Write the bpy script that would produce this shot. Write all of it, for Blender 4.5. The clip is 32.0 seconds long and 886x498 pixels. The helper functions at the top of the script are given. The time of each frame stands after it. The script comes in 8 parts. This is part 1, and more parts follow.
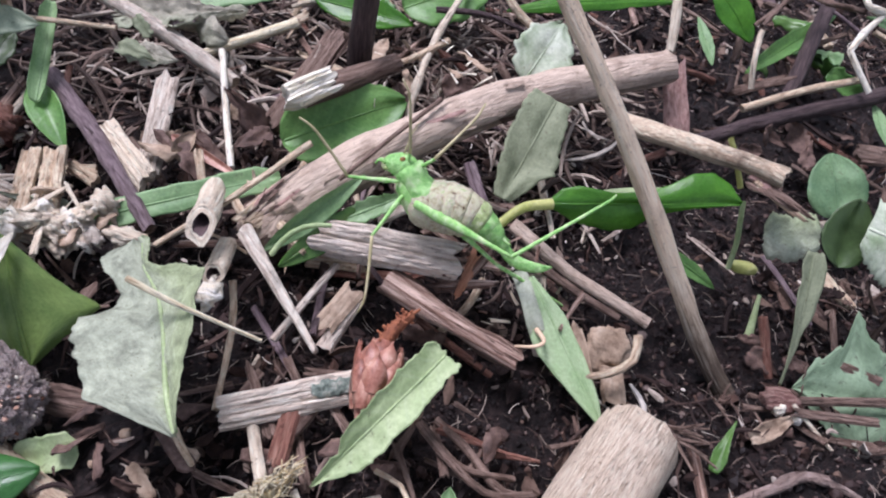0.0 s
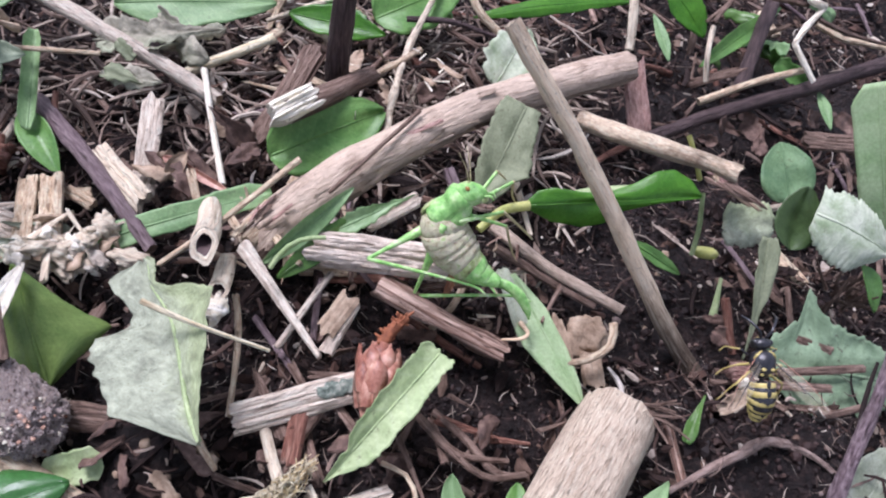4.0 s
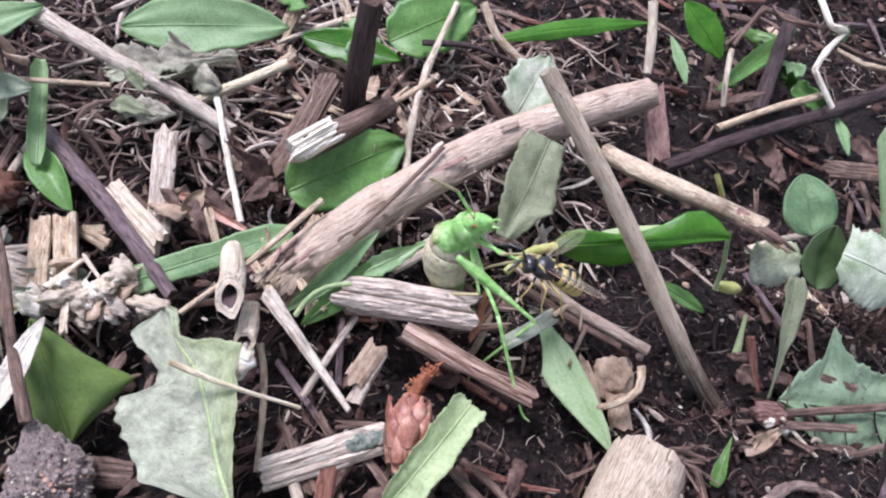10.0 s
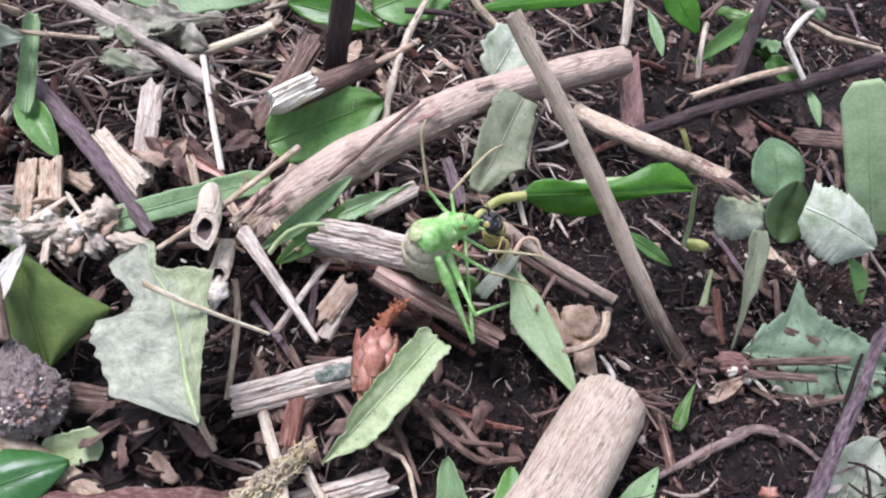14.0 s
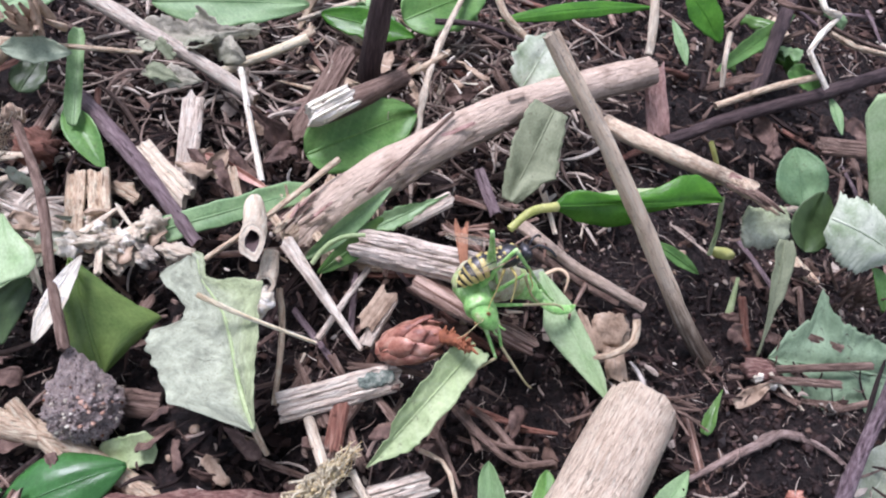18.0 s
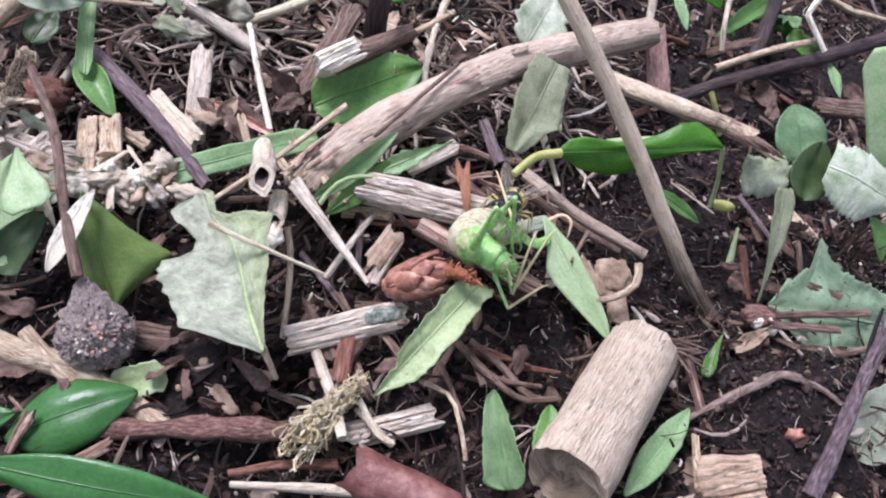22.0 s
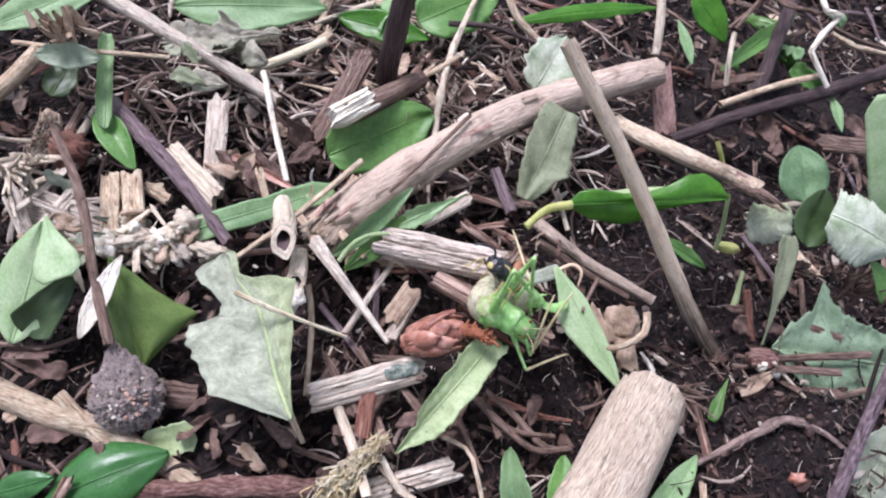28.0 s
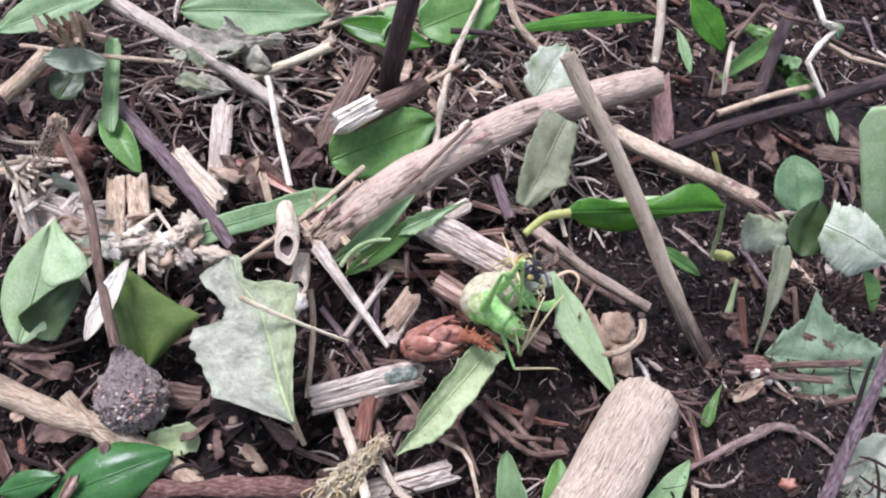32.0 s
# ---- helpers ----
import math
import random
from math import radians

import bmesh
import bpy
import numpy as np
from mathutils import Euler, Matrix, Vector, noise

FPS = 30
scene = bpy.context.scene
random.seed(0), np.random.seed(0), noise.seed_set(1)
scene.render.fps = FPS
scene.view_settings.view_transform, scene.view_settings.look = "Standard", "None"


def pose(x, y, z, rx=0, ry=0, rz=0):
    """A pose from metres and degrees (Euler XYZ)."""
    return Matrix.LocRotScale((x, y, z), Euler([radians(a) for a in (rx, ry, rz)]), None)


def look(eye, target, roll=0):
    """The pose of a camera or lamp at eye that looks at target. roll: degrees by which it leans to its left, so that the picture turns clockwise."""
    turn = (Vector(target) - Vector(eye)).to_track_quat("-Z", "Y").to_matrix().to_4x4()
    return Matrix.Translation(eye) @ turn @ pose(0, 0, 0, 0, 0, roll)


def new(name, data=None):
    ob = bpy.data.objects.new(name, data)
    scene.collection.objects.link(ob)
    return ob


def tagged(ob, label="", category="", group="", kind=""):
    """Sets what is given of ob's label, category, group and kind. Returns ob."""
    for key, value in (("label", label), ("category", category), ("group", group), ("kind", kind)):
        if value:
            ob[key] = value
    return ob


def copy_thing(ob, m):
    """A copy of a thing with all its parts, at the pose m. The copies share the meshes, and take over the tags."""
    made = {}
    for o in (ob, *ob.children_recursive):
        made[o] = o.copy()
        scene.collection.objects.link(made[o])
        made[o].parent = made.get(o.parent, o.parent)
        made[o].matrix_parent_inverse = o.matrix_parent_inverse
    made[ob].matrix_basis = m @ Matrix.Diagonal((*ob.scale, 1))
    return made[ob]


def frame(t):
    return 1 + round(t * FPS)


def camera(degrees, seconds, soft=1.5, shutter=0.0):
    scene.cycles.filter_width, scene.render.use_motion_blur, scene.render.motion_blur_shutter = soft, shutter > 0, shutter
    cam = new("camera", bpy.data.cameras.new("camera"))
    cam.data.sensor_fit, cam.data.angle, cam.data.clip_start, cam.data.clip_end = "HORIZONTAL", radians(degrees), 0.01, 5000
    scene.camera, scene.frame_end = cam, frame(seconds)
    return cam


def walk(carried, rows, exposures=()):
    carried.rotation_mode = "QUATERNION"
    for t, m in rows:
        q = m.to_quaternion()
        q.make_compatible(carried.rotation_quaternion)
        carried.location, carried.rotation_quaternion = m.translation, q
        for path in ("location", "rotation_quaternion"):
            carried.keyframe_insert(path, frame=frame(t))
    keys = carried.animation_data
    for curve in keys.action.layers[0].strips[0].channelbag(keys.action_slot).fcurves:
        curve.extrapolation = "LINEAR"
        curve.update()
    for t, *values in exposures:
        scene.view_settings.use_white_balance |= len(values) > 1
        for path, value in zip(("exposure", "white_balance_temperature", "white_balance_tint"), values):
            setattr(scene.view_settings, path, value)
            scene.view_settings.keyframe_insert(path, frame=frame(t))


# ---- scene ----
# Woodland litter a hand's width from the lens. Places below are in millimetres.
MM = 0.001
cam = camera(63.4, 32.0, soft=2.1)
PATH = [
    (0, -7.89, -63.13, 81.20, 36.23, -7.97, 11.51),
    (0.5, -6.82, -63.92, 87.74, 35.83, -7.95, 11.60),
    (1, -10.09, -64.50, 86.72, 35.73, -8.51, 11.46),
    (1.5, -11.16, -67.04, 87.32, 35.81, -7.82, 10.44),
    (2, -7.86, -64.30, 87.49, 35.77, -7.08, 9.54),
    (2.5, -5.34, -62.97, 87.98, 35.83, -6.63, 8.39),
    (3, -8.63, -64.29, 85.72, 35.55, -7.24, 7.78),
    (3.5, -11.34, -64.77, 89.00, 35.18, -7.93, 7.68),
    (5.5, -11.06, -66.94, 85.47, 35.67, -8.58, 7.05),
    (6, -7.24, -65.75, 88.20, 35.21, -8.10, 7.44),
    (6.5, -6.15, -60.11, 89.78, 34.52, -7.73, 7.36),
    (7, -6.18, -64.82, 83.60, 35.77, -8.01, 7.33),
    (7.5, -4.33, -59.33, 88.16, 34.41, -7.64, 7.76),
    (8, -5.67, -59.44, 88.59, 34.49, -7.78, 7.37),
    (8.5, -8.97, -56.07, 91.59, 33.77, -7.92, 7.15),
    (9, -12.79, -56.10, 90.72, 33.85, -8.38, 6.86),
    (9.5, -12.12, -60.16, 86.90, 34.68, -8.29, 6.81),
    (10, -18.83, -57.61, 91.07, 33.82, -9.25, 6.70),
    (10.5, -17.95, -60.01, 90.52, 34.22, -9.45, 7.02),
    (11, -18.04, -61.11, 89.32, 34.46, -9.64, 7.35),
    (11.5, -14.87, -63.64, 89.32, 34.71, -9.29, 7.52),
    (12, -13.67, -62.73, 90.87, 34.39, -9.15, 7.44),
    (12.5, -15.93, -64.62, 90.15, 34.71, -9.58, 7.15),
    (13, -12.99, -63.58, 92.97, 34.17, -9.03, 7.32),
    (13.5, -13.44, -65.02, 91.78, 34.39, -9.23, 7.27),
    (14, -12.47, -67.19, 88.85, 34.90, -9.49, 7.52),
    (14.5, -14.10, -66.04, 91.45, 34.37, -9.38, 7.40),
    (16.5, -16.03, -65.19, 92.09, 34.33, -8.89, 7.71),
    (17, -17.98, -66.47, 90.06, 34.63, -9.02, 7.56),
    (17.5, -16.93, -63.72, 95.05, 33.72, -8.53, 7.59),
    (18, -17.52, -67.73, 92.25, 34.30, -9.12, 7.88),
    (18.5, -18.53, -70.24, 88.19, 34.88, -9.37, 7.52),
    (19, -14.49, -73.05, 87.94, 35.14, -8.80, 7.95),
    (19.5, -13.46, -71.09, 90.82, 34.56, -8.78, 8.38),
    (20, -10.37, -74.48, 89.09, 35.10, -8.90, 8.78),
    (20.5, -11.04, -74.65, 91.45, 34.92, -8.72, 8.67),
    (21, -13.89, -75.05, 90.25, 34.95, -8.76, 8.13),
    (21.5, -14.36, -74.94, 89.85, 34.88, -8.57, 7.90),
    (22, -16.54, -76.97, 88.00, 34.96, -9.31, 8.00),
    (22.5, -12.59, -73.08, 88.74, 34.45, -9.01, 8.26),
    (23, -10.77, -74.12, 88.35, 34.63, -8.64, 8.07),
    (23.5, -14.00, -70.78, 91.63, 34.01, -8.78, 7.95),
    (24, -11.59, -70.52, 91.39, 34.01, -8.59, 8.46),
    (24.5, -14.32, -71.83, 91.16, 34.21, -8.94, 8.46),
    (25, -15.01, -70.78, 94.01, 33.85, -8.73, 8.25),
    (25.5, -14.74, -70.23, 95.27, 33.71, -8.77, 8.21),
    (27.5, -18.83, -70.53, 95.65, 33.59, -8.86, 7.72),
    (28, -21.55, -70.04, 96.74, 33.41, -9.13, 7.50),
    (28.5, -22.09, -70.84, 95.61, 33.66, -9.32, 7.66),
    (29, -18.30, -73.20, 94.67, 34.01, -9.15, 8.05),
    (29.5, -20.87, -72.61, 96.33, 33.78, -9.16, 7.77),
    (30, -19.32, -70.90, 95.06, 33.73, -9.09, 7.97),
    (30.5, -18.89, -71.77, 95.68, 33.78, -9.20, 8.28),
    (31, -17.70, -72.89, 95.40, 33.98, -9.29, 8.28),
    (31.5, -20.91, -72.91, 97.89, 33.55, -9.64, 8.25),
    (32, -22.23, -70.03, 99.19, 33.09, -9.58, 7.95),
]
walk(cam, [(t, pose(x * MM, y * MM, z * MM, rx, ry, rz)) for t, x, y, z, rx, ry, rz in PATH],
     [(0.0, 0.55, 5900, 20), (3.0, 0.64, 5900, 20), (8.0, 0.77, 5900, 20), (32.0, 0.77, 5900, 20)])

# ---- light: bright overcast sky over open litter ----
world = bpy.data.worlds.new("sky")
scene.world = world
world.use_nodes = True
wn = world.node_tree
sky = wn.nodes.new("ShaderNodeTexSky")
sky.sky_type, sky.sun_disc = "NISHITA", False
sky.sun_elevation, sky.sun_rotation = radians(60), radians(-54)
sky.air_density, sky.dust_density, sky.ozone_density = 1.0, 2.0, 1.5
wn.nodes["Background"].inputs[1].default_value = 0.118
cloud = wn.nodes.new("ShaderNodeHueSaturation")
cloud.inputs["Saturation"].default_value = 0.45
wn.links.new(sky.outputs[0], cloud.inputs["Color"])
wn.links.new(cloud.outputs[0], wn.nodes["Background"].inputs[0])
sun_data = bpy.data.lights.new("sun", "SUN")
sun_data.energy, sun_data.angle, sun_data.color = 2.75, radians(22), (1.0, 0.945, 0.98)
sun = new("sun", sun_data)
sun.matrix_world = look((-0.3, 0.22, 0.65), (0, 0, 0))


# ---- materials ----
def nodes_of(name):
    mat = bpy.data.materials.new(name)
    mat.use_nodes = True
    return mat, mat.node_tree, mat.node_tree.nodes["Principled BSDF"]


def add(nt, kind, **inputs):
    n = nt.nodes.new("ShaderNode" + kind)
    for k, v in inputs.items():
        n.inputs[k.replace("_", " ")].default_value = v
    return n


def ramp(nt, fac, stops):
    n = nt.nodes.new("ShaderNodeValToRGB")
    while len(n.color_ramp.elements) < len(stops):
        n.color_ramp.elements.new(0.5)
    for e, (p, c) in zip(n.color_ramp.elements, stops):
        e.position, e.color = p, (*c, 1)
    nt.links.new(fac, n.inputs[0])
    return n.outputs[0]


def mix(nt, kind, fac, a, b):
    n = nt.nodes.new("ShaderNodeMix")
    n.data_type, n.blend_type = "RGBA", kind
    for sock, val in ((n.inputs[0], fac), (n.inputs[6], a), (n.inputs[7], b)):
        if isinstance(val, bpy.types.NodeSocket):
            nt.links.new(val, sock)
        else:
            sock.default_value = val if not isinstance(val, tuple) else (*val, 1)
    return n.outputs[2]


def coords(nt, which, scale):
    tc = nt.nodes.new("ShaderNodeTexCoord")
    mp = nt.nodes.new("ShaderNodeMapping")
    mp.inputs["Scale"].default_value = scale
    nt.links.new(tc.outputs[which], mp.inputs["Vector"])
    return mp.outputs[0]


def noise_at(nt, vec, scale, detail=4.0, rough=0.6):
    n = add(nt, "TexNoise", Scale=scale, Detail=detail, Roughness=rough)
    nt.links.new(vec, n.inputs["Vector"])
    return n.outputs["Fac"]


def shift(nt, vec):
    """Moves a pattern by the object's own random number, so that no two pieces wear the same marks."""
    info = nt.nodes.new("ShaderNodeObjectInfo")
    n = nt.nodes.new("ShaderNodeVectorMath")
    n.operation = "MULTIPLY_ADD"
    comb = nt.nodes.new("ShaderNodeCombineXYZ")
    for s in comb.inputs:
        nt.links.new(info.outputs["Random"], s)
    nt.links.new(comb.outputs[0], n.inputs[0])
    n.inputs[1].default_value = (37.0, 53.0, 71.0)
    nt.links.new(vec, n.inputs[2])
    return n.outputs[0]


def bump(nt, bsdf, height, strength, dist):
    b = add(nt, "Bump", Strength=strength, Distance=dist)
    nt.links.new(height, b.inputs["Height"])
    nt.links.new(b.outputs[0], bsdf.inputs["Normal"])


def wood(name, dark, mid, light, rough=0.75, grain=1.0, stain=(0.05, 0.035, 0.025), stained=0.5, stretch=0.12, cracks=0.55, damp=None):
    """Fibrous wood or bark: grain runs along the first coordinate of the map (millimetres)."""
    dark, mid, light = [tuple(min(0.88, 1.36 * c) for c in col) for col in (dark, mid, light)]
    mat, nt, b = nodes_of(name)
    uv = shift(nt, coords(nt, "UV", (stretch, 1.0, 1.0)))
    g = noise_at(nt, uv, 2.6 * grain, 6.0, 0.65)
    broad = noise_at(nt, shift(nt, coords(nt, "UV", (1, 1, 1))), 0.16, 5.0, 0.65)
    c = ramp(nt, g, [(0.26, dark), (0.46, mid), (0.74, light)])
    blot = ramp(nt, broad, [(0.5, (0, 0, 0)), (0.72, (stained,) * 3)])
    c = mix(nt, "MIX", blot, c, stain)
    specks = ramp(nt, noise_at(nt, shift(nt, coords(nt, "UV", (1, 1, 1))), 1.8, 2.0), [(0.64, (0, 0, 0)), (0.72, (0.45,) * 3)])
    c = mix(nt, "MIX", specks, c, stain)
    crack = ramp(nt, noise_at(nt, shift(nt, coords(nt, "UV", (0.13, 1.0, 1.0))), 1.2, 6.0, 0.75), [(0.32, (1, 1, 1)), (0.38, (0, 0, 0))])
    hair = ramp(nt, noise_at(nt, shift(nt, coords(nt, "UV", (0.17, 1.0, 1.0))), 4.2, 5.0, 0.75), [(0.33, (0.75,) * 3), (0.41, (0, 0, 0))])
    crack = mix(nt, "LIGHTEN", 1.0, crack, hair)
    c = mix(nt, "MIX", mix(nt, "MULTIPLY", 1.0, crack, (cracks,) * 3), c, stain)
    if damp:
        sep = nt.nodes.new("ShaderNodeSeparateXYZ")
        nt.links.new(coords(nt, "UV", (1, 1, 1)), sep.inputs[0])
        reach = nt.nodes.new("ShaderNodeMath")
        reach.operation, reach.inputs[1].default_value = "MULTIPLY_ADD", 1.0 / damp[1]
        nt.links.new(sep.outputs["X"], reach.inputs[0])
        nt.links.new(mix(nt, "SUBTRACT", 1.0, g, (0.5, 0.5, 0.5)), reach.inputs[2])
        wet = ramp(nt, reach.outputs[0], [(damp[0] / damp[1], (0.85,) * 3), (1.0, (0, 0, 0))])
        c = mix(nt, "MIX", wet, c, (0.035, 0.022, 0.017))
    nt.links.new(c, b.inputs["Base Color"])
    b.inputs["Roughness"].default_value = rough
    b.inputs["Specular IOR Level"].default_value = 0.25
    bump(nt, b, mix(nt, "SUBTRACT", 1.0, ramp(nt, g, [(0.25, (0, 0, 0)), (0.75, (1, 1, 1))]), crack), 1.0, 0.00045)
    return mat


def leafy(name, top, deep, pale_vein, rough=0.45, dirt=0.45, spot=(0.07, 0.06, 0.03), trans=0.25, vein=0.5):
    """A leaf: side veins branch from the midrib, colour varies in clouds, with spots of dirt and decay."""
    mat, nt, b = nodes_of(name)
    raw = coords(nt, "UV", (1, 1, 1))
    sep = nt.nodes.new("ShaderNodeSeparateXYZ")
    nt.links.new(raw, sep.inputs[0])
    ab = nt.nodes.new("ShaderNodeMath")
    ab.operation = "ABSOLUTE"
    nt.links.new(sep.outputs["Y"], ab.inputs[0])
    ma = nt.nodes.new("ShaderNodeMath")
    ma.operation = "MULTIPLY_ADD"
    ma.inputs[1].default_value = -0.8
    nt.links.new(ab.outputs[0], ma.inputs[0])
    nt.links.new(sep.outputs["X"], ma.inputs[2])
    comb = nt.nodes.new("ShaderNodeCombineXYZ")
    nt.links.new(ma.outputs[0], comb.inputs[0])
    wv = add(nt, "TexWave", Scale=0.11, Distortion=2.6, Detail=3.0)
    wv.inputs["Detail Scale"].default_value = 0.6
    nt.links.new(comb.outputs[0], wv.inputs["Vector"])
    veins = ramp(nt, wv.outputs["Fac"], [(0.86, (0, 0, 0)), (0.98, (0.55 * vein,) * 3)])
    cloud = noise_at(nt, shift(nt, raw), 0.22, 4.0)
    fine = noise_at(nt, shift(nt, raw), 2.2, 4.0)
    c = ramp(nt, cloud, [(0.32, deep), (0.62, top)])
    c = mix(nt, "MIX", veins, c, pale_vein)
    c = mix(nt, "OVERLAY", 0.5, c, ramp(nt, fine, [(0.3, (0.35,) * 3), (0.7, (0.65,) * 3)]))
    sp = ramp(nt, noise_at(nt, shift(nt, raw), 0.9, 5.0, 0.7), [(0.6, (0, 0, 0)), (0.68, (dirt,) * 3)])
    c = mix(nt, "MIX", sp, c, spot)
    nt.links.new(c, b.inputs["Base Color"])
    b.inputs["Roughness"].default_value = rough
    b.inputs["Specular IOR Level"].default_value = 0.4
    bump(nt, b, mix(nt, "ADD", 0.6, veins, fine), 0.35, 0.0003)
    if trans:
        tr = nt.nodes.new("ShaderNodeBsdfTranslucent")
        nt.links.new(c, tr.inputs[0])
        ms = nt.nodes.new("ShaderNodeMixShader")
        ms.inputs[0].default_value = trans
        nt.links.new(b.outputs[0], ms.inputs[1])
        nt.links.new(tr.outputs[0], ms.inputs[2])
        nt.links.new(ms.outputs[0], nt.nodes["Material Output"].inputs[0])
    return mat


def dusty(name, dust, green, dirt):
    """A withered leaf under grey dust: scuffed and flecked with dirt, still greenish beside its rib and foot."""
    mat, nt, b = nodes_of(name)
    raw = coords(nt, "UV", (1, 1, 1))
    sep = nt.nodes.new("ShaderNodeSeparateXYZ")
    nt.links.new(raw, sep.inputs[0])
    fine = noise_at(nt, raw, 1.7, 6.0, 0.75)
    m1 = nt.nodes.new("ShaderNodeMath")
    m1.operation, m1.inputs[1].default_value = "MULTIPLY_ADD", 0.11
    nt.links.new(sep.outputs["Y"], m1.inputs[0])
    nt.links.new(noise_at(nt, raw, 0.35, 5.0, 0.7), m1.inputs[2])
    m2 = nt.nodes.new("ShaderNodeMath")
    m2.operation, m2.inputs[1].default_value = "MULTIPLY_ADD", -0.022
    nt.links.new(sep.outputs["X"], m2.inputs[0])
    nt.links.new(m1.outputs[0], m2.inputs[2])
    c = mix(nt, "MIX", ramp(nt, m2.outputs[0], [(0.2, (0, 0, 0)), (0.85, (0.85,) * 3)]), dust, green)
    c = mix(nt, "OVERLAY", 0.45, c, ramp(nt, fine, [(0.3, (0.25,) * 3), (0.68, (0.7,) * 3)]))
    c = mix(nt, "OVERLAY", 0.8, c, ramp(nt, noise_at(nt, raw, 0.3, 6.0, 0.7), [(0.32, (0.22,) * 3), (0.66, (0.68,) * 3)]))
    v = add(nt, "TexVoronoi", Scale=0.55)
    v.feature = "DISTANCE_TO_EDGE"
    warp = mix(nt, "ADD", 0.9, raw, noise_at(nt, raw, 0.8, 3.0))
    nt.links.new(warp, v.inputs["Vector"])
    scuff = mix(nt, "MULTIPLY", 1.0, ramp(nt, v.outputs["Distance"], [(0.0, (1, 1, 1)), (0.02, (0, 0, 0))]), ramp(nt, noise_at(nt, raw, 0.25, 3.0), [(0.54, (0, 0, 0)), (0.66, (0.6,) * 3)]))
    c = mix(nt, "MIX", scuff, c, dirt)
    specks = ramp(nt, noise_at(nt, raw, 2.4, 3.0, 0.6), [(0.63, (0, 0, 0)), (0.70, (0.8,) * 3)])
    c = mix(nt, "MIX", specks, c, dirt)
    nt.links.new(c, b.inputs["Base Color"])
    b.inputs["Roughness"].default_value = 0.85
    b.inputs["Specular IOR Level"].default_value = 0.2
    bump(nt, b, mix(nt, "SUBTRACT", 0.7, fine, scuff), 0.8, 0.0006)
    return mat


def mottled(name, stops, scale, rough=0.8, relief=0.4, dist=0.0006, which="Object", sheen=0.0, spec=0.4):
    """Blotchy matter in object space; scale in blotches to the metre."""
    mat, nt, b = nodes_of(name)
    v = shift(nt, coords(nt, which, (1, 1, 1)))
    f = noise_at(nt, v, scale, 7.0, 0.68)
    nt.links.new(ramp(nt, f, stops), b.inputs["Base Color"])
    b.inputs["Roughness"].default_value = rough
    b.inputs["Specular IOR Level"].default_value = spec
    bump(nt, b, noise_at(nt, v, scale * 2.3, 5.0, 0.7), relief, dist)
    return mat


def pieces(name, stops, rough=0.8, fine=900.0):
    """Loose small matter: every island its own tone, with fine mottling."""
    mat, nt, b = nodes_of(name)
    geo = nt.nodes.new("ShaderNodeNewGeometry")
    c = ramp(nt, geo.outputs["Random Per Island"], stops)
    f = noise_at(nt, coords(nt, "Object", (1, 1, 1)), fine, 5.0, 0.7)
    c = mix(nt, "MULTIPLY", 0.8, c, ramp(nt, f, [(0.3, (0.35,) * 3), (0.7, (1, 1, 1))]))
    nt.links.new(c, b.inputs["Base Color"])
    b.inputs["Roughness"].default_value = rough
    b.inputs["Specular IOR Level"].default_value = 0.25
    bump(nt, b, f, 0.5, 0.0004)
    return mat


SOIL = mottled("soil", [(0.3, (0.007, 0.0045, 0.004)), (0.5, (0.021, 0.0125, 0.011)), (0.64, (0.06, 0.036, 0.031)), (0.78, (0.15, 0.095, 0.082))], 700.0, 0.7, 1.0, 0.003, spec=0.4)
CRUMB = pieces("soil_crumb", [(0.0, (0.008, 0.005, 0.0045)), (0.55, (0.026, 0.015, 0.013)), (0.85, (0.07, 0.041, 0.035)), (0.96, (0.12, 0.075, 0.06)), (1.0, (0.3, 0.23, 0.2))], 0.6)
FIBRE = pieces("plant_fibre", [(0.0, (0.015, 0.009, 0.008)), (0.45, (0.045, 0.026, 0.021)), (0.72, (0.11, 0.07, 0.055)), (0.9, (0.27, 0.2, 0.16)), (0.98, (0.5, 0.42, 0.34)), (1.0, (0.7, 0.64, 0.56))])
PALEFIBRE = pieces("pale_fibre", [(0.0, (0.06, 0.04, 0.03)), (0.35, (0.17, 0.12, 0.095)), (0.65, (0.36, 0.285, 0.225)), (0.88, (0.55, 0.46, 0.37)), (1.0, (0.72, 0.65, 0.55))])
BARK = wood("weathered_bark", (0.31, 0.23, 0.17), (0.45, 0.355, 0.272), (0.58, 0.48, 0.385), stain=(0.20, 0.125, 0.088), stained=0.75, stretch=0.16, cracks=0.4, grain=0.8)
SPLINTER_PINK = wood("pinkish_bark", (0.16, 0.085, 0.07), (0.36, 0.22, 0.185), (0.52, 0.36, 0.31), stain=(0.1, 0.05, 0.04), stained=0.7, stretch=0.3, cracks=0.4)
TAN = wood("tan_straw", (0.20, 0.13, 0.085), (0.47, 0.35, 0.235), (0.74, 0.62, 0.46), stain=(0.10, 0.06, 0.04), stained=0.6, stretch=0.2, cracks=0.4)
STRAW = wood("pale_straw", (0.32, 0.25, 0.17), (0.55, 0.46, 0.34), (0.72, 0.64, 0.52), stained=0.35)
CHIPW = wood("grey_chip_wood", (0.16, 0.115, 0.085), (0.50, 0.42, 0.335), (0.72, 0.645, 0.55), stained=0.5)
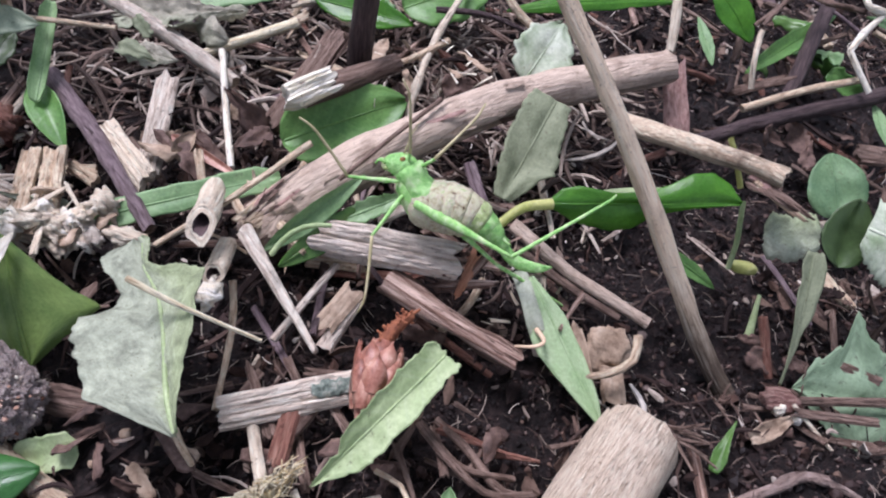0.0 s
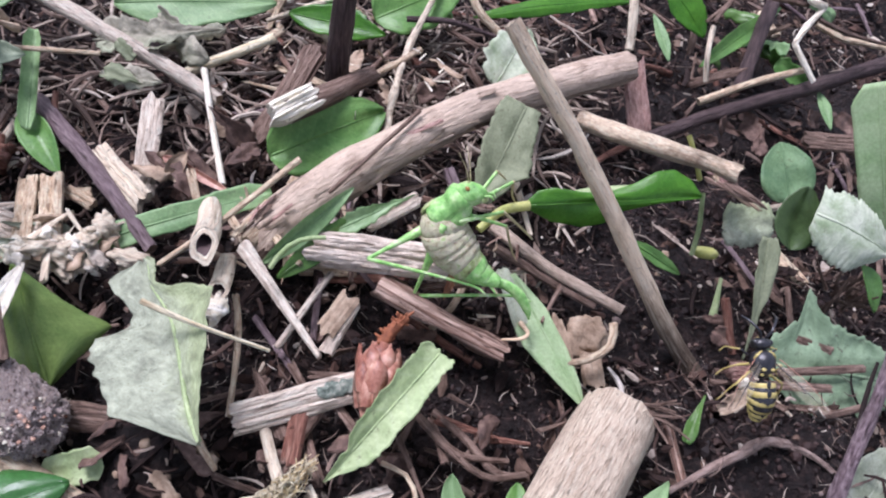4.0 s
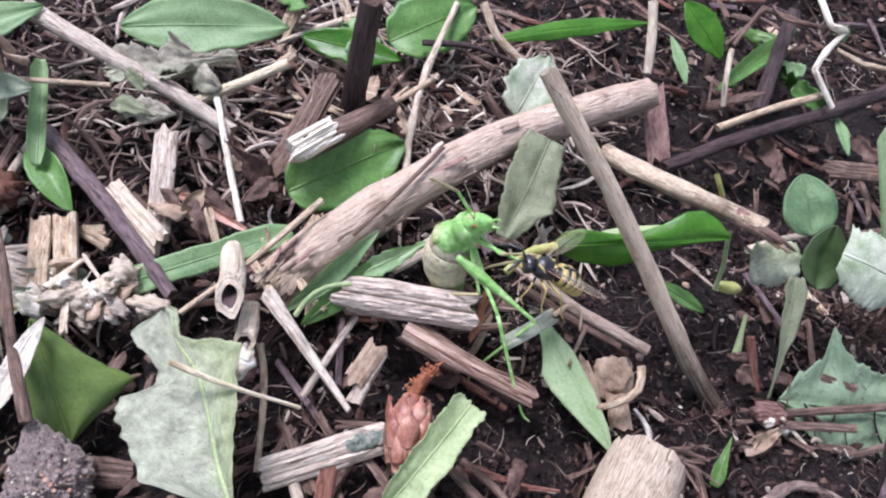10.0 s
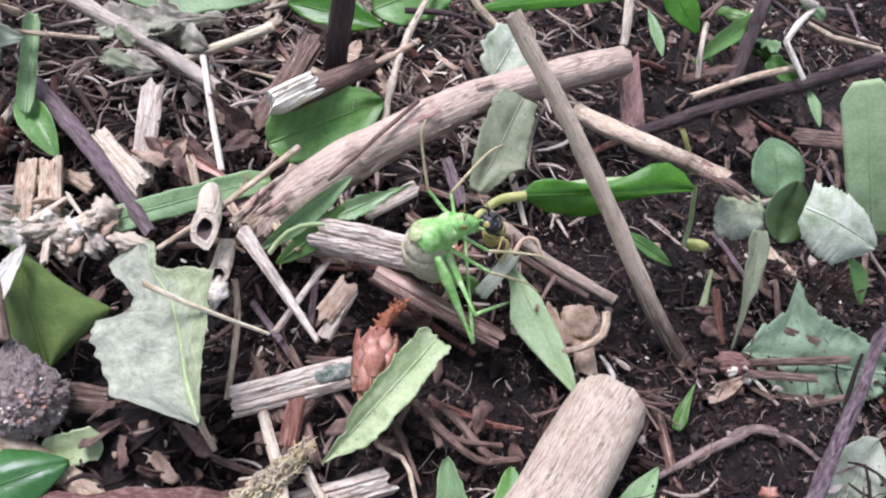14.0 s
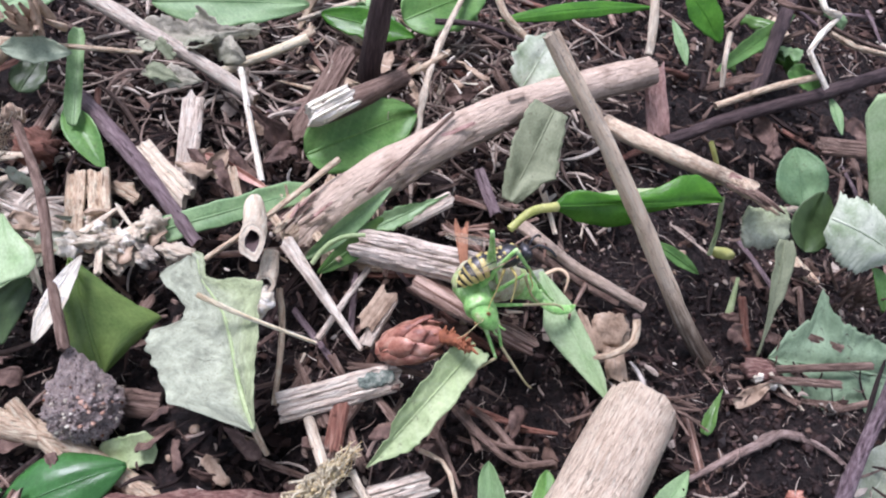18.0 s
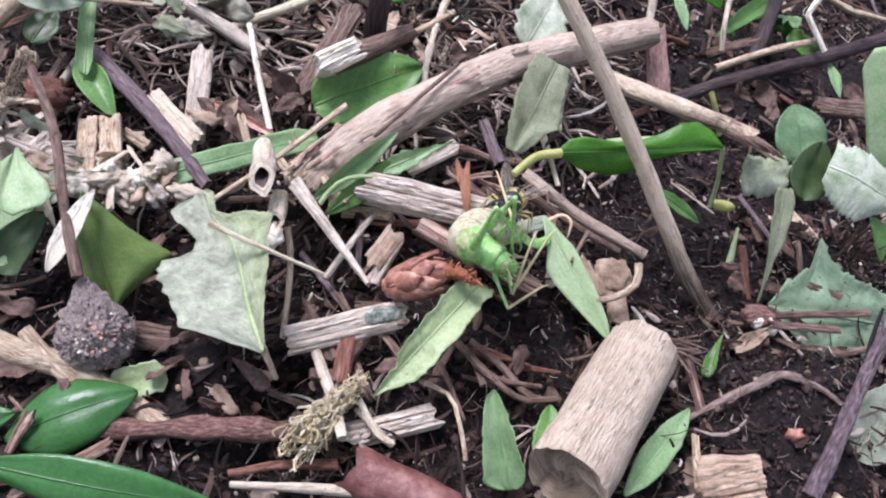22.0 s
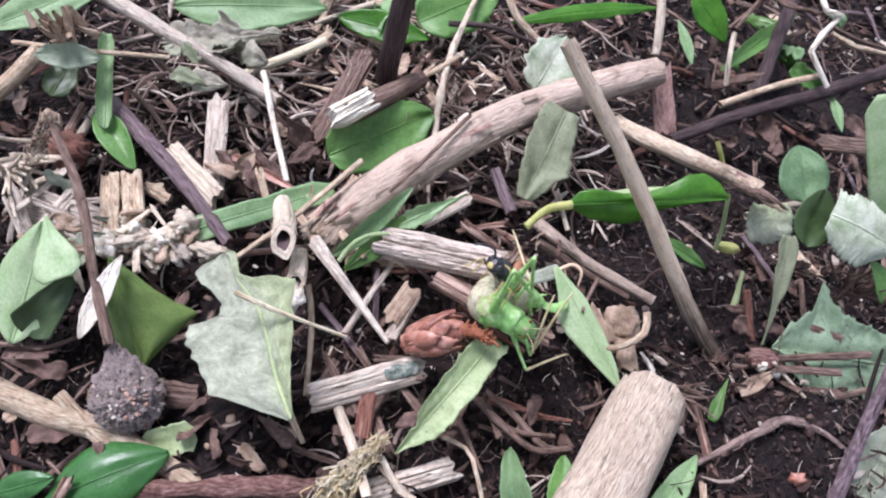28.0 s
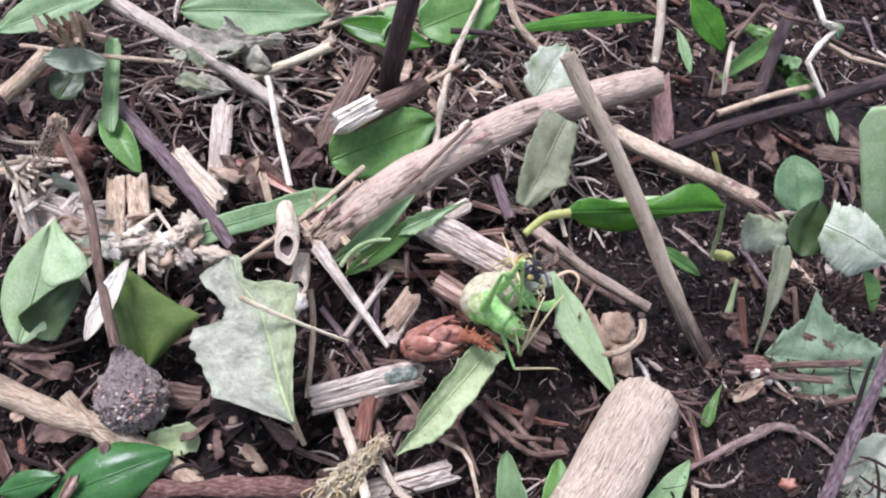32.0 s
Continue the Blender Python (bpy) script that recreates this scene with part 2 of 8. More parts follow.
LOGW = wood("pale_log_wood", (0.24, 0.17, 0.115), (0.50, 0.40, 0.295), (0.70, 0.60, 0.475), grain=1.6, stain=(0.16, 0.105, 0.07), stained=0.4, stretch=0.11, cracks=0.35)
STALK = wood("tan_stalk_skin", (0.44, 0.28, 0.145), (0.78, 0.57, 0.375), (0.9, 0.77, 0.56), stain=(0.17, 0.10, 0.06), stained=0.4, stretch=0.1, cracks=0.4)
STALK_FOOT = wood("tan_stalk_damp_foot", (0.42, 0.29, 0.18), (0.66, 0.52, 0.37), (0.68, 0.585, 0.46), stain=(0.17, 0.1, 0.065), stained=0.4, stretch=0.07, cracks=0.5, damp=(11.0, 27.0))
YELLOWED = wood("yellowed_grass", (0.30, 0.21, 0.09), (0.56, 0.43, 0.22), (0.74, 0.62, 0.38), stained=0.2, stretch=0.1, cracks=0.2)
SPLINT = wood("streaked_splinter_wood", (0.03, 0.018, 0.014), (0.15, 0.085, 0.06), (0.60, 0.46, 0.37), rough=0.6, stain=(0.04, 0.024, 0.02), stained=0.8, stretch=0.06, cracks=0.85, grain=0.5)
# bark of dark sticks; also stands in for the shade inside hollow straws
DARKW = wood("dark_damp_bark", (0.018, 0.012, 0.012), (0.05, 0.034, 0.034), (0.12, 0.085, 0.08), rough=0.6, stained=0.3)
PURPLE = wood("purple_brown_bark", (0.055, 0.036, 0.04), (0.14, 0.10, 0.105), (0.26, 0.205, 0.205), rough=0.6, stained=0.3)
REDW = wood("red_brown_wood", (0.07, 0.028, 0.021), (0.18, 0.08, 0.056), (0.34, 0.20, 0.145), rough=0.6, stained=0.4)
RUSTW = wood("rust_red_wood", (0.17, 0.065, 0.035), (0.36, 0.16, 0.09), (0.5, 0.28, 0.18), rough=0.6, stained=0.3)
BROWNW = wood("brown_wood", (0.055, 0.034, 0.026), (0.145, 0.095, 0.072), (0.29, 0.215, 0.17), stained=0.6)
WHITEW = wood("white_wood", (0.50, 0.40, 0.28), (0.68, 0.60, 0.47), (0.72, 0.69, 0.62), stained=0.25, grain=0.6)
GREEN = leafy("green_leaf", (0.17, 0.34, 0.09), (0.09, 0.23, 0.05), (0.22, 0.40, 0.13), rough=0.35, vein=0.25)
BRIGHT = leafy("bright_green_leaf", (0.10, 0.29, 0.03), (0.055, 0.19, 0.02), (0.13, 0.33, 0.045), rough=0.24, dirt=0.12, trans=0.4, vein=0.1)
DEEP = leafy("deep_green_leaf", (0.11, 0.22, 0.05), (0.06, 0.14, 0.03), (0.13, 0.25, 0.07), rough=0.3, dirt=0.1, trans=0.2, vein=0.1)
# darker than the deep green: shade inside curled and folded leaves, put into the colour
DARK_SHADELEAF = leafy("dark_green_leaf_face", (0.06, 0.10, 0.035), (0.03, 0.055, 0.018), (0.07, 0.11, 0.04), rough=0.4, dirt=0.2, trans=0.05, vein=0.05)
MOSSLEAF = leafy("moss_green_leaf", (0.19, 0.28, 0.075), (0.11, 0.19, 0.045), (0.2, 0.3, 0.09), rough=0.3, dirt=0.1, trans=0.25, vein=0.06)
GLOSSY = leafy("glossy_green_leaf", (0.055, 0.17, 0.045), (0.035, 0.12, 0.028), (0.07, 0.2, 0.06), rough=0.2, dirt=0.08, trans=0.15, vein=0.04)
TEAL = leafy("teal_grey_leaf", (0.36, 0.42, 0.286), (0.24, 0.31, 0.210), (0.40, 0.46, 0.319), rough=0.6, vein=0.15)
BLUEGREEN = leafy("bluish_green_leaf", (0.28, 0.44, 0.202), (0.18, 0.32, 0.134), (0.38, 0.52, 0.277), rough=0.5, vein=0.25)
PALE = leafy("pale_green_leaf", (0.47, 0.57, 0.30), (0.32, 0.43, 0.19), (0.54, 0.62, 0.42), rough=0.55, dirt=0.5, vein=0.2)
GREYLEAF = leafy("grey_green_leaf", (0.40, 0.43, 0.33), (0.22, 0.26, 0.16), (0.46, 0.48, 0.38), rough=0.75, vein=0.10, dirt=0.7, spot=(0.15, 0.14, 0.09), trans=0.1)
SILVER = leafy("silvery_leaf", (0.56, 0.61, 0.47), (0.24, 0.32, 0.18), (0.5, 0.55, 0.45), rough=0.75, vein=0.05, dirt=0.55, spot=(0.14, 0.15, 0.09), trans=0.1)
DUSTY = dusty("dusty_grey_leaf", (0.40, 0.435, 0.32), (0.39, 0.46, 0.25), (0.13, 0.12, 0.075))
WEB = dusty("dusty_web_leaf", (0.47, 0.44, 0.34), (0.33, 0.37, 0.25), (0.08, 0.065, 0.05))
MIDLEAF = leafy("mid_green_leaf", (0.19, 0.32, 0.151), (0.11, 0.21, 0.101), (0.26, 0.38, 0.210), rough=0.55, dirt=0.5, vein=0.15)
OLIVE = leafy("dull_olive_leaf", (0.25, 0.28, 0.17), (0.13, 0.155, 0.085), (0.30, 0.33, 0.21), rough=0.7, dirt=0.6, vein=0.1, trans=0.1)
SMOOTH = leafy("matt_sage_leaf", (0.43, 0.56, 0.311), (0.29, 0.44, 0.202), (0.46, 0.57, 0.336), rough=0.45, dirt=0.2, vein=0.05)
SAGE = leafy("fresh_sage_leaf", (0.30, 0.45, 0.22), (0.19, 0.33, 0.13), (0.34, 0.48, 0.27), rough=0.4, dirt=0.2, vein=0.05)
STAINED = leafy("stained_teal_leaf", (0.30, 0.42, 0.26), (0.15, 0.23, 0.13), (0.36, 0.45, 0.36), rough=0.6, dirt=0.85, spot=(0.07, 0.05, 0.035), vein=0.1)
YELLOW = leafy("yellow_green_stalk", (0.55, 0.56, 0.2), (0.4, 0.44, 0.12), (0.6, 0.6, 0.3), rough=0.45, dirt=0.1)
BRACT = mottled("red_brown_scale", [(0.3, (0.12, 0.042, 0.03)), (0.44, (0.30, 0.125, 0.085)), (0.58, (0.46, 0.25, 0.18)), (0.72, (0.68, 0.49, 0.38))], 420.0, 0.34, 0.3)
REDBARK = mottled("dark_red_bark", [(0.3, (0.07, 0.025, 0.022)), (0.5, (0.16, 0.062, 0.052)), (0.7, (0.30, 0.16, 0.13))], 350.0, 0.45, 0.5)
BLOCKW = wood("pale_block_wood", (0.22, 0.165, 0.12), (0.52, 0.44, 0.36), (0.66, 0.60, 0.52), stain=(0.12, 0.08, 0.06), stained=0.5, stretch=0.16, cracks=0.6)
REDTWIG = wood("peeling_red_bark", (0.05, 0.022, 0.019), (0.15, 0.075, 0.062), (0.36, 0.25, 0.2), rough=0.5, stain=(0.05, 0.025, 0.02), stained=0.7, stretch=0.3, cracks=0.4)
STRIPBARK = wood("dead_strip_bark", (0.075, 0.05, 0.042), (0.215, 0.155, 0.128), (0.36, 0.285, 0.25), stained=0.5, stretch=0.2, cracks=0.6)
BLOCKTAN = wood("tan_split_wood", (0.22, 0.145, 0.095), (0.36, 0.265, 0.185), (0.50, 0.40, 0.30), stain=(0.14, 0.085, 0.055), stained=0.7, stretch=0.3, cracks=0.3, grain=0.7)
PURPLETWIG = wood("shiny_purple_bark", (0.03, 0.02, 0.024), (0.10, 0.07, 0.077), (0.27, 0.215, 0.225), rough=0.4, stained=0.4, stretch=0.25, cracks=0.5)
BLOTCH = wood("blotched_straw_skin", (0.27, 0.185, 0.12), (0.52, 0.405, 0.285), (0.72, 0.61, 0.47), stain=(0.12, 0.075, 0.05), stained=0.95, stretch=0.3, cracks=0.5)
TANSCALE = mottled("tan_scale", [(0.3, (0.14, 0.09, 0.055)), (0.5, (0.34, 0.25, 0.17)), (0.72, (0.52, 0.42, 0.31))], 420.0, 0.7, 0.5)
GALL = mottled("crusted_gall", [(0.36, (0.1, 0.068, 0.06)), (0.43, (0.38, 0.30, 0.275)), (0.49, (0.66, 0.58, 0.54)), (0.54, (0.38, 0.25, 0.2)), (0.6, (0.8, 0.73, 0.67))], 1900.0, 0.9, 1.0, 0.0014)
CRUST = mottled("rusty_fibre", [(0.3, (0.12, 0.045, 0.028)), (0.5, (0.27, 0.115, 0.065)), (0.72, (0.44, 0.23, 0.14))], 500.0, 0.8, 0.4)
TANRUST = mottled("pinkish_rust_crust", [(0.3, (0.2, 0.1, 0.07)), (0.5, (0.42, 0.25, 0.18)), (0.7, (0.6, 0.42, 0.33))], 900.0, 0.85, 0.5)
MOSS = mottled("blue_green_mould", [(0.35, (0.08, 0.10, 0.08)), (0.5, (0.22, 0.27, 0.22)), (0.62, (0.46, 0.46, 0.38))], 900.0, 0.9, 0.8)
FLAKE = pieces("leaf_mould", [(0.0, (0.018, 0.01, 0.008)), (0.4, (0.055, 0.03, 0.022)), (0.66, (0.12, 0.068, 0.05)), (0.86, (0.22, 0.15, 0.11)), (0.95, (0.38, 0.3, 0.24)), (1.0, (0.56, 0.5, 0.42))])
FLECK = pieces("pale_fleck", [(0.0, (0.22, 0.16, 0.12)), (0.5, (0.45, 0.37, 0.29)), (1.0, (0.75, 0.68, 0.58))])
DEADLEAF = mottled("brown_dead_leaf", [(0.3, (0.035, 0.02, 0.015)), (0.5, (0.11, 0.066, 0.05)), (0.7, (0.22, 0.15, 0.115)), (0.8, (0.36, 0.28, 0.22))], 500.0, 0.7, 0.5)
RUST = mottled("rusty_fibre", [(0.3, (0.10, 0.03, 0.015)), (0.5, (0.26, 0.09, 0.04)), (0.72, (0.42, 0.18, 0.09))], 500.0, 0.8, 0.4)


# ---- mesh helpers ----
def V(*a):
    return Vector(a[0] if len(a) == 1 else a)


def put(name, verts, faces, mat, uvs=None, origin=(0, 0, 0), smooth=True, parent=None, label=""):
    """One mesh object from millimetres; under a parent it lies in the parent's space."""
    me = bpy.data.meshes.new(name)
    o = V(origin)
    me.from_pydata([((V(v) - o) * MM)[:] for v in verts], [], faces)
    if uvs is not None:
        lay = me.uv_layers.new(name="UVMap")
        for loop in me.loops:
            lay.data[loop.index].uv = uvs[loop.vertex_index]
    me.materials.append(mat)
    for p in me.polygons:
        p.use_smooth = smooth
    ob = new(name, me)
    if parent is None:
        ob.location = o * MM
    else:
        ob.parent = parent
        ob.location = (o - V(parent["at"])) * MM if "at" in parent else o * MM
    if label:
        tagged(ob, label)
    ob["at"] = tuple(o)
    return ob


def spline(pts, n):
    """Points along a smooth line through pts."""
    pts = [V(p) for p in pts]
    if len(pts) == 2:
        return [pts[0].lerp(pts[1], i / n) for i in range(n + 1)]
    out = []
    ext = [2 * pts[0] - pts[1], *pts, 2 * pts[-1] - pts[-2]]
    for i in range(n + 1):
        u = i / n * (len(pts) - 1)
        k = min(int(u), len(pts) - 2)
        t = u - k
        a, b, c, d = ext[k : k + 4]
        out.append(0.5 * ((2 * b) + (c - a) * t + (2 * a - 5 * b + 4 * c - d) * t * t + (3 * b - a - 3 * c + d) * t**3))
    return out


def rings(line):
    """Steady axes (side, up) at every point of a line."""
    out, side = [], None
    for i, p in enumerate(line):
        d = (line[min(i + 1, len(line) - 1)] - line[max(i - 1, 0)]).normalized()
        if side is None:
            side = d.cross(V(0, 0, 1))
            if side.length < 0.1:
                side = d.cross(V(0, 1, 0))
        side = (side - d * side.dot(d)).normalized()
        out.append((p, side, side.cross(d).normalized(), d))
    return out


def tube(pts, r0, r1, sides=10, seg=None, rough=0.08, ragged=0.0, hollow=0.0, knots=(), flat=1.0, seed=0.0):
    """Vertices, faces and map of an uneven rod. ragged: how far its ends splinter; hollow: inner radius as a share."""
    n = seg or max(4, min(26, int(sum((V(b) - V(a)).length for a, b in zip(pts, pts[1:])) / 1.6)))
    line = spline(pts, n)
    fr = rings(line)
    vs, uv, fs, dist = [], [], [], 0.0
    off = V(seed * 3.1 + pts[0][0], pts[0][1], seed)
    for i, (p, s, u, d) in enumerate(fr):
        f = i / n
        if i:
            dist += (p - line[i - 1]).length
        r = r0 + (r1 - r0) * f
        for kf, ka in knots:
            r *= 1 + ka * math.exp(-(((f - kf) * n / 1.1) ** 2))
        for k in range(sides):
            a = 2 * math.pi * k / sides
            q = s * math.cos(a) + u * math.sin(a) * flat
            lump = 1 + rough * 2.2 * noise.noise(V(math.cos(a) * 1.4, math.sin(a) * 1.4, dist * 0.22 / max(r, 0.3) ** 0.3) + off)
            rr = r * lump
            e = 0.0
            if ragged and i in (0, n):
                e = ragged * r * (noise.noise(V(k * 1.7, i * 3.3, 0) + off) + 0.35) * (1 if i else -1)
            vs.append(p + q * rr + d * e)
            uv.append((dist, a * r))
    for i in range(n):
        for k in range(sides):
            k2 = (k + 1) % sides
            fs.append((i * sides + k, i * sides + k2, (i + 1) * sides + k2, (i + 1) * sides + k))
    return vs, fs, uv, fr, sides, n


def cap(vs, fs, uv, base, sides, centre, flip, sink=0.0, inner=0.0, d=None, depth=0.0):
    """Closes a ring with a slightly sunk, uneven end, or with a hollow of that depth."""
    if inner:
        b1 = len(vs)
        for k in range(sides):
            vs.append(centre + (vs[base + k] - centre) * inner)
            uv.append((uv[base + k][0] + 0.3, uv[base + k][1]))
        for k in range(sides):
            vs.append(vs[b1 + k] + d * depth)
            uv.append((uv[b1 + k][0] + depth, uv[b1 + k][1]))
        c = len(vs)
        vs.append(centre + d * depth)
        uv.append((0, 0))
        for k in range(sides):
            k2 = (k + 1) % sides
            q = [(base + k, base + k2, b1 + k2, b1 + k), (b1 + k, b1 + k2, b1 + sides + k2, b1 + sides + k), (b1 + sides + k, b1 + sides + k2, c)]
            fs.extend(tuple(reversed(x)) if not flip else x for x in q)
        return
    b1 = len(vs)
    for k in range(sides):
        vs.append(centre + (vs[base + k] - centre) * 0.62 + d * (sink * (0.6 + 0.8 * noise.noise(V(k * 2.1, base, centre[0])))))
        uv.append((uv[base + k][0] + 0.5, uv[base + k][1] * 0.6))
    c = len(vs)
    vs.append(centre + d * sink * 0.5)
    uv.append((uv[base][0] + 1, 0))
    for k in range(sides):
        k2 = (k + 1) % sides
        q = [(base + k, base + k2, b1 + k2, b1 + k), (b1 + k, b1 + k2, c)]
        fs.extend(tuple(reversed(x)) if not flip else x for x in q)


COUNT = [0]


def twig(label, pts, r0, r1, mat, end=None, name="twig", cat="twig", group="", rough=0.1, ragged=0.5, hollow=0.0, knots=(), flat=1.0, sides=10, parent=None):
    """A stick: bark, and its two broken ends as parts."""
    COUNT[0] += 1
    vs, fs, uv, fr, sd, n = tube(pts, r0, r1, sides, rough=rough, ragged=ragged, knots=knots, flat=flat, seed=COUNT[0])
    origin = pts[-1] if pts[-1][2] < pts[0][2] else pts[0]
    ob = put(name, vs, fs, mat, uv, origin, parent=parent, label=label if parent else "")
    if parent is None:
        tagged(ob, label, cat, group)
    for base, p, d, flip in ((0, fr[0][0], fr[0][3], True), (n * sd, fr[-1][0], -fr[-1][3], False)):
        if hollow or r0 + r1 > 1.0:
            v2, u2, f2 = [vs[base + k] for k in range(sd)], [uv[base + k] for k in range(sd)], []
            cap(v2, f2, u2, 0, sd, p, not flip, 0.5 * r0, hollow, d, 2.5 * r0 if hollow else 0.0)
            face = end[0 if flip else 1] if isinstance(end, tuple) else end
            put("broken_end", v2, f2, face or mat, u2, origin, parent=ob)
    return ob


def chip(label, a, b, w, th, mat, up=(0, -0.5, 0.85), name="wood_chip", cat="wood chip", group="", jag=0.12, bend=0.0, taper=1.0, nx=7, grain=0.18, parent=None, origin=None):
    """A splinter split along the grain: a ridged slab with torn ends."""
    COUNT[0] += 1
    a, b = V(a), V(b)
    d = b - a
    length = d.length
    d.normalize()
    up = V(up)
    up = (up - d * up.dot(d)).normalized()
    side = d.cross(up)
    nx = max(nx, min(20, int(w / 0.32)))
    ny = max(5, min(18, int(length / 1.1)))
    so = V(COUNT[0] * 7.7, 0, 0)
    vs, uv, fs = [], [], []
    rnd = random.Random(COUNT[0])
    ridge = [th * (grain * noise.noise(V(i * 0.7, 5.0, 0) + so) + 0.28 * grain * rnd.uniform(-1, 1) - (0.2 if rnd.random() < 0.1 else 0)) for i in range(nx + 1)]
    tear = min(jag * length, 1.1 * w)
    e0 = [tear * (noise.noise(V(i * 2.6 / nx, 9.0, 0) + so) + 0.13 * rnd.uniform(-1, 1)) for i in range(nx + 1)]
    e1 = [tear * (noise.noise(V(i * 2.6 / nx, 19.0, 0) + so) + 0.13 * rnd.uniform(-1, 1)) for i in range(nx + 1)]
    for top in (1, 0):
        for j in range(ny + 1):
            f = j / ny
            for i in range(nx + 1):
                g = i / nx * 2 - 1
                edge = 1 - 0.7 * abs(g) ** 5
                along = f * length + (e0[i] * (1 - f) ** 4 + e1[i] * f**4)
                wid = w / 2 * (1 + (taper - 1) * f) * (1 + 0.12 * noise.noise(V(f * 3, g * 0.3, 3) + so))
                h = th * (0.5 * edge if top else -0.5 * edge) + (ridge[i] * (0.7 + 0.6 * noise.noise(V(i * 0.8, f * 2.5, 4) + so)) + 0.1 * th * noise.noise(V(i, j * 0.5, top * 9) + so) if top else 0)
                h += bend * length * 4 * f * (1 - f)
                vs.append(a + d * along + side * (g * wid) + up * h)
                uv.append((along, g * wid + (0 if top else w)))
    row, lay = nx + 1, (nx + 1) * (ny + 1)
    for j in range(ny):
        for i in range(nx):
            q = (j * row + i, j * row + i + 1, (j + 1) * row + i + 1, (j + 1) * row + i)
            fs.append(tuple(reversed(q)))
            fs.append(tuple(x + lay for x in q))
    for j in range(ny):
        for i in (0, nx):
            q = (j * row + i, (j + 1) * row + i, (j + 1) * row + i + lay, j * row + i + lay)
            fs.append(q if i else tuple(reversed(q)))
    for i in range(nx):
        for j in (0, ny):
            q = (j * row + i, j * row + i + 1, j * row + i + 1 + lay, j * row + i + lay)
            fs.append(tuple(reversed(q)) if j else q)
    ob = put(name, vs, fs, mat, uv, origin or ((a + b) / 2 - V(0, 0, th / 2))[:], smooth=False, parent=parent, label=label if parent else "")
    return ob if parent else tagged(ob, label, cat, group)


def prof(kind, s):
    if kind == "lance":
        return max(0.02, math.sin(math.pi * min(1, s * 0.97 + 0.015)) ** 0.8 * (1.08 - 0.3 * s))
    if kind == "ovate":
        return max(0.03, math.sin(math.pi * min(1, s**0.8 * 0.985 + 0.01)) ** 0.62)
    if kind == "blade":
        return max(0.03, min(1, s * 6) ** 0.6 * (1 - s) ** 0.45)
    if kind == "strip":
        return min(1, 0.55 + s * 4) * min(1, 0.5 + (1 - s) * 5)
    if kind == "torn":
        return max(0.05, (0.75 + 0.25 * math.sin(s * 5)) * (1 - s) ** 0.55 * min(1, 0.7 + s * 3))
    return 1.0


def half_at(table, s):
    """A half width from a short table of (share of the length, share of the half width)."""
    for (a, p), (b, q) in zip(table, table[1:]):
        if a <= s <= b:
            return p + (q - p) * (s - a) / (b - a)
    return table[-1][1]


# right and left outline of the leaves that have a shape of their own
WITHERED = (((0, 0.05), (0.13, 0.22), (0.26, 0.5), (0.5, 0.96), (0.53, 0.88), (0.62, 0.62), (0.7, 0.36), (0.8, 0.14), (0.95, 0.2), (1, 0.1)),
            ((0, 0.05), (0.08, 0.4), (0.2, 0.9), (0.34, 1.03), (0.48, 1.03), (0.595, 0.92), (0.605, 0.44), (0.68, 0.34), (0.8, 0.44), (0.91, 0.6), (0.95, 0.48), (1, 0.1)))
TRIANGLE = (((0, 0.06), (0.137, 0.44), (0.325, 1.0), (0.36, 0.98), (0.5, 0.7), (0.76, 0.34), (1, 0.02)), ((0, 0.06), (0.26, 0.38), (0.62, 0.34), (0.85, 0.15), (1, 0.02)))
WAVY = (((0, 0.06), (0.08, 0.5), (0.17, 0.62), (0.36, 0.38), (0.5, 0.4), (0.64, 0.62), (0.76, 0.98), (0.86, 1.0), (0.95, 0.6), (1, 0.1)), ((0, 0.06), (0.15, 0.85), (0.33, 1.22), (0.46, 1.1), (0.56, 0.5), (0.75, 0.2), (1, 0.08)))
DART = (((0, 0.1), (0.2, 0.5), (0.35, 1.0), (0.45, 1.0), (0.7, 0.6), (1, 0.03)), ((0, 0.1), (0.3, 0.5), (0.6, 0.5), (0.85, 0.3), (1, 0.03)))
MAPLE = (((0, 0.3), (0.16, 0.5), (0.28, 0.9), (0.33, 0.55), (0.42, 0.62), (0.6, 0.92), (0.66, 0.75), (0.8, 0.5), (1, 0.03)), ((0, 0.3), (0.25, 0.6), (0.4, 0.72), (0.55, 0.8), (0.72, 1.3), (0.76, 0.8), (0.86, 0.52), (0.9, 0.5), (1, 0.03)))
TORN = (((0, 0.75), (0.06, 1.0), (0.3, 0.98), (0.6, 0.92), (0.72, 0.75), (0.79, 0.2), (0.83, 0.32), (1, 0.05)), ((0, 0.9), (0.1, 0.85), (0.35, 0.95), (0.6, 1.0), (0.78, 0.85), (0.9, 0.4), (1, 0.05)))
HANGING = (((0, 0.75), (0.1, 0.9), (0.5, 0.85), (0.7, 0.7), (0.86, 0.5), (1, 0.3)), ((0, 0.55), (0.12, 0.6), (0.4, 0.85), (0.62, 1.05), (0.72, 0.75), (0.86, 0.55), (1, 0.25)))
CURLED = (((0, 1.0), (0.1, 0.85), (0.2, 1.0), (0.45, 1.05), (0.75, 0.8), (1, 0.25)), ((0, 0.5), (0.12, 0.85), (0.4, 1.15), (0.62, 1.1), (0.85, 0.5), (1, 0.1)))


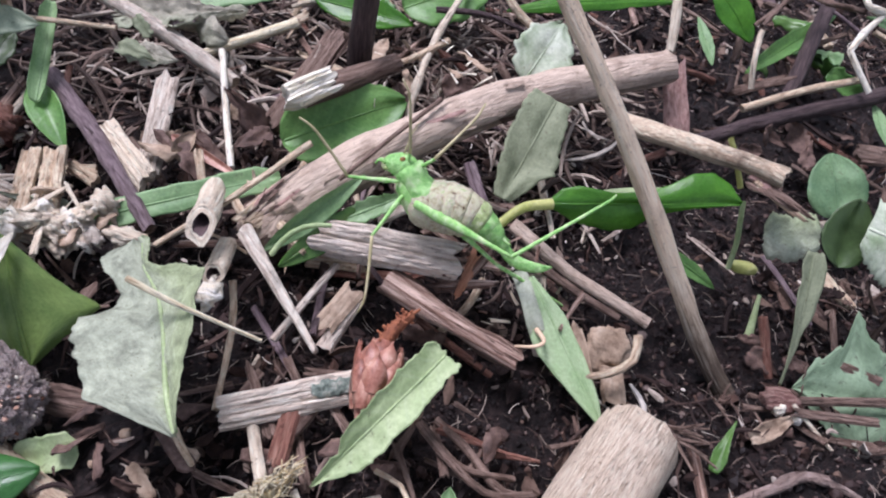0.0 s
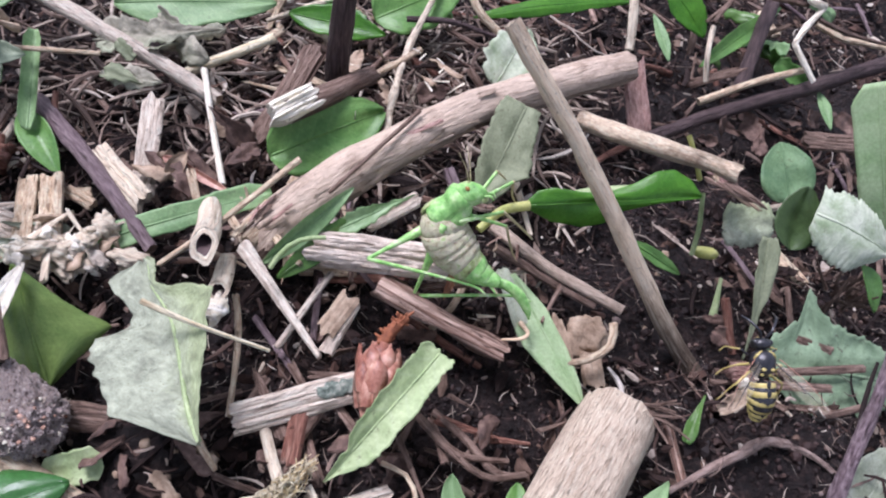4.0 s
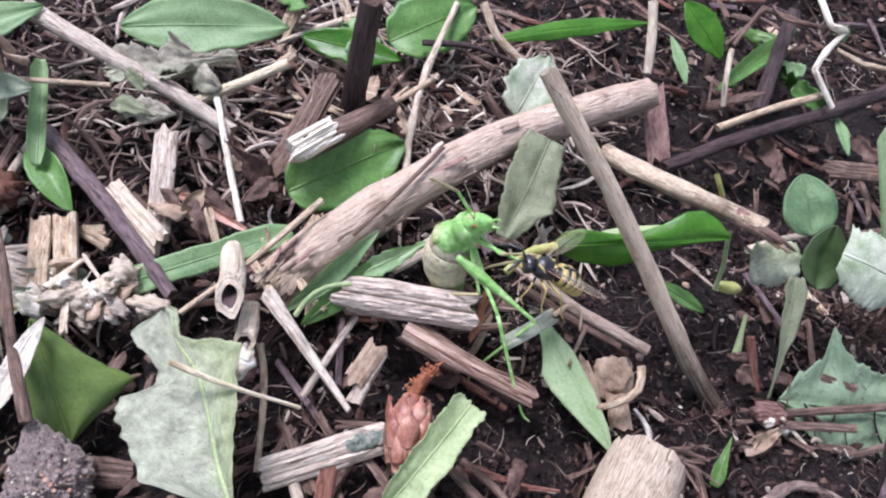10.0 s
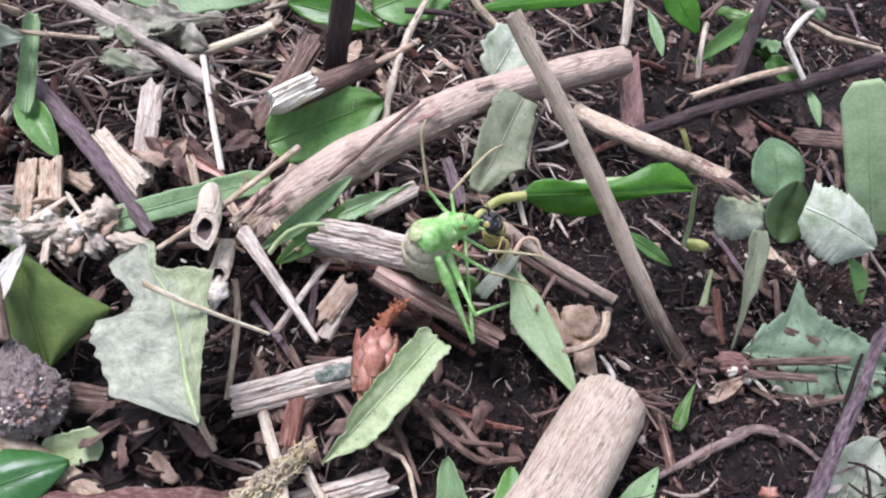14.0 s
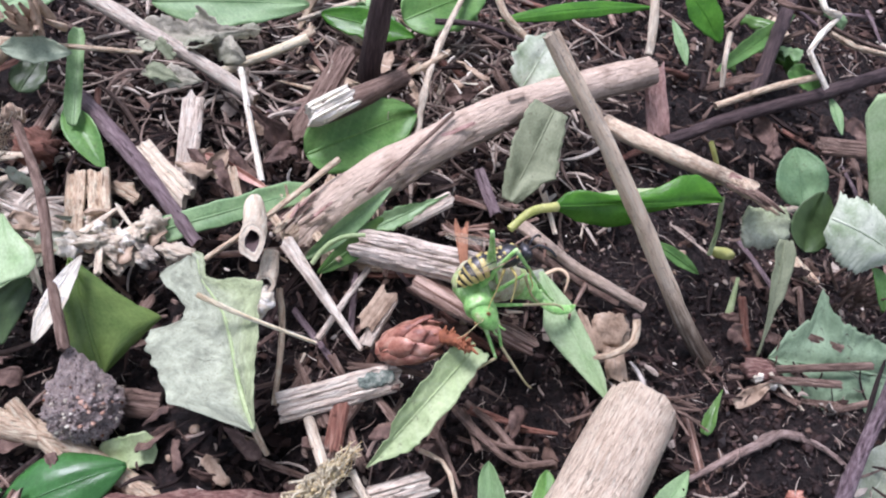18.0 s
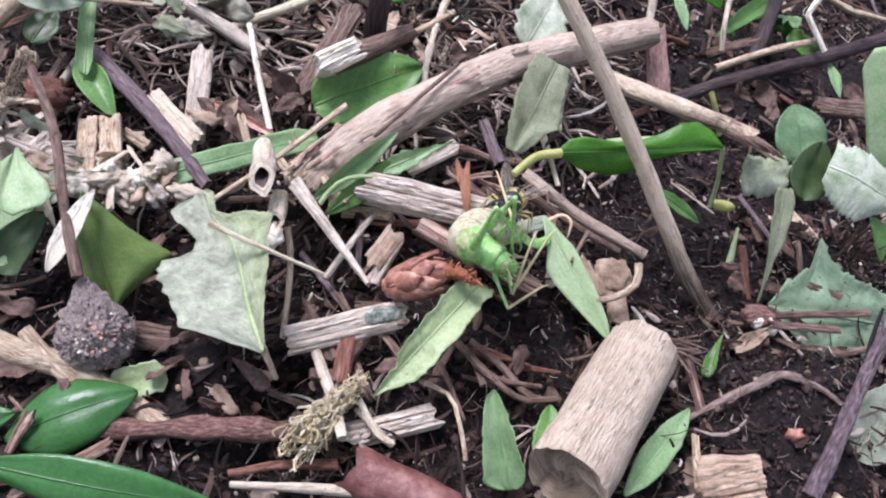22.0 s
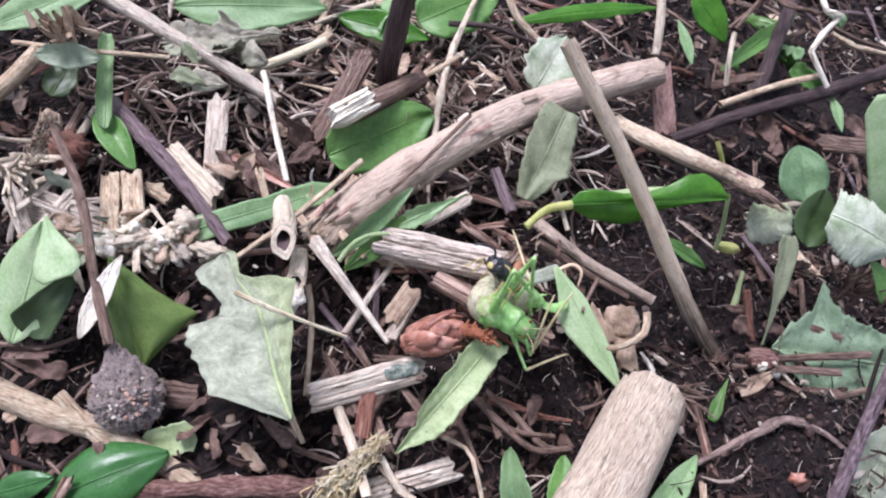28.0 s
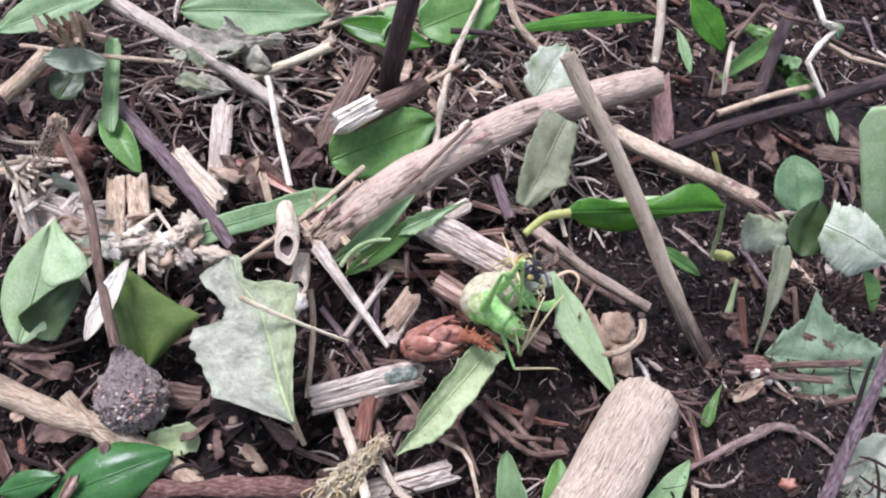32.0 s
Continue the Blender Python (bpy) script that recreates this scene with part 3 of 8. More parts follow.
def leaf(label, base, tip, width, normal, mat, kind="lance", curl=0.3, bend=0.3, twist=0.0, wave=0.055, jag=0.045, roll=0.0, name="leaf", cat="leaf", group="",
         nu=26, nv=12, thick=0.22, stalk=None, stalk_r=0.45, rib=True, rib_mat=None, tear=0.0, inner=None, edges=None, sweep=0.0, curls=None, crumple=0.0, teeth=(0, 0.0), rib_side=0.0, thing=None, stalk_mat=None):
    """A leaf with real thickness, a raised midrib and, where it has one, a stalk. curl and roll turn the edges up, in radians."""
    COUNT[0] += 1
    base, tip, nz = V(base), V(tip), V(normal)
    chord = tip - base
    length = chord.length * (bend / 2 / math.sin(bend / 2) if abs(bend) > 0.02 else 1)
    y = chord.normalized()
    nz = (nz - y * nz.dot(y)).normalized()
    x = y.cross(nz)
    turn = Matrix((x, y, nz)).transposed()
    so = V(COUNT[0] * 5.3, 2.0, 1.0)

    def at(s, v, lift=0.0):
        jit = 1 + jag * 3 * noise.noise(V(s * 9, v * 0.7, 0) + so) + jag * 1.5 * noise.noise(V(s * 31, v * 0.4, 7) + so)
        if tear:
            jit -= max(0.0, tear * noise.noise(V(s * 5, 3.0 * (1 if v > 0 else -1), 4) + so)) * 1.5
        half = width / 2 * (half_at(edges[0 if v > 0 else 1], s) if edges else prof(kind, s)) * jit
        if teeth[0]:
            half *= 1 - teeth[1] * ((s * teeth[0] + noise.noise(V(s * 3, v > 0, 2) + so)) % 1.0)
        c = curls[1 if v > 0 else 0] if curls else curl + roll * s
        if abs(c) < 0.02:
            px_, pz = half * v, 0.0
        else:
            px_, pz = half * math.sin(c * v) / c, half * (1 - math.cos(c * v)) / c
        pz += wave * width * noise.noise(V(s * 3.5, v * 1.6, 11) + so) - 0.05 * width * math.exp(-((v * 5) ** 2)) * 0.5
        if crumple:
            q = V(px_, s * length, 0)
            pz += crumple * (noise.noise(q * 0.28 + so) + 0.6 * noise.noise(q * 0.7 + so) + 0.35 * noise.noise(q * 1.9 + so))
        pz += lift
        s += sweep * abs(px_) / length
        a = twist * (s - 0.5)
        px_, pz = px_ * math.cos(a) - pz * math.sin(a), px_ * math.sin(a) + pz * math.cos(a)
        if abs(bend) > 0.02:
            ph = bend * (s - 0.5)
            r = length / bend
            py, pzc = r * (math.sin(ph) + math.sin(bend / 2)), r * (math.cos(ph) - math.cos(bend / 2))
            py, pz = py + pz * math.sin(ph), pzc + pz * math.cos(ph)
        else:
            py = s * length
        if tear:
            py += tear * 0.25 * width * noise.noise(V(v * 4, 2 if s > 0.5 else 5, 0) + so) * (max(0, s - 0.8) * 5 - max(0, 0.2 - s) * 5)
        return base + turn @ V(px_, py, pz)

    vs, uv, fs = [], [], []
    for lay, lift in ((0, thick / 2), (1, -thick / 2)):
        for j in range(nu + 1):
            for i in range(nv + 1):
                s, v = j / nu, i / nv * 2 - 1
                e = lift * (1 - 0.6 * abs(v) ** 6)
                vs.append(at(s, v, e))
                uv.append((s * length, v * width / 2))
    row, lay = nv + 1, (nv + 1) * (nu + 1)
    for j in range(nu):
        for i in range(nv):
            q = (j * row + i, j * row + i + 1, (j + 1) * row + i + 1, (j + 1) * row + i)
            fs.append(q)
            fs.append(tuple(reversed([k + lay for k in q])))
        for i in (0, nv):
            q = (j * row + i, (j + 1) * row + i, (j + 1) * row + i + lay, j * row + i + lay)
            fs.append(tuple(reversed(q)) if i else q)
    for i in range(nv):
        for j in (0, nu):
            q = (j * row + i, j * row + i + 1, j * row + i + 1 + lay, j * row + i + lay)
            fs.append(q if j else tuple(reversed(q)))
    low = base if base[2] < tip[2] else tip
    if thing is None:
        ob = new(name)
        ob.empty_display_size = 0.002
        ob.location = low * MM
        ob["at"] = tuple(low)
        tagged(ob, label, cat, group)
    else:
        ob = thing
    put("blade", vs, fs, mat, uv, low, parent=ob, label=label if thing else "")
    if inner:
        half = len(vs) // 2
        lined = [at(j / nu * 0.99 + 0.004, (i / nv * 2 - 1) * 0.985, thick * 0.9) for j in range(nu + 1) for i in range(nv + 1)]
        put("inner_face", lined, [f for f in fs[: 2 * nu * nv + 2 * nu : 1] if max(f) < half], inner, uv[:half], low, parent=ob)
    if rib:
        line = [at(0.01 + 0.93 * k / 7, rib_side * k / 7, 0.08) for k in range(8)]
        v2, f2, u2, *_ = tube(line, max(0.22, width * 0.022), 0.1, 6, 14, 0.03)
        put("midrib", v2, f2, rib_mat or mat, u2, low, parent=ob)
    if stalk:
        v2, f2, u2, *_ = tube([at(0.03, 0.0)[:], *stalk], stalk_r, stalk_r * 0.8, 8, 10, 0.08)
        put("leaf_stalk", v2, f2, stalk_mat or rib_mat or mat, u2, low, parent=ob)
    return ob


def lump(label, c, r, mat, squash=(1, 1, 1), rough=0.25, freq=1.2, name="lump", cat="lump", sub=3, parent=None, turn=None):
    """An irregular rounded body."""
    COUNT[0] += 1
    bm = bmesh.new()
    bmesh.ops.create_icosphere(bm, subdivisions=sub, radius=1.0)
    so = V(COUNT[0] * 3.3, 0, 0)
    vs = []
    for v in bm.verts:
        q = v.co.copy()
        k = 1 + rough * noise.noise(q * freq + so) + rough * 0.5 * noise.noise(q * freq * 2.7 + so) + rough * 0.3 * noise.noise(q * freq * 6 + so)
        q = V(q.x * squash[0], q.y * squash[1], q.z * squash[2]) * k * r
        if turn:
            q = turn @ q
        vs.append(V(c) + q)
    fs = [tuple(v.index for v in f.verts) for f in bm.faces]
    bm.free()
    ob = put(name, vs, fs, mat, [(v.x, v.y) for v in vs], c, parent=parent, label=label if parent else "")
    return ob if parent else tagged(ob, label, cat)


def ground_height(x, y):
    """The soil's surface, in millimetres."""
    q = V(x, y, 0)
    h = -9.5 + 3.6 * noise.noise(q * 0.045) + 1.6 * noise.noise(q * 0.13 + V(9, 0, 0)) + 1.0 * noise.noise(q * 0.4 + V(0, 9, 0)) + 0.7 * noise.noise(q * 0.9)
    for cx, cy, r, up in MOUNDS:
        h += up * math.exp(-((x - cx) ** 2 + (y - cy) ** 2) / (r * r))
    return h


MOUNDS = [(45.5, -26.4, 15, 6.0), (31.7, 5.6, 7, 2.5), (-42.2, -20.9, 6, 3.0), (-40.1, -40.1, 8, 2.0)]


def build_ground():
    def axis(lo, hi, step):
        core = np.arange(lo, hi + step / 2, step)
        out = [hi * 1.12 * 1.7**k + 10 * 3**k for k in range(18)]
        return np.r_[[-v + lo + hi for v in reversed(out)], core, out]

    xs, ys = axis(-150, 150, 0.75), axis(-90, 190, 0.75)
    vs = []
    for yv in ys:
        for xv in xs:
            inside = -151 < xv < 151 and -91 < yv < 191
            vs.append((xv, yv, ground_height(xv, yv) if inside else -8.5))
    n = len(xs)
    fs = [(j * n + i, j * n + i + 1, (j + 1) * n + i + 1, (j + 1) * n + i) for j in range(len(ys) - 1) for i in range(n - 1)]
    tagged(put("ground", vs, fs, SOIL), "dark brown damp woodland soil under plant litter", "soil", kind="structure")


build_ground()


AREA = (-125, 105, -60, 135)


def bare(x, y):
    """How bare the soil lies at a place: 1 on the open mound, 0 in the thick of the litter."""
    k = 0.0
    for cx, cy, r in BARE:
        k = max(k, 0.92 * math.exp(-(((x - cx) ** 2 + (y - cy) ** 2) / (r * r)) ** 2))
    return k


BARE = [(46.7, -24.8, 15), (30.5, 2.3, 12), (-41.3, -24.2, 8), (48.9, 44.9, 10), (-14.5, -12.3, 8), (-0.2, -21.7, 10), (-50.3, -26.1, 9), (-70.6, -32.1, 9), (24.3, 7, 10), (70.9, 60.1, 14), (37, 29.4, 8), (39.5, -3.9, 10), (-8.2, -31.6, 10), (8.3, -16.8, 7), (44, 36, 15), (31, 50, 10), (56, 62, 12), (62, 30, 12), (24, 20, 9)]


def scatter_crumbs(name, label, count, lo, hi, mat, seed, box, lift=0.3):
    """Soil crumbs, too many to count, as one body."""
    rnd = random.Random(seed)
    t = (1 + 5**0.5) / 2
    ico = [V(p).normalized() for p in ((-1, t, 0), (1, t, 0), (-1, -t, 0), (1, -t, 0), (0, -1, t), (0, 1, t), (0, -1, -t), (0, 1, -t), (t, 0, -1), (t, 0, 1), (-t, 0, -1), (-t, 0, 1))]
    tri = ((0, 11, 5), (0, 5, 1), (0, 1, 7), (0, 7, 10), (0, 10, 11), (1, 5, 9), (5, 11, 4), (11, 10, 2), (10, 7, 6), (7, 1, 8), (3, 9, 4), (3, 4, 2), (3, 2, 6), (3, 6, 8), (3, 8, 9), (4, 9, 5), (2, 4, 11), (6, 2, 10), (8, 6, 7), (9, 8, 1))
    vs, fs = [], []
    for _ in range(count):
        x, y = rnd.uniform(box[0], box[1]), rnd.uniform(box[2], box[3])
        r = lo + (hi - lo) * rnd.random() ** 3
        z = ground_height(x, y) + lift * r
        sq = V(rnd.uniform(0.7, 1.3), rnd.uniform(0.7, 1.3), rnd.uniform(0.6, 1.0))
        b = len(vs)
        for p in ico:
            k = r * rnd.uniform(0.75, 1.2)
            vs.append((x + p.x * k * sq.x, y + p.y * k * sq.y, z + p.z * k * sq.z))
        fs.extend((a + b, c + b, d + b) for a, c, d in tri)
    tagged(put(name, vs, fs, mat, smooth=False), label, "soil", kind="stuff")


scatter_crumbs("soil_crumbs", "dark brown crumbs of damp soil and humus", 8000, 0.25, 1.2, CRUMB, 3, (-125, 105, -62, 140))
scatter_crumbs("soil_grit", "fine dark grit and crumbs of humus on the soil", 22000, 0.12, 0.55, CRUMB, 4, (-80, 72, -56, 45))


def scatter_fibres(name, label, count, mat, seed, box, length, rad, zlo, zhi, flat=0.5, open_soil=False):
    """Fine dead stems, needles and shreds, too many to count, as one body of bent five-sided rods."""
    rnd = random.Random(seed)
    vs, fs = [], []
    for _ in range(count):
        x, y = rnd.uniform(box[0], box[1]), rnd.uniform(box[2], box[3])
        if not open_soil and bare(x, y) > rnd.random():
            continue
        ln = length[0] + (length[1] - length[0]) * rnd.random() ** 2.2
        r = rad[0] + (rad[1] - rad[0]) * rnd.random() ** 2
        az, el = rnd.uniform(0, 2 * math.pi), rnd.gauss(0, 0.22)
        d = V(math.cos(az) * math.cos(el), math.sin(az) * math.cos(el), math.sin(el))
        c = V(x, y, ground_height(x, y) + rnd.uniform(zlo, zhi) + abs(math.sin(el)) * ln * 0.3)
        s = d.cross(V(0, 0, 1)).normalized()
        u = s.cross(d)
        sag = rnd.gauss(0, 0.13) * ln
        b, n, k5 = len(vs), 4, 5
        for i in range(n + 1):
            f = i / n
            p = c + d * ((f - 0.5) * ln) + s * (sag * 4 * f * (1 - f)) + u * (rnd.gauss(0, 0.1) * r)
            rr = r * (0.55 + 0.9 * f * (1 - f) * 2)
            for k in range(k5):
                a = 2 * math.pi * k / k5
                vs.append(p + s * (math.cos(a) * rr) + u * (math.sin(a) * rr * flat))
        for i in range(n):
            for k in range(k5):
                k2 = (k + 1) % k5
                fs.append((b + i * k5 + k, b + i * k5 + k2, b + (i + 1) * k5 + k2, b + (i + 1) * k5 + k))
        fs.append(tuple(b + k for k in reversed(range(k5))))
        fs.append(tuple(b + n * k5 + k for k in range(k5)))
    tagged(put(name, vs, fs, mat, smooth=False), label, "plant litter", kind="stuff")




def scatter_flakes(name, label, count, mat, seed, box, size, zlo, zhi):
    """Flat scraps of leaf mould and bark, too many to count, as one body of thin uneven plates."""
    rnd = random.Random(seed)
    vs, fs = [], []
    for _ in range(count):
        x, y = rnd.uniform(box[0], box[1]), rnd.uniform(box[2], box[3])
        if bare(x, y) > rnd.random():
            continue
        r = size[0] + (size[1] - size[0]) * rnd.random() ** 2.5
        m = Euler((rnd.gauss(0, 0.5), rnd.gauss(0, 0.5), rnd.uniform(0, 6.28))).to_matrix()
        c = V(x, y, ground_height(x, y) + rnd.uniform(zlo, zhi))
        n, b = 7, len(vs)
        lean, th = rnd.uniform(0.3, 0.7), rnd.uniform(0.12, 0.3)
        rim = [(math.cos(2 * math.pi * k / n) * r * rnd.uniform(0.7, 1.25), math.sin(2 * math.pi * k / n) * r * lean * rnd.uniform(0.7, 1.25), rnd.gauss(0, 0.12) * r) for k in range(n)]
        for h in (th / 2, -th / 2):
            vs.extend(c + m @ V(p[0], p[1], p[2] + h) for p in rim)
        top, low = len(vs), len(vs) + 1
        vs += [c + m @ V(0, 0, th / 2 + 0.1 * r), c + m @ V(0, 0, -th / 2 + 0.1 * r)]
        for k in range(n):
            k2 = (k + 1) % n
            fs += [(b + k, b + k2, top), (b + n + k2, b + n + k, low), (b + k2, b + k, b + n + k, b + n + k2)]
    tagged(put(name, vs, fs, mat, smooth=False), label, "plant litter", kind="stuff")


scatter_flakes("leaf_mould", "brown scraps of leaf mould and bark on the soil", 7500, FLAKE, 21, AREA, (0.35, 2.2), 0.2, 2.6)
scatter_flakes("pale_flecks", "tiny pale flecks of split wood strewn over the litter", 2300, FLECK, 22, AREA, (0.12, 0.75), 0.4, 3.6)
scatter_fibres("fine_litter", "tangle of fine dead stems, needles and shreds on the soil", 7000, FIBRE, 11, AREA, (1.5, 11), (0.08, 0.36), 0.2, 3.6)
scatter_fibres("dead_stems", "loose dead stems and straws heaped over the soil", 260, FIBRE, 12, AREA, (6, 18), (0.3, 0.85), 1.0, 4.5, 0.7)
BACK = (-86.2, 18.4, 12.9, 66.8)
scatter_fibres("back_litter", "pale thin stems and straw crossing each other at the back", 900, PALEFIBRE, 13, BACK, (5, 15), (0.18, 0.55), 0.8, 4.5, 0.8)
scatter_fibres("rootlets", "hair-thin pale rootlets and shreds on the soil", 1500, PALEFIBRE, 14, AREA, (1.0, 5.0), (0.04, 0.13), 0.3, 2.4, 0.8)

scatter_fibres("root_hairs", "hair-fine pale roots lying on bare soil", 2600, PALEFIBRE, 15, (-80, 72, -56, 45), (1.0, 4.5), (0.03, 0.085), 0.2, 1.4, 0.8, open_soil=True)

UP = (0, -0.5, 0.85)

# ---- sticks and stems ----
branch = twig("thick weathered pinkish-brown branch lying across the litter", [(-35.2, -5.1, -3), (-28.4, 1.8, 2), (-18.7, 11.2, 5), (-6.6, 23.2, 6), (7.3, 33.9, 6), (20.9, 43.2, 6)], 3.7, 2.9, BARK, TAN, name="branch", cat="branch", rough=0.09, sides=18)
BRANCH = spline([(-35.2, -5.1, -3), (-28.4, 1.8, 2), (-18.7, 11.2, 5), (-6.6, 23.2, 6), (7.3, 33.9, 6), (20.9, 43.2, 6)], 60)
for k in range(26):
    rnd = random.Random(4000 + k)
    u = int(1 + 40 * rnd.random() ** 2.2)
    d = (BRANCH[u + 1] - BRANCH[u - 1]).normalized()
    side = d.cross(V(0, 0, 1)).normalized()
    a = rnd.uniform(-0.5, 1.9)
    out = side * math.sin(a) + side.cross(d) * math.cos(a)
    p = BRANCH[u] + out * (3.72 - 0.012 * u)
    ln = rnd.uniform(2.0, 6.5)
    lie = (d + side * rnd.gauss(0, 0.15)).normalized() * ln / 2
    chip("peeling flake of bark", (p - lie)[:], (p + lie + out * rnd.uniform(0, 0.5))[:], rnd.uniform(0.5, 1.5), 0.22, (BARK, BROWNW, BARK, BARK, SPLINTER_PINK)[k % 5], up=out, name="bark_flake", jag=0.35, taper=rnd.uniform(0.3, 1), parent=branch)
twig("thin dark grey twig lying along the thick branch", [(-24.8, 0.8, 6), (-19.8, 7.4, 9), (-14.3, 17, 10)], 0.3, 0.35, BROWNW)
STALK_TOP = (-4.3, 11.4, 33.1)
dry_stalk = twig("tan dry stalk standing aslant from the soil, its top broken pale", [(40.9, -10, -14), (29.8, -4.8, -4), (10.8, 3.9, 18), STALK_TOP], 1.55, 1.15, STALK_FOOT, STRAW, name="dry_stalk", cat="stalk", rough=0.12, sides=14)
straw_stick = twig("pale straw-coloured stick with a shredded brown end", [(12.4, 25.8, 7), (19.9, 18.2, 11), (28.9, 12, 14), (33.2, 9.7, 14.5)], 1.5, 1.35, BLOTCH, STRAW, name="straw_stick", cat="stick", sides=14, knots=((0.45, 0.12), (0.95, 0.15)))
for shred in range(9):
    rnd = random.Random(60 + shred)
    chip("shredded brown fibre at the end of a straw stick", (30.2 + rnd.uniform(-1, 1), 10.6 + rnd.uniform(-1, 1), 14.6 + rnd.uniform(-0.5, 0.8)), (35.0 + rnd.uniform(-1.5, 2.6), 8.2 + rnd.uniform(-2, 2), 13.8 + rnd.uniform(-1.6, 1.2)), rnd.uniform(0.7, 1.7), 0.4, (TAN, BROWNW, SPLINTER_PINK, TANSCALE, BROWNW)[shred % 5], name="wood_shred", cat="wood shred", group="shreds at the stick's end", jag=0.5, taper=0.4, bend=rnd.uniform(-0.1, 0.15))
twig("dark purple-grey damp stick across bare soil", [(26.9, 33.9, -2), (42.9, 44.2, -0), (58.3, 51.6, 3), (77.3, 63.3, 5)], 1.15, 1.55, DARKW, BROWNW, name="dark_stick", cat="stick", sides=12)
twig("thin tan stem resting on a dark stick", [(36.9, 43.9, 1), (46.8, 48.8, 4), (57, 53.5, 6)], 0.75, 0.7, TAN)
twig("dark brown upright stub of a broken stem", [(-30.5, 32.7, 0), (-29.6, 30.9, 12), (-28.8, 31.9, 22)], 2.1, 1.9, DARKW, BROWNW, name="stem_stub", cat="stem", sides=12)
twig("broken stick with a bright white wooden end", [(-35.1, 16.2, 5), (-31.2, 20.5, 5), (-23.8, 29.7, 4)], 2.2, 1.6, BROWNW, WHITEW, name="broken_stick", cat="stick", sides=12)
chip("bright white crumbling wood at the end of a broken stick", (-36.6, 14.2, 5.4), (-31.4, 20.6, 5.6), 4.2, 3.4, WHITEW, up=(0.1, -0.5, 0.85), name="white_splinter", cat="splinter", jag=0.3, grain=0.3, bend=0.05)
twig("dark purple-brown stick leaning into the litter", [(-77.8, 16.8, -5), (-64.7, 5.4, -2), (-55.3, -3.6, 0), (-48.1, -10.2, -0.6)], 1.6, 0.9, PURPLE, BROWNW, name="purple_stick", cat="stick", sides=12)
twig("pale tan stick with a cut end", [(-57.3, 27.7, -3), (-50.4, 32.4, -1), (-43.5, 38.6, 0)], 0.9, 1.0, STALK, STRAW, name="tan_stick", cat="stick")
twig("thin white straw standing in the litter", [(-52.5, 27, 0), (-47.8, 16.2, -1), (-42.6, 4.8, -2)], 0.55, 0.55, WHITEW)
def cut_straw(label, a, b, r0, r1, slant, wall, mat, dark):
    """A dead hollow stem cut slantwise at b: an outer wall, a rim and a bore."""
    COUNT[0] += 1
    a, b = V(a), V(b)
    vs, fs, uv, fr, sd, n = tube([a[:], ((a + b) / 2 + V(0.2, 0, 0.3))[:], b[:]], r0, r1, 20, 14, 0.1, seed=COUNT[0])
    d, low = fr[-1][3], V(0, -0.55, -0.83)
    low = (low - d * low.dot(d)).normalized()
    rnd = random.Random(COUNT[0])
    for i in range(n + 1):
        for k in range(sd):
            p = vs[i * sd + k]
            f = max(0.0, i / n - 0.6) / 0.4
            vs[i * sd + k] = p + d * (f * slant * (p - fr[i][0]).dot(low) / r1 + (0.12 * r1 * rnd.uniform(-1, 1) if i == n else 0))
    ob = tagged(put("hollow_straw", vs, fs, mat, uv, a[:]), label, "straw")
    ring = [vs[n * sd + k] for k in range(sd)]
    mid = sum(ring, V(0, 0, 0)) / sd
    inner = [mid + (p - mid) * wall for p in ring]
    back = [p - d * (3.2 * r1) for p in inner]
    q = lambda o, k: (o + k, o + (k + 1) % sd, o + sd + (k + 1) % sd, o + sd + k)
    put("rim", ring + inner, [q(0, k) for k in range(sd)], STRAW, [(k * 0.6, 0 if i == 0 else 1) for i in (0, 1) for k in range(sd)], a[:], parent=ob)
    # the bore's dark colour paints the shade of the hollow
    put("bore", inner + back + [sum(back, V(0, 0, 0)) / sd], [q(0, k) for k in range(sd)] + [(sd + k, sd + (k + 1) % sd, 2 * sd) for k in range(sd)], dark, [(0, 0)] * (2 * sd + 1), a[:], parent=ob)
    return ob


cut_straw("hollow pale straw torn open like a nib", (-41.0, -3.6, 3.5), (-38.2, -13.6, 8.6), 1.35, 1.75, 2.5, 0.55, STRAW, DARKW)
twig("long split pale stem behind a hollow straw", [(-45.5, -13.5, 1), (-38.6, -6.3, 4), (-30.3, 5.1, 7)], 0.4, 0.5, TAN)
cut_straw("small hollow stem with a dark open end", (-36.4, -11.5, 2), (-35.5, -17.9, 4.6), 1.25, 1.3, 0.9, 0.6, STRAW, DARKW)
lump("whitish torn pith under a hollow stem", (-35.0, -19.9, 3.6), 1.5, WHITEW, (0.8, 1.5, 0.7), 0.6, 2.0, name="pith", cat="pith")
chip("long pale grey wood spike pointing down", (-34.7, -9.7, 4), (-20.6, -23.8, 3), 2.2, 1.1, CHIPW, name="wood_spike", taper=0.35, jag=0.05)
twig("straw-thin dry stem across a pale leaf", [(-41.6, -24.8, 11.0), (-35.1, -26.0, 10.0), (-26.4, -25.7, 6.0)], 0.42, 0.22, STALK)
twig("twin thin brown twig lying on dark soil", [(0.3, 4.4, 1), (11.2, -0.5, -1), (21.9, -4.5, -2)], 1.05, 0.85, BARK, TAN, group="twin twigs")
twig("twin thin brown twig lying on dark soil", [(1.4, 1.2, 0), (10.5, -1.8, -2), (17.9, -4, -3)], 0.75, 0.6, BROWNW, TAN, group="twin twigs")
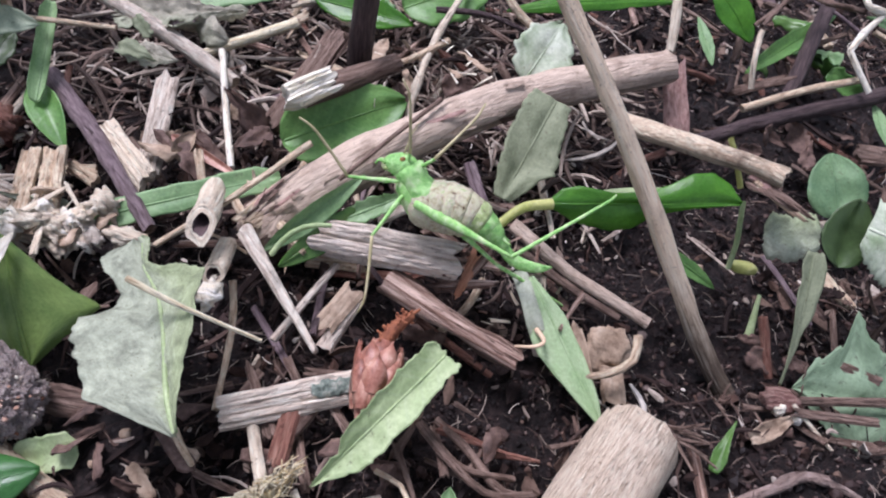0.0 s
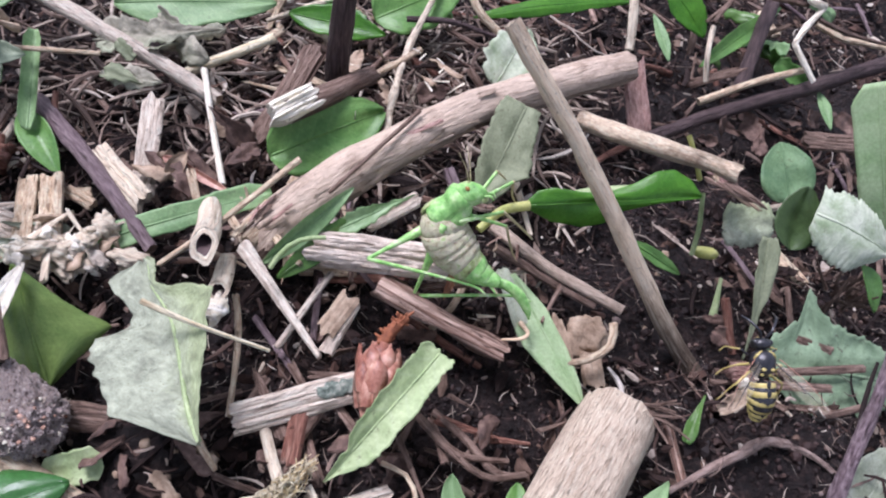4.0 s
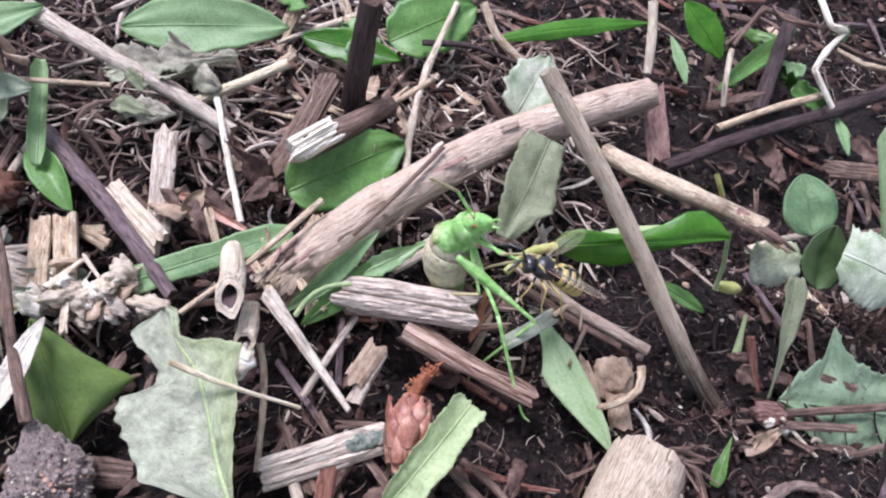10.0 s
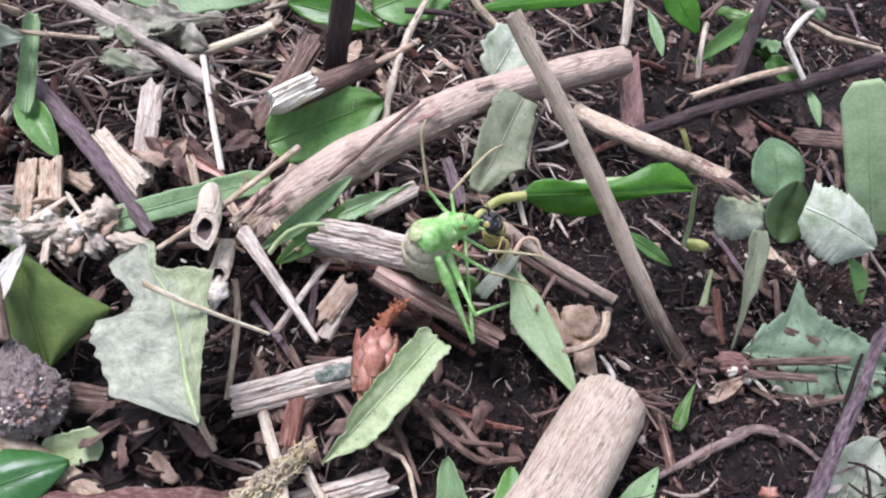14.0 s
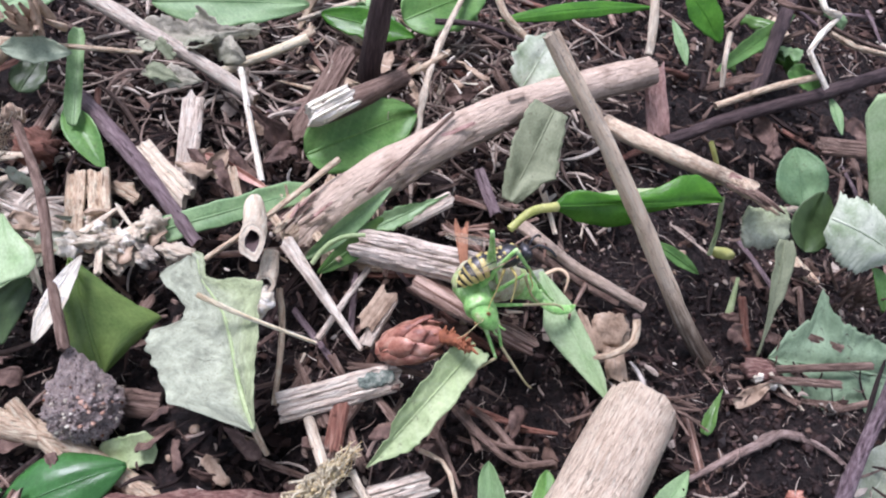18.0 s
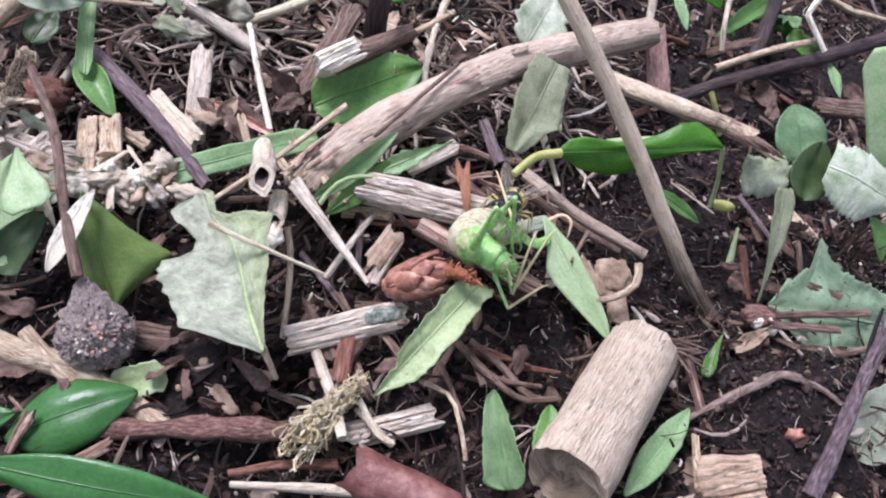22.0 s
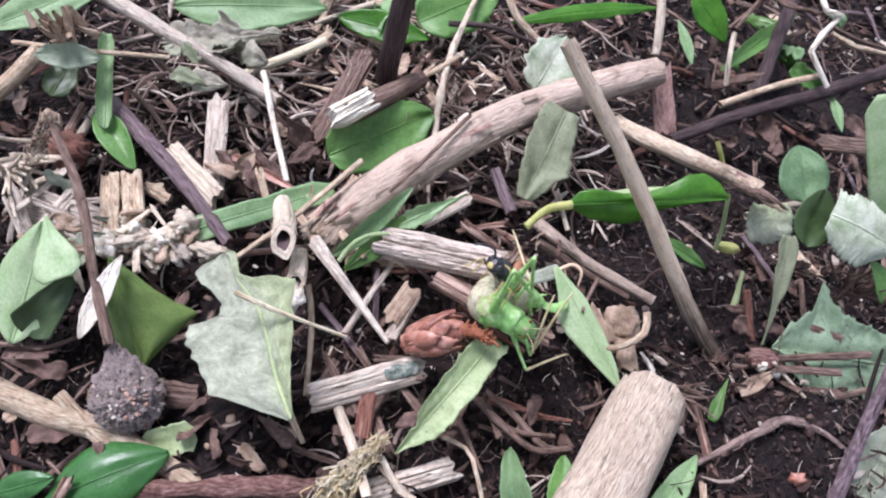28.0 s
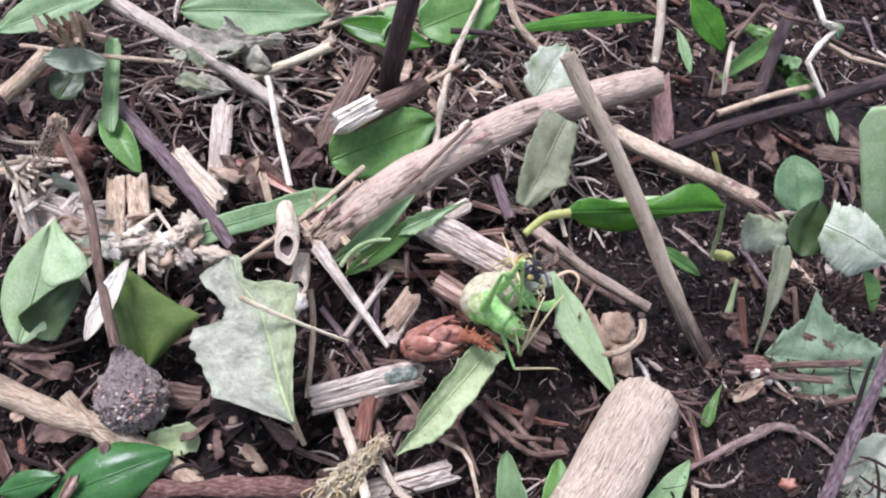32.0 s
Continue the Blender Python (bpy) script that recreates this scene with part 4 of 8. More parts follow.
twig("pale thick log piece with a splintered broken end", [(9.2, -45.2, 1.6), (15.2, -33.8, -0.5), (21.2, -22.4, -2.6)], 5.5, 5.4, LOGW, (TAN, STRAW), name="log", cat="log", rough=0.03, ragged=0.24, sides=36)
twig("purple-brown twig sloping up out of the ground", [(42.4, -41.0, 1), (46.2, -33.4, 3), (49.5, -26.2, 5), (53.2, -18.2, 7.4), (57.0, -10.3, 8.8), (61.5, -4.0, 8.4)], 1.2, 0.65, PURPLETWIG, BROWNW, rough=0.14, knots=((0.3, 0.18), (0.55, 0.12), (0.83, 0.5)), sides=12)
twig("reddish-brown twig lying flat in shade", [(-50.7, -48.2, -6), (-38.9, -45.9, -5), (-24.8, -43.1, -5)], 1.1, 1.35, REDTWIG, TAN, rough=0.2, knots=((0.2, 0.35), (0.55, 0.2), (0.8, 0.25)))
chip("weathered grey-brown chip beside a reddish twig", (-18.9, -42.9, -5), (-7.7, -37.5, -5), 3.5, 2.2, CHIPW)
twig("thick reddish stem with a cream cut end", [(-17, -47.5, -3), (-10.5, -49.4, -3), (-2.7, -51.9, -3)], 3.1, 3.4, REDBARK, STRAW, name="red_stem", cat="stem", sides=18, rough=0.05)
twig("tan dry stick crossing the litter's edge", [(-73.8, -38.5, -3), (-63.4, -40.5, -4), (-55.8, -41.1, -5), (-42.2, -45.5, -7)], 1.9, 1.4, TAN)
twig("short tan stem in the shade", [(-63, -38, -3), (-58.7, -40.8, -4), (-50.9, -45.4, -6)], 1.0, 0.9, TAN)
twig("thin red-brown root on dark soil", [(-75.1, -31.6, -5), (-69.3, -31.3, -5), (-65.2, -28.6, -5)], 0.4, 0.35, BROWNW)
twig("slender red-brown stalk rising from a crusted gall", [(-57.2, -32, 3.4), (-62.7, -22.6, 5), (-69.2, -10.8, 6), (-78.4, 1.1, 6)], 0.75, 0.65, BROWNW, name="gall_stalk", cat="stalk")
twig("whitish jointed thin twig", [(-18.9, 17.4, -1), (-19.7, 26.5, 1), (-19, 41.4, 2), (-15.6, 59.9, 4)], 0.6, 0.6, STRAW, STRAW, name="white_twig", knots=((0.4, 0.4), (0.7, 0.35)))
twig("thin dark twig lying high on the litter", [(-20.6, 49.3, 2), (-12.1, 49.8, 3), (-2.9, 49.2, 2)], 0.6, 0.45, DARKW)
def kinked(pts):
    """Keeps the corners of a zigzag sharp: two points close to each bend."""
    pts = [V(p) for p in pts]
    out = [pts[0][:]]
    for a, b, c in zip(pts, pts[1:], pts[2:]):
        out += [b.lerp(a, 0.12)[:], b.lerp(c, 0.12)[:]]
    return out + [pts[-1][:]]


twig("bent whitish twig standing on bare soil", kinked([(57.9, 50.3, 6.0), (52.7, 54.9, 10.0), (54.8, 58.8, 12.0), (57.9, 62.7, 14.0), (54.3, 62.0, 15.0), (51.7, 69.8, 17.0)]), 0.55, 0.6, WHITEW, WHITEW, name="white_twig", knots=((0.35, 0.4), (0.68, 0.5)))
twig("brown knotted rootlet hanging over bare soil", kinked([(38.1, 59.5, 8.0), (44.1, 69.2, 11.0), (50.9, 67.2, 11.0), (55.1, 63.9, 13.0)]), 0.45, 0.5, BROWNW, name="rootlet", cat="rootlet", knots=((0.3, 0.4), (0.6, 0.4)))
twig("brown knotted rootlet hanging over bare soil", kinked([(56.8, 59.5, 12.0), (62.1, 58.2, 11.0), (73.2, 59.6, 10.0)]), 0.5, 0.45, TAN, name="rootlet", cat="rootlet", knots=((0.3, 0.4), (0.7, 0.4)))
twig("fine red-brown rootlet beside a white twig", [(59.4, 64.5, 10), (67.8, 65.1, 8), (77.6, 67.4, 6)], 0.45, 0.35, BROWNW)
twig("fine red-brown rootlet beside a white twig", [(44.2, 68.9, 10), (40.4, 64.1, 9), (37.3, 60.9, 7)], 0.45, 0.35, BROWNW)
twig("fine red-brown rootlet beside a white twig", [(53, 64.2, 13), (47.6, 65.5, 12), (45.6, 68.6, 12)], 0.4, 0.3, BROWNW)
twig("grey weathered stick at the back of the litter", [(-86.6, 36, 3), (-70.5, 29.6, 2), (-59.2, 26.2, 0), (-48.9, 22.4, -2)], 1.6, 1.2, CHIPW, TAN, name="grey_stick", cat="stick")
twig("short tan stick with a cut end", [(-93.1, 9.3, 0), (-91, 13.7, 1), (-88.5, 18, 3)], 1.5, 1.4, TAN, STRAW)
twig("thin dry stem across a withered leaf", [(-93.9, 19.6, 2), (-81.1, 19.2, 4), (-67.4, 21.8, 4)], 0.5, 0.4, TAN)
twig("dark stick behind green leaves", [(46.7, 51.9, 0.0), (50.5, 65.6, 4.0), (53.9, 75.9, 7.0)], 1.6, 1.4, DARKW)
twig("thin pale twig by the leaves at the back", [(39.4, 51.6, -0), (38.3, 54.8, 4), (39.1, 60.9, 6)], 0.5, 0.6, STRAW)
twig("pale stem standing at the back", [(23.1, 54, 2), (22.6, 59.1, 6), (21.6, 64.8, 10)], 0.9, 1.0, STRAW)
twig("pale bent stem beyond the leaves", [(-1.8, 49.6, 2), (-7.4, 52, 5), (-10.8, 56.1, 8)], 0.8, 0.8, TAN)
twig("dry grey twig over the litter", [(-16.8, 41.3, 2), (-20.6, 36, 2), (-29, 28.5, 0)], 0.6, 0.5, TAN)
twig("reddish-brown grooved splinter under the cricket", [(-14.7, -9.2, 0), (-5.2, -12.7, -1), (4.2, -15.5, -2)], 2.0, 1.6, SPLINT, TAN, name="grooved_splinter", cat="splinter", rough=0.2, flat=0.7, sides=12)
twig("thin curved root near a seed husk", [(13.2, -15, -3), (16.6, -14.4, -1.5), (19.4, -12.3, 0), (19.6, -9.1, 1)], 0.5, 0.68, TAN, name="curved_root", cat="root")
twig("grey twig leaning over a leaf", [(-4.2, -25.1, -5), (0.4, -27.9, -5), (5.1, -31.9, -5), (9.7, -31.6, -6)], 0.6, 0.6, BROWNW)
twig("thin white rootlet on brown soil", [(42.9, -11.1, -3), (45.8, -13.3, -4), (49, -15.6, -5)], 0.35, 0.25, STRAW)
twig("thin red-brown stem standing in soil", [(41.4, -5.7, -6), (39.6, -3.1, -3), (38, -0.1, 0)], 0.6, 0.7, REDW)
twig("pair of dry straws in the litter", [(-25.6, -32.4, -4), (-22.3, -38.7, -2), (-19.3, -45, 0)], 0.8, 0.7, STRAW)
twig("pair of dry straws in the litter", [(-18.2, -39.6, -3), (-14.9, -42.4, -3), (-12.9, -43.2, -4)], 0.6, 0.5, STRAW)
twig("dark stem lying in shade", [(-22.2, -44.4, -4), (-21.8, -34.7, -4), (-19.7, -28.1, -4)], 0.9, 0.9, BROWNW)
twig("thin grey straw against dark soil", [(-27.2, -20.7, -3), (-24.9, -14.7, -2), (-22.4, -8.4, -1)], 0.55, 0.5, CHIPW)
twig("thin straw leaning on the hollow straw", [(-34, -16, 1), (-32.1, -21.8, -1), (-30.6, -31.6, -3)], 0.5, 0.4, TAN)

# ---- chips and splinters ----
chip("grey weathered chip with blue-green mould at one end", (-30, -31.9, -3), (-14.9, -24.6, -2), 4.2, 2.0, CHIPW, name="wood_chip")
chip("grey-brown wood chip standing upright", (-54.4, 1, -4), (-58.3, 18.6, -1), 3.7, 1.6, CHIPW)
chip("whitish chip along a dark stick", (-63.1, 6.5, -2), (-52.2, -2.2, -1), 3.7, 1.4, STRAW)
chip("narrow tan chip standing in the litter", (-70.1, -1.3, -2), (-64.4, -16.2, -1), 3, 1.6, TAN, group="standing chips")
chip("narrow tan chip standing in the litter", (-67.1, -0.3, -2), (-61.6, -12.8, -1), 3.4, 1.8, TAN, group="standing chips")
chip("grey splinter leaning at the back", (-39.7, 16.6, -3), (-34.7, 34.4, 3), 4.4, 1.6, BROWNW)
chip("grey-brown splinter in a tangle of stems", (-37.1, 16.6, -3), (-36.6, 31, 2), 2.1, 1.2, CHIPW)
chip("pinkish-brown strip of bark standing upright", (26.6, 36, -3), (22.5, 46.9, 5), 4.4, 1.2, SPLINTER_PINK, jag=0.2)
chip("flat brown strip of bark", (55.5, 36.7, 3), (69.4, 37.6, 4), 3.4, 1.2, BROWNW)
twig("curled grey-brown strip of bark arching over the soil", [(29.4, -30.0, -5.5), (34.5, -26.7, -3.4), (39.2, -23.8, -2.7), (43.2, -21.4, -2.4), (46.4, -20.9, -3)], 0.4, 0.8, STRIPBARK, BROWNW, name="bark_strip", cat="bark strip", rough=0.4, flat=0.55, knots=((0.55, 0.3),), sides=10)
twig("curled grey-brown strip of bark arching over the soil", [(45.6, -20.7, -3.4), (49.8, -22.2, -3), (53.9, -24.4, -3.8), (56.5, -26.6, -5.5)], 0.6, 0.4, STRIPBARK, BROWNW, name="bark_strip", cat="bark strip", rough=0.22, flat=0.6, sides=10)
chip("pale tan block of split wood on the soil", (29.4, -40.4, -5.6), (38.6, -37.6, -5.0), 8.5, 4.5, BLOCKTAN, up=(0.1, -0.25, 0.95), name="wood_block", jag=0.12, bend=0.02, taper=0.8, grain=0.05)
chip("thin upright tan splinter", (29.3, -41, -4), (28.9, -33.8, -3), 1.1, 0.9, TAN)
chip("wide torn pale board of wood", (-81.2, -9.4, -4), (-63.2, -11.8, -3), 7.1, 1.6, CHIPW)
chip("small tan splinter of dry wood", (-65.2, -0.6, -4), (-60.4, -2.4, -4), 1.9, 1.2, TAN)
chip("small brown chip in shade", (-51.9, -34.1, -6), (-45.9, -33.8, -6), 3.7, 1.4, BROWNW)
chip("red-brown rotten chip beside the bud", (-21.9, -28.1, -3), (-21.5, -36.3, -4), 2.5, 1.6, REDW)
chip("grey chip pointing at the log", (-20.3, -21.2, -1), (-17.8, -14.4, 2), 2.1, 1.2, CHIPW)
chip("tan papery scale on dark soil", (-20.9, -19, 1), (-18.5, -14.1, 3), 2.9, 0.5, TANSCALE, name="papery_scale", cat="scale", jag=0.3)
chip("small torn pale splinter under the thick branch", (-18.9, -1.1, 2), (-11.9, 4.5, 4), 2.4, 1.1, CHIPW)
chip("slender orange-brown needle husk on soil", (-3.7, -26, -5), (4.8, -27.1, -5), 1.6, 0.8, REDW, name="needle_husk", cat="husk", taper=0.3)
chip("slender orange-brown needle husk on soil", (2, -27.2, -6), (9.6, -26.7, -6), 1.4, 0.8, REDW, name="needle_husk", cat="husk", taper=0.3)
chip("pale shred lying on brown soil", (52.9, -15.3, -4), (60.5, -12.2, -4), 1.1, 0.5, BROWNW)
chip("brown shred across a lobed leaf", (47.7, -3, -2), (55.6, -4.6, -2), 1.4, 0.5, BROWNW)
chip("brown strip across a lobed leaf", (43.7, -10.4, -3), (60.3, -6.7, -2), 1.3, 0.6, BROWNW)
chip("brown strip across a lobed leaf", (42.9, -12.3, -3), (54.3, -11.3, -2), 1.3, 0.6, BROWNW)
lump("red-brown broken husk on soil", (41.9, -10.4, -4.2), 2.1, REDTWIG, (1.35, 0.8, 0.75), 0.45, 1.6, name="seed_husk", cat="husk")
for nub in ((41.4, -11.9, -4.0), (43.9, -12.4, -4.3)):
    lump("whitish tip of a broken husk", nub, 0.95, WHITEW, (0.85, 0.8, 1.3), 0.3, 1.4, name="husk_tip", cat="husk")
leaf("whitish broken flake beneath a husk", (38.0, -16.1, -6.0), (45.2, -11.0, -4.0), 3.4, UP, TANSCALE, "torn", curl=0.7, bend=0.5, tear=0.5, crumple=0.3, rib=False, name="flake", cat="flake")
lump("tan cap of a dead mushroom-like husk", (16.8, -9.2, -3.5), 3.0, TANSCALE, (1.05, 1.0, 0.3), 0.4, 1.6, name="seed_pod", cat="seed pod", sub=4, turn=Euler((0.5, 0.15, 0)).to_matrix())
chip("tan stalk of a dead husk", (17.6, -11.7, -4), (19, -16.1, -6), 3.2, 1.4, TANSCALE, name="husk_stalk", cat="husk", jag=0.2)
chip("tan papery leaf fragment", (15.1, -17.4, -5), (11.4, -8.2, -2), 2.4, 0.8, TANSCALE, bend=0.1, jag=0.2)
chip("dark grey sliver under the thick branch", (-8.1, 12.6, 3), (-4.1, 5.7, 1), 1.9, 0.8, PURPLE)

# ---- leaves ----
leaf("withered pale grey-green lobed leaf, dusty and scuffed", (-30.7, -39.3, 8), (-46.8, -14.8, 3), 17.5, UP, DUSTY, edges=WITHERED, sweep=0.30, curls=(0.25, 0.45), bend=0.2, jag=0.035, nu=110, nv=40, crumple=0.5, wave=0.03, stalk=[(-30.1, -39.4, 6), (-29.0, -40.2, 3)], rib_mat=PALE, stalk_mat=TAN, rib_side=0.42)
leaf("broad dark green leaf standing aslant, its top torn off", (-54.6, -31.3, -5), (-61.4, -19.9, 5), 18.8, (0.2, -0.65, 0.7), MOSSLEAF, edges=TRIANGLE, curls=(-0.3, -0.55), bend=0.3, jag=0.012, wave=0.03, nu=40, nv=16)
folded = leaf("pale green leaf folded over, dark inside its fold", (-72.3, -32, -3), (-71.9, -16.9, 6), 10.5, (0.15, -0.6, 0.8), SMOOTH, "lance", curls=(-0.5, 0.3), bend=-0.3, jag=0.012, wave=0.03)
leaf("pale flap of the fold", (-65.9, -25.5, 6.4), (-71.2, -16.6, 7.2), 7.5, (0.1, -0.6, 0.8), SMOOTH, "torn", curl=-0.3, bend=0.2, jag=0.015, wave=0.03, rib=False, thing=folded)
# the fold's inner shade is part of this blade's colour
leaf("inside of the fold with its shade in the colour", (-71.0, -30.4, -2.6), (-66.2, -22.6, 2.2), 7.4, (-0.2, -0.95, 0.1), DARK_SHADELEAF, "blade", curl=0.8, jag=0.012, rib=False, thing=folded)
leaf("white papery inner leaf", (-61.8, -31.5, 2), (-59.5, -19.8, 6), 3.4, UP, WHITEW, "lance", curl=0.5, rib=False)
strap = leaf("long green leaf rolled inwards, its tip flaring out", (-74.8, 8.1, -2.0), (-79.2, 24.3, 4.0), 3.9, (0.4, -0.5, 0.75), SAGE, "strip", curls=(1.2, 1.8), bend=-0.35, jag=0.02, wave=0.03, nu=40, nv=16)
leaf("flared green tip with a bright fold", (-78.0, 12.5, -3.0), (-68.1, 2.7, -5.0), 5.8, (0.5, -0.55, 0.65), GREEN, "lance", curls=(0.9, 0.5), bend=0.5, jag=0.015, wave=0.03, rib=False, thing=strap)
leaf("glossy bright green leaf arching over the soil", (-60.2, -51.2, -6), (-46.6, -42.7, -4), 10.5, (-0.25, -0.3, 0.95), GLOSSY, "lance", curl=-0.6, bend=0.8, jag=0.01, wave=0.02)
leaf("glossy green leaf tip low in the litter", (-67, -51.4, -6), (-59.6, -48.3, -4), 4.4, (0, -0.4, 0.9), GLOSSY, "lance", curl=-0.4, bend=0.5, jag=0.012)
leaf("broad glossy green leaf at the litter's edge", (-60.1, -55.3, -2.5), (-31.4, -55, -3), 6.6, (0, -0.5, 0.85), GLOSSY, "lance", curl=-0.3, bend=0.4, jag=0.01)
leaf("small pale green cut leaf piece", (-50.6, -42.0, -6.0), (-44.3, -39.2, -5.0), 4.6, UP, PALE, "strip", curl=0.5, tear=0.25, jag=0.03, crumple=0.15, rib=False)
leaf("flat green leaf behind a white-ended stick", (-37, 11.5, -1), (-20.5, 23.8, 2), 12.7, (0, -0.65, 0.75), GREEN, "ovate", curl=0.15, bend=0.2)
leaf("narrow blue-green leaf strip under stems", (-55.9, -10.4, -1), (-34.2, 2.9, 1), 4, UP, BLUEGREEN, "strip", curl=0.2, bend=0.15)
leaf("narrow pale green torn leaf blade", (-31.7, -10.9, 2), (-21.4, 1.0, 8), 4.0, (0.35, -0.6, 0.7), SAGE, "lance", curls=(1.2, 0.6), bend=0.2, jag=0.02, group="torn leaf blades")
leaf("narrow dark green torn leaf blade", (-29.4, -11.8, 0.5), (-18.6, 0.6, 5), 4.2, (0.3, -0.6, 0.7), DEEP, "lance", curl=0.4, bend=0.3, jag=0.02, group="torn leaf blades")
leaf("torn green leaf end with ragged edge", (-22.6, -4, 4), (-12.5, 3.6, 6), 4.4, (0.1, -0.5, 0.85), SAGE, "torn", curls=(0.9, 0.3), tear=0.8, teeth=(7, 0.25), crumple=0.25, nu=40)
twig("thin pale green curved leaf edge", [(-30.2, -11.8, 3.0), (-28.7, -9.7, 5.0), (-26.3, -8.1, 6.0), (-23.6, -7.2, 6.0)], 0.4, 0.3, PALE, name="leaf_edge", cat="leaf edge")
leaf("dull grey-green leaf hanging from the branch", (2.6, 24.2, 9), (-2.0, 9.0, 1), 10.2, (-0.1, -0.85, 0.5), OLIVE, edges=HANGING, curl=0.2, bend=0.2, jag=0.025, crumple=0.14, teeth=(8, 0.08), nu=50, nv=16)
wavy = leaf("bright green wavy leaf with a yellow stalk", (3.7, 4.1, 7.7), (29.2, 8.2, 12.6), 8.6, (0.0, -0.8, 0.55), BRIGHT, edges=tuple(reversed(WAVY)), curls=(-0.7, -1.0), bend=0.1, jag=0.012, wave=0.05, nu=60, nv=20, stalk=[(0.6, 2.6, 7.5), (-2.4, -0.6, 6)], stalk_r=0.8, stalk_mat=YELLOW)
# highlight along the upper rim, added as a narrow strip in a paler green
leaf("added pale strip for the highlight on the leaf's rim", (10.5, 7.0, 9.6), (22.6, 9.3, 12.0), 2.2, (0.0, 0.1, 0.95), PALE, "lance", curl=0.3, bend=-0.35, jag=0.012, wave=0.02, rib=False, thing=wavy)
leaf("narrow green leaf curving into shade", (20.3, 2.8, 6), (30.8, 2.9, 0), 2.5, UP, GREEN, "lance", curl=0.4, bend=0.4)
leaf("silky grey dead leaf under a stick", (41.6, 7.9, 9.9), (34.2, 7, 8.6), 7.6, (0.1, -0.6, 0.75), DUSTY, "strip", curls=(-0.7, -0.3), bend=0.3, tear=0.25, jag=0.03, wave=0.06, crumple=0.3, teeth=(9, 0.12), rib=False)
leaf("twisted grey-green leaf strap", (41.5, 6.5, 8.6), (41.4, -8.3, -3.4), 4.4, (0.25, -0.7, 0.6), OLIVE, "torn", curl=0.5, twist=0.9, bend=0.3, tear=0.35, jag=0.03, nu=36)
curled = leaf("silvery downy leaf curled over, its green inside darkened for shade", (47.0, 9.4, 12.8), (61.0, 8.0, 8.5), 11.5, (0.1, -0.55, 0.8), SILVER, edges=tuple(reversed(CURLED)), curls=(-0.6, -0.7), bend=0.8, jag=0.03, wave=0.03, crumple=0.2, teeth=(17, 0.1), nu=60, nv=20)
# shade under the curl is painted by this darker green
leaf("green inner face with the curl's shade in its colour", (45.2, 6.0, 7.4), (46.4, 14.0, 13.4), 8.0, (0.0, -0.9, 0.1), DARK_SHADELEAF, "ovate", curl=0.4, bend=-0.5, jag=0.02, rib=False, thing=curled)
leaf("green tip of the curl", (57.5, 6.4, 6.5), (62.5, 2.5, 0.5), 4.6, (0.5, -0.5, 0.6), GREEN, "lance", curl=0.5, bend=0.5, jag=0.015, rib=False, thing=curled)
leaf("rounded blue-green leaf standing upright", (50.8, 21.1, 2), (47.8, 30.1, 7), 9.4, (0, -0.85, 0.5), MIDLEAF, "ovate", curl=0.25, jag=0.015)
leaf("lobed blue-green leaf flat on the soil, stained and toothed", (68.8, -6.1, -5), (43.9, -7.6, -4.4), 19.5, UP, STAINED, edges=tuple(reversed(MAPLE)), curls=(0.25, 0.2), jag=0.03, teeth=(9, 0.07), crumple=0.3, nu=110, nv=24)
leaf("tall pale green upright leaf", (67.1, 17, 2), (55.6, 31, 22), 7.8, (-0.3, -0.9, 0.3), SMOOTH, "strip", curl=0.3, jag=0.012, wave=0.03)
leaf("smooth pale green leaf pointing down", (4.1, -3.7, 1), (17.3, -20.7, -5), 7.6, (0.2, -0.7, 0.65), SMOOTH, edges=DART, curl=0.15, bend=0.2, jag=0.012, wave=0.03)
leaf("torn pale yellow-green leaf strip with curled tip", (-5.1, -20.5, 4), (-16.6, -38.2, -1), 6.1, UP, PALE, edges=TORN, curls=(0.5, 0.9), bend=0.45, jag=0.05, tear=0.4, twist=0.3, crumple=0.22, teeth=(6, 0.08), nu=80, nv=16)
leaf("green leaf standing folded at the front", (3.6, -45.7, -5), (-1.5, -35.9, 3), 7.3, (-0.25, -0.75, 0.5), SAGE, "blade", curl=0.9, bend=0.3)
leaf("small dark green leaf behind another", (8.6, -42.7, -6), (8.1, -33.1, -4), 4.6, UP, GREEN, "ovate", curl=0.2)
leaf("narrow bright green leaf beside the log", (18.8, -43.9, -4), (28.8, -29.3, -4), 4.6, (-0.3, -0.6, 0.7), SAGE, "lance", curl=0.3)
leaf("broad blue-green leaf at the back", (-73.1, 39.6, -0), (-44.8, 45.9, 2), 12.1, UP, BLUEGREEN, "lance", curl=0.3, bend=0.3)
leaf("pale green leaf at the back corner", (-99.2, 21.7, 2), (-83.3, 35.3, 5), 7.6, UP, BLUEGREEN, "lance", curl=0.3)
leaf("bright green leaf among stems", (-42.6, 46.5, 0), (-23.9, 44.5, 1), 6.8, UP, BRIGHT, "lance", curl=0.2, bend=0.2)
leaf("dark green broad leaf in the back", (-26.9, 50, 0), (-11.9, 61.6, 3), 12.9, UP, GREEN, "ovate", curl=0.2)
leaf("bright green leaf seen edge on", (-8.2, 52.5, 3), (23.5, 65.4, 5), 4.3, (0, -0.3, 0.95), BRIGHT, "lance", curl=-0.4, bend=0.4)
leaf("bright green leaf hanging at the back", (29.5, 70.4, 8), (39.1, 62.9, 2), 7.4, UP, BRIGHT, "lance", curl=0.3)
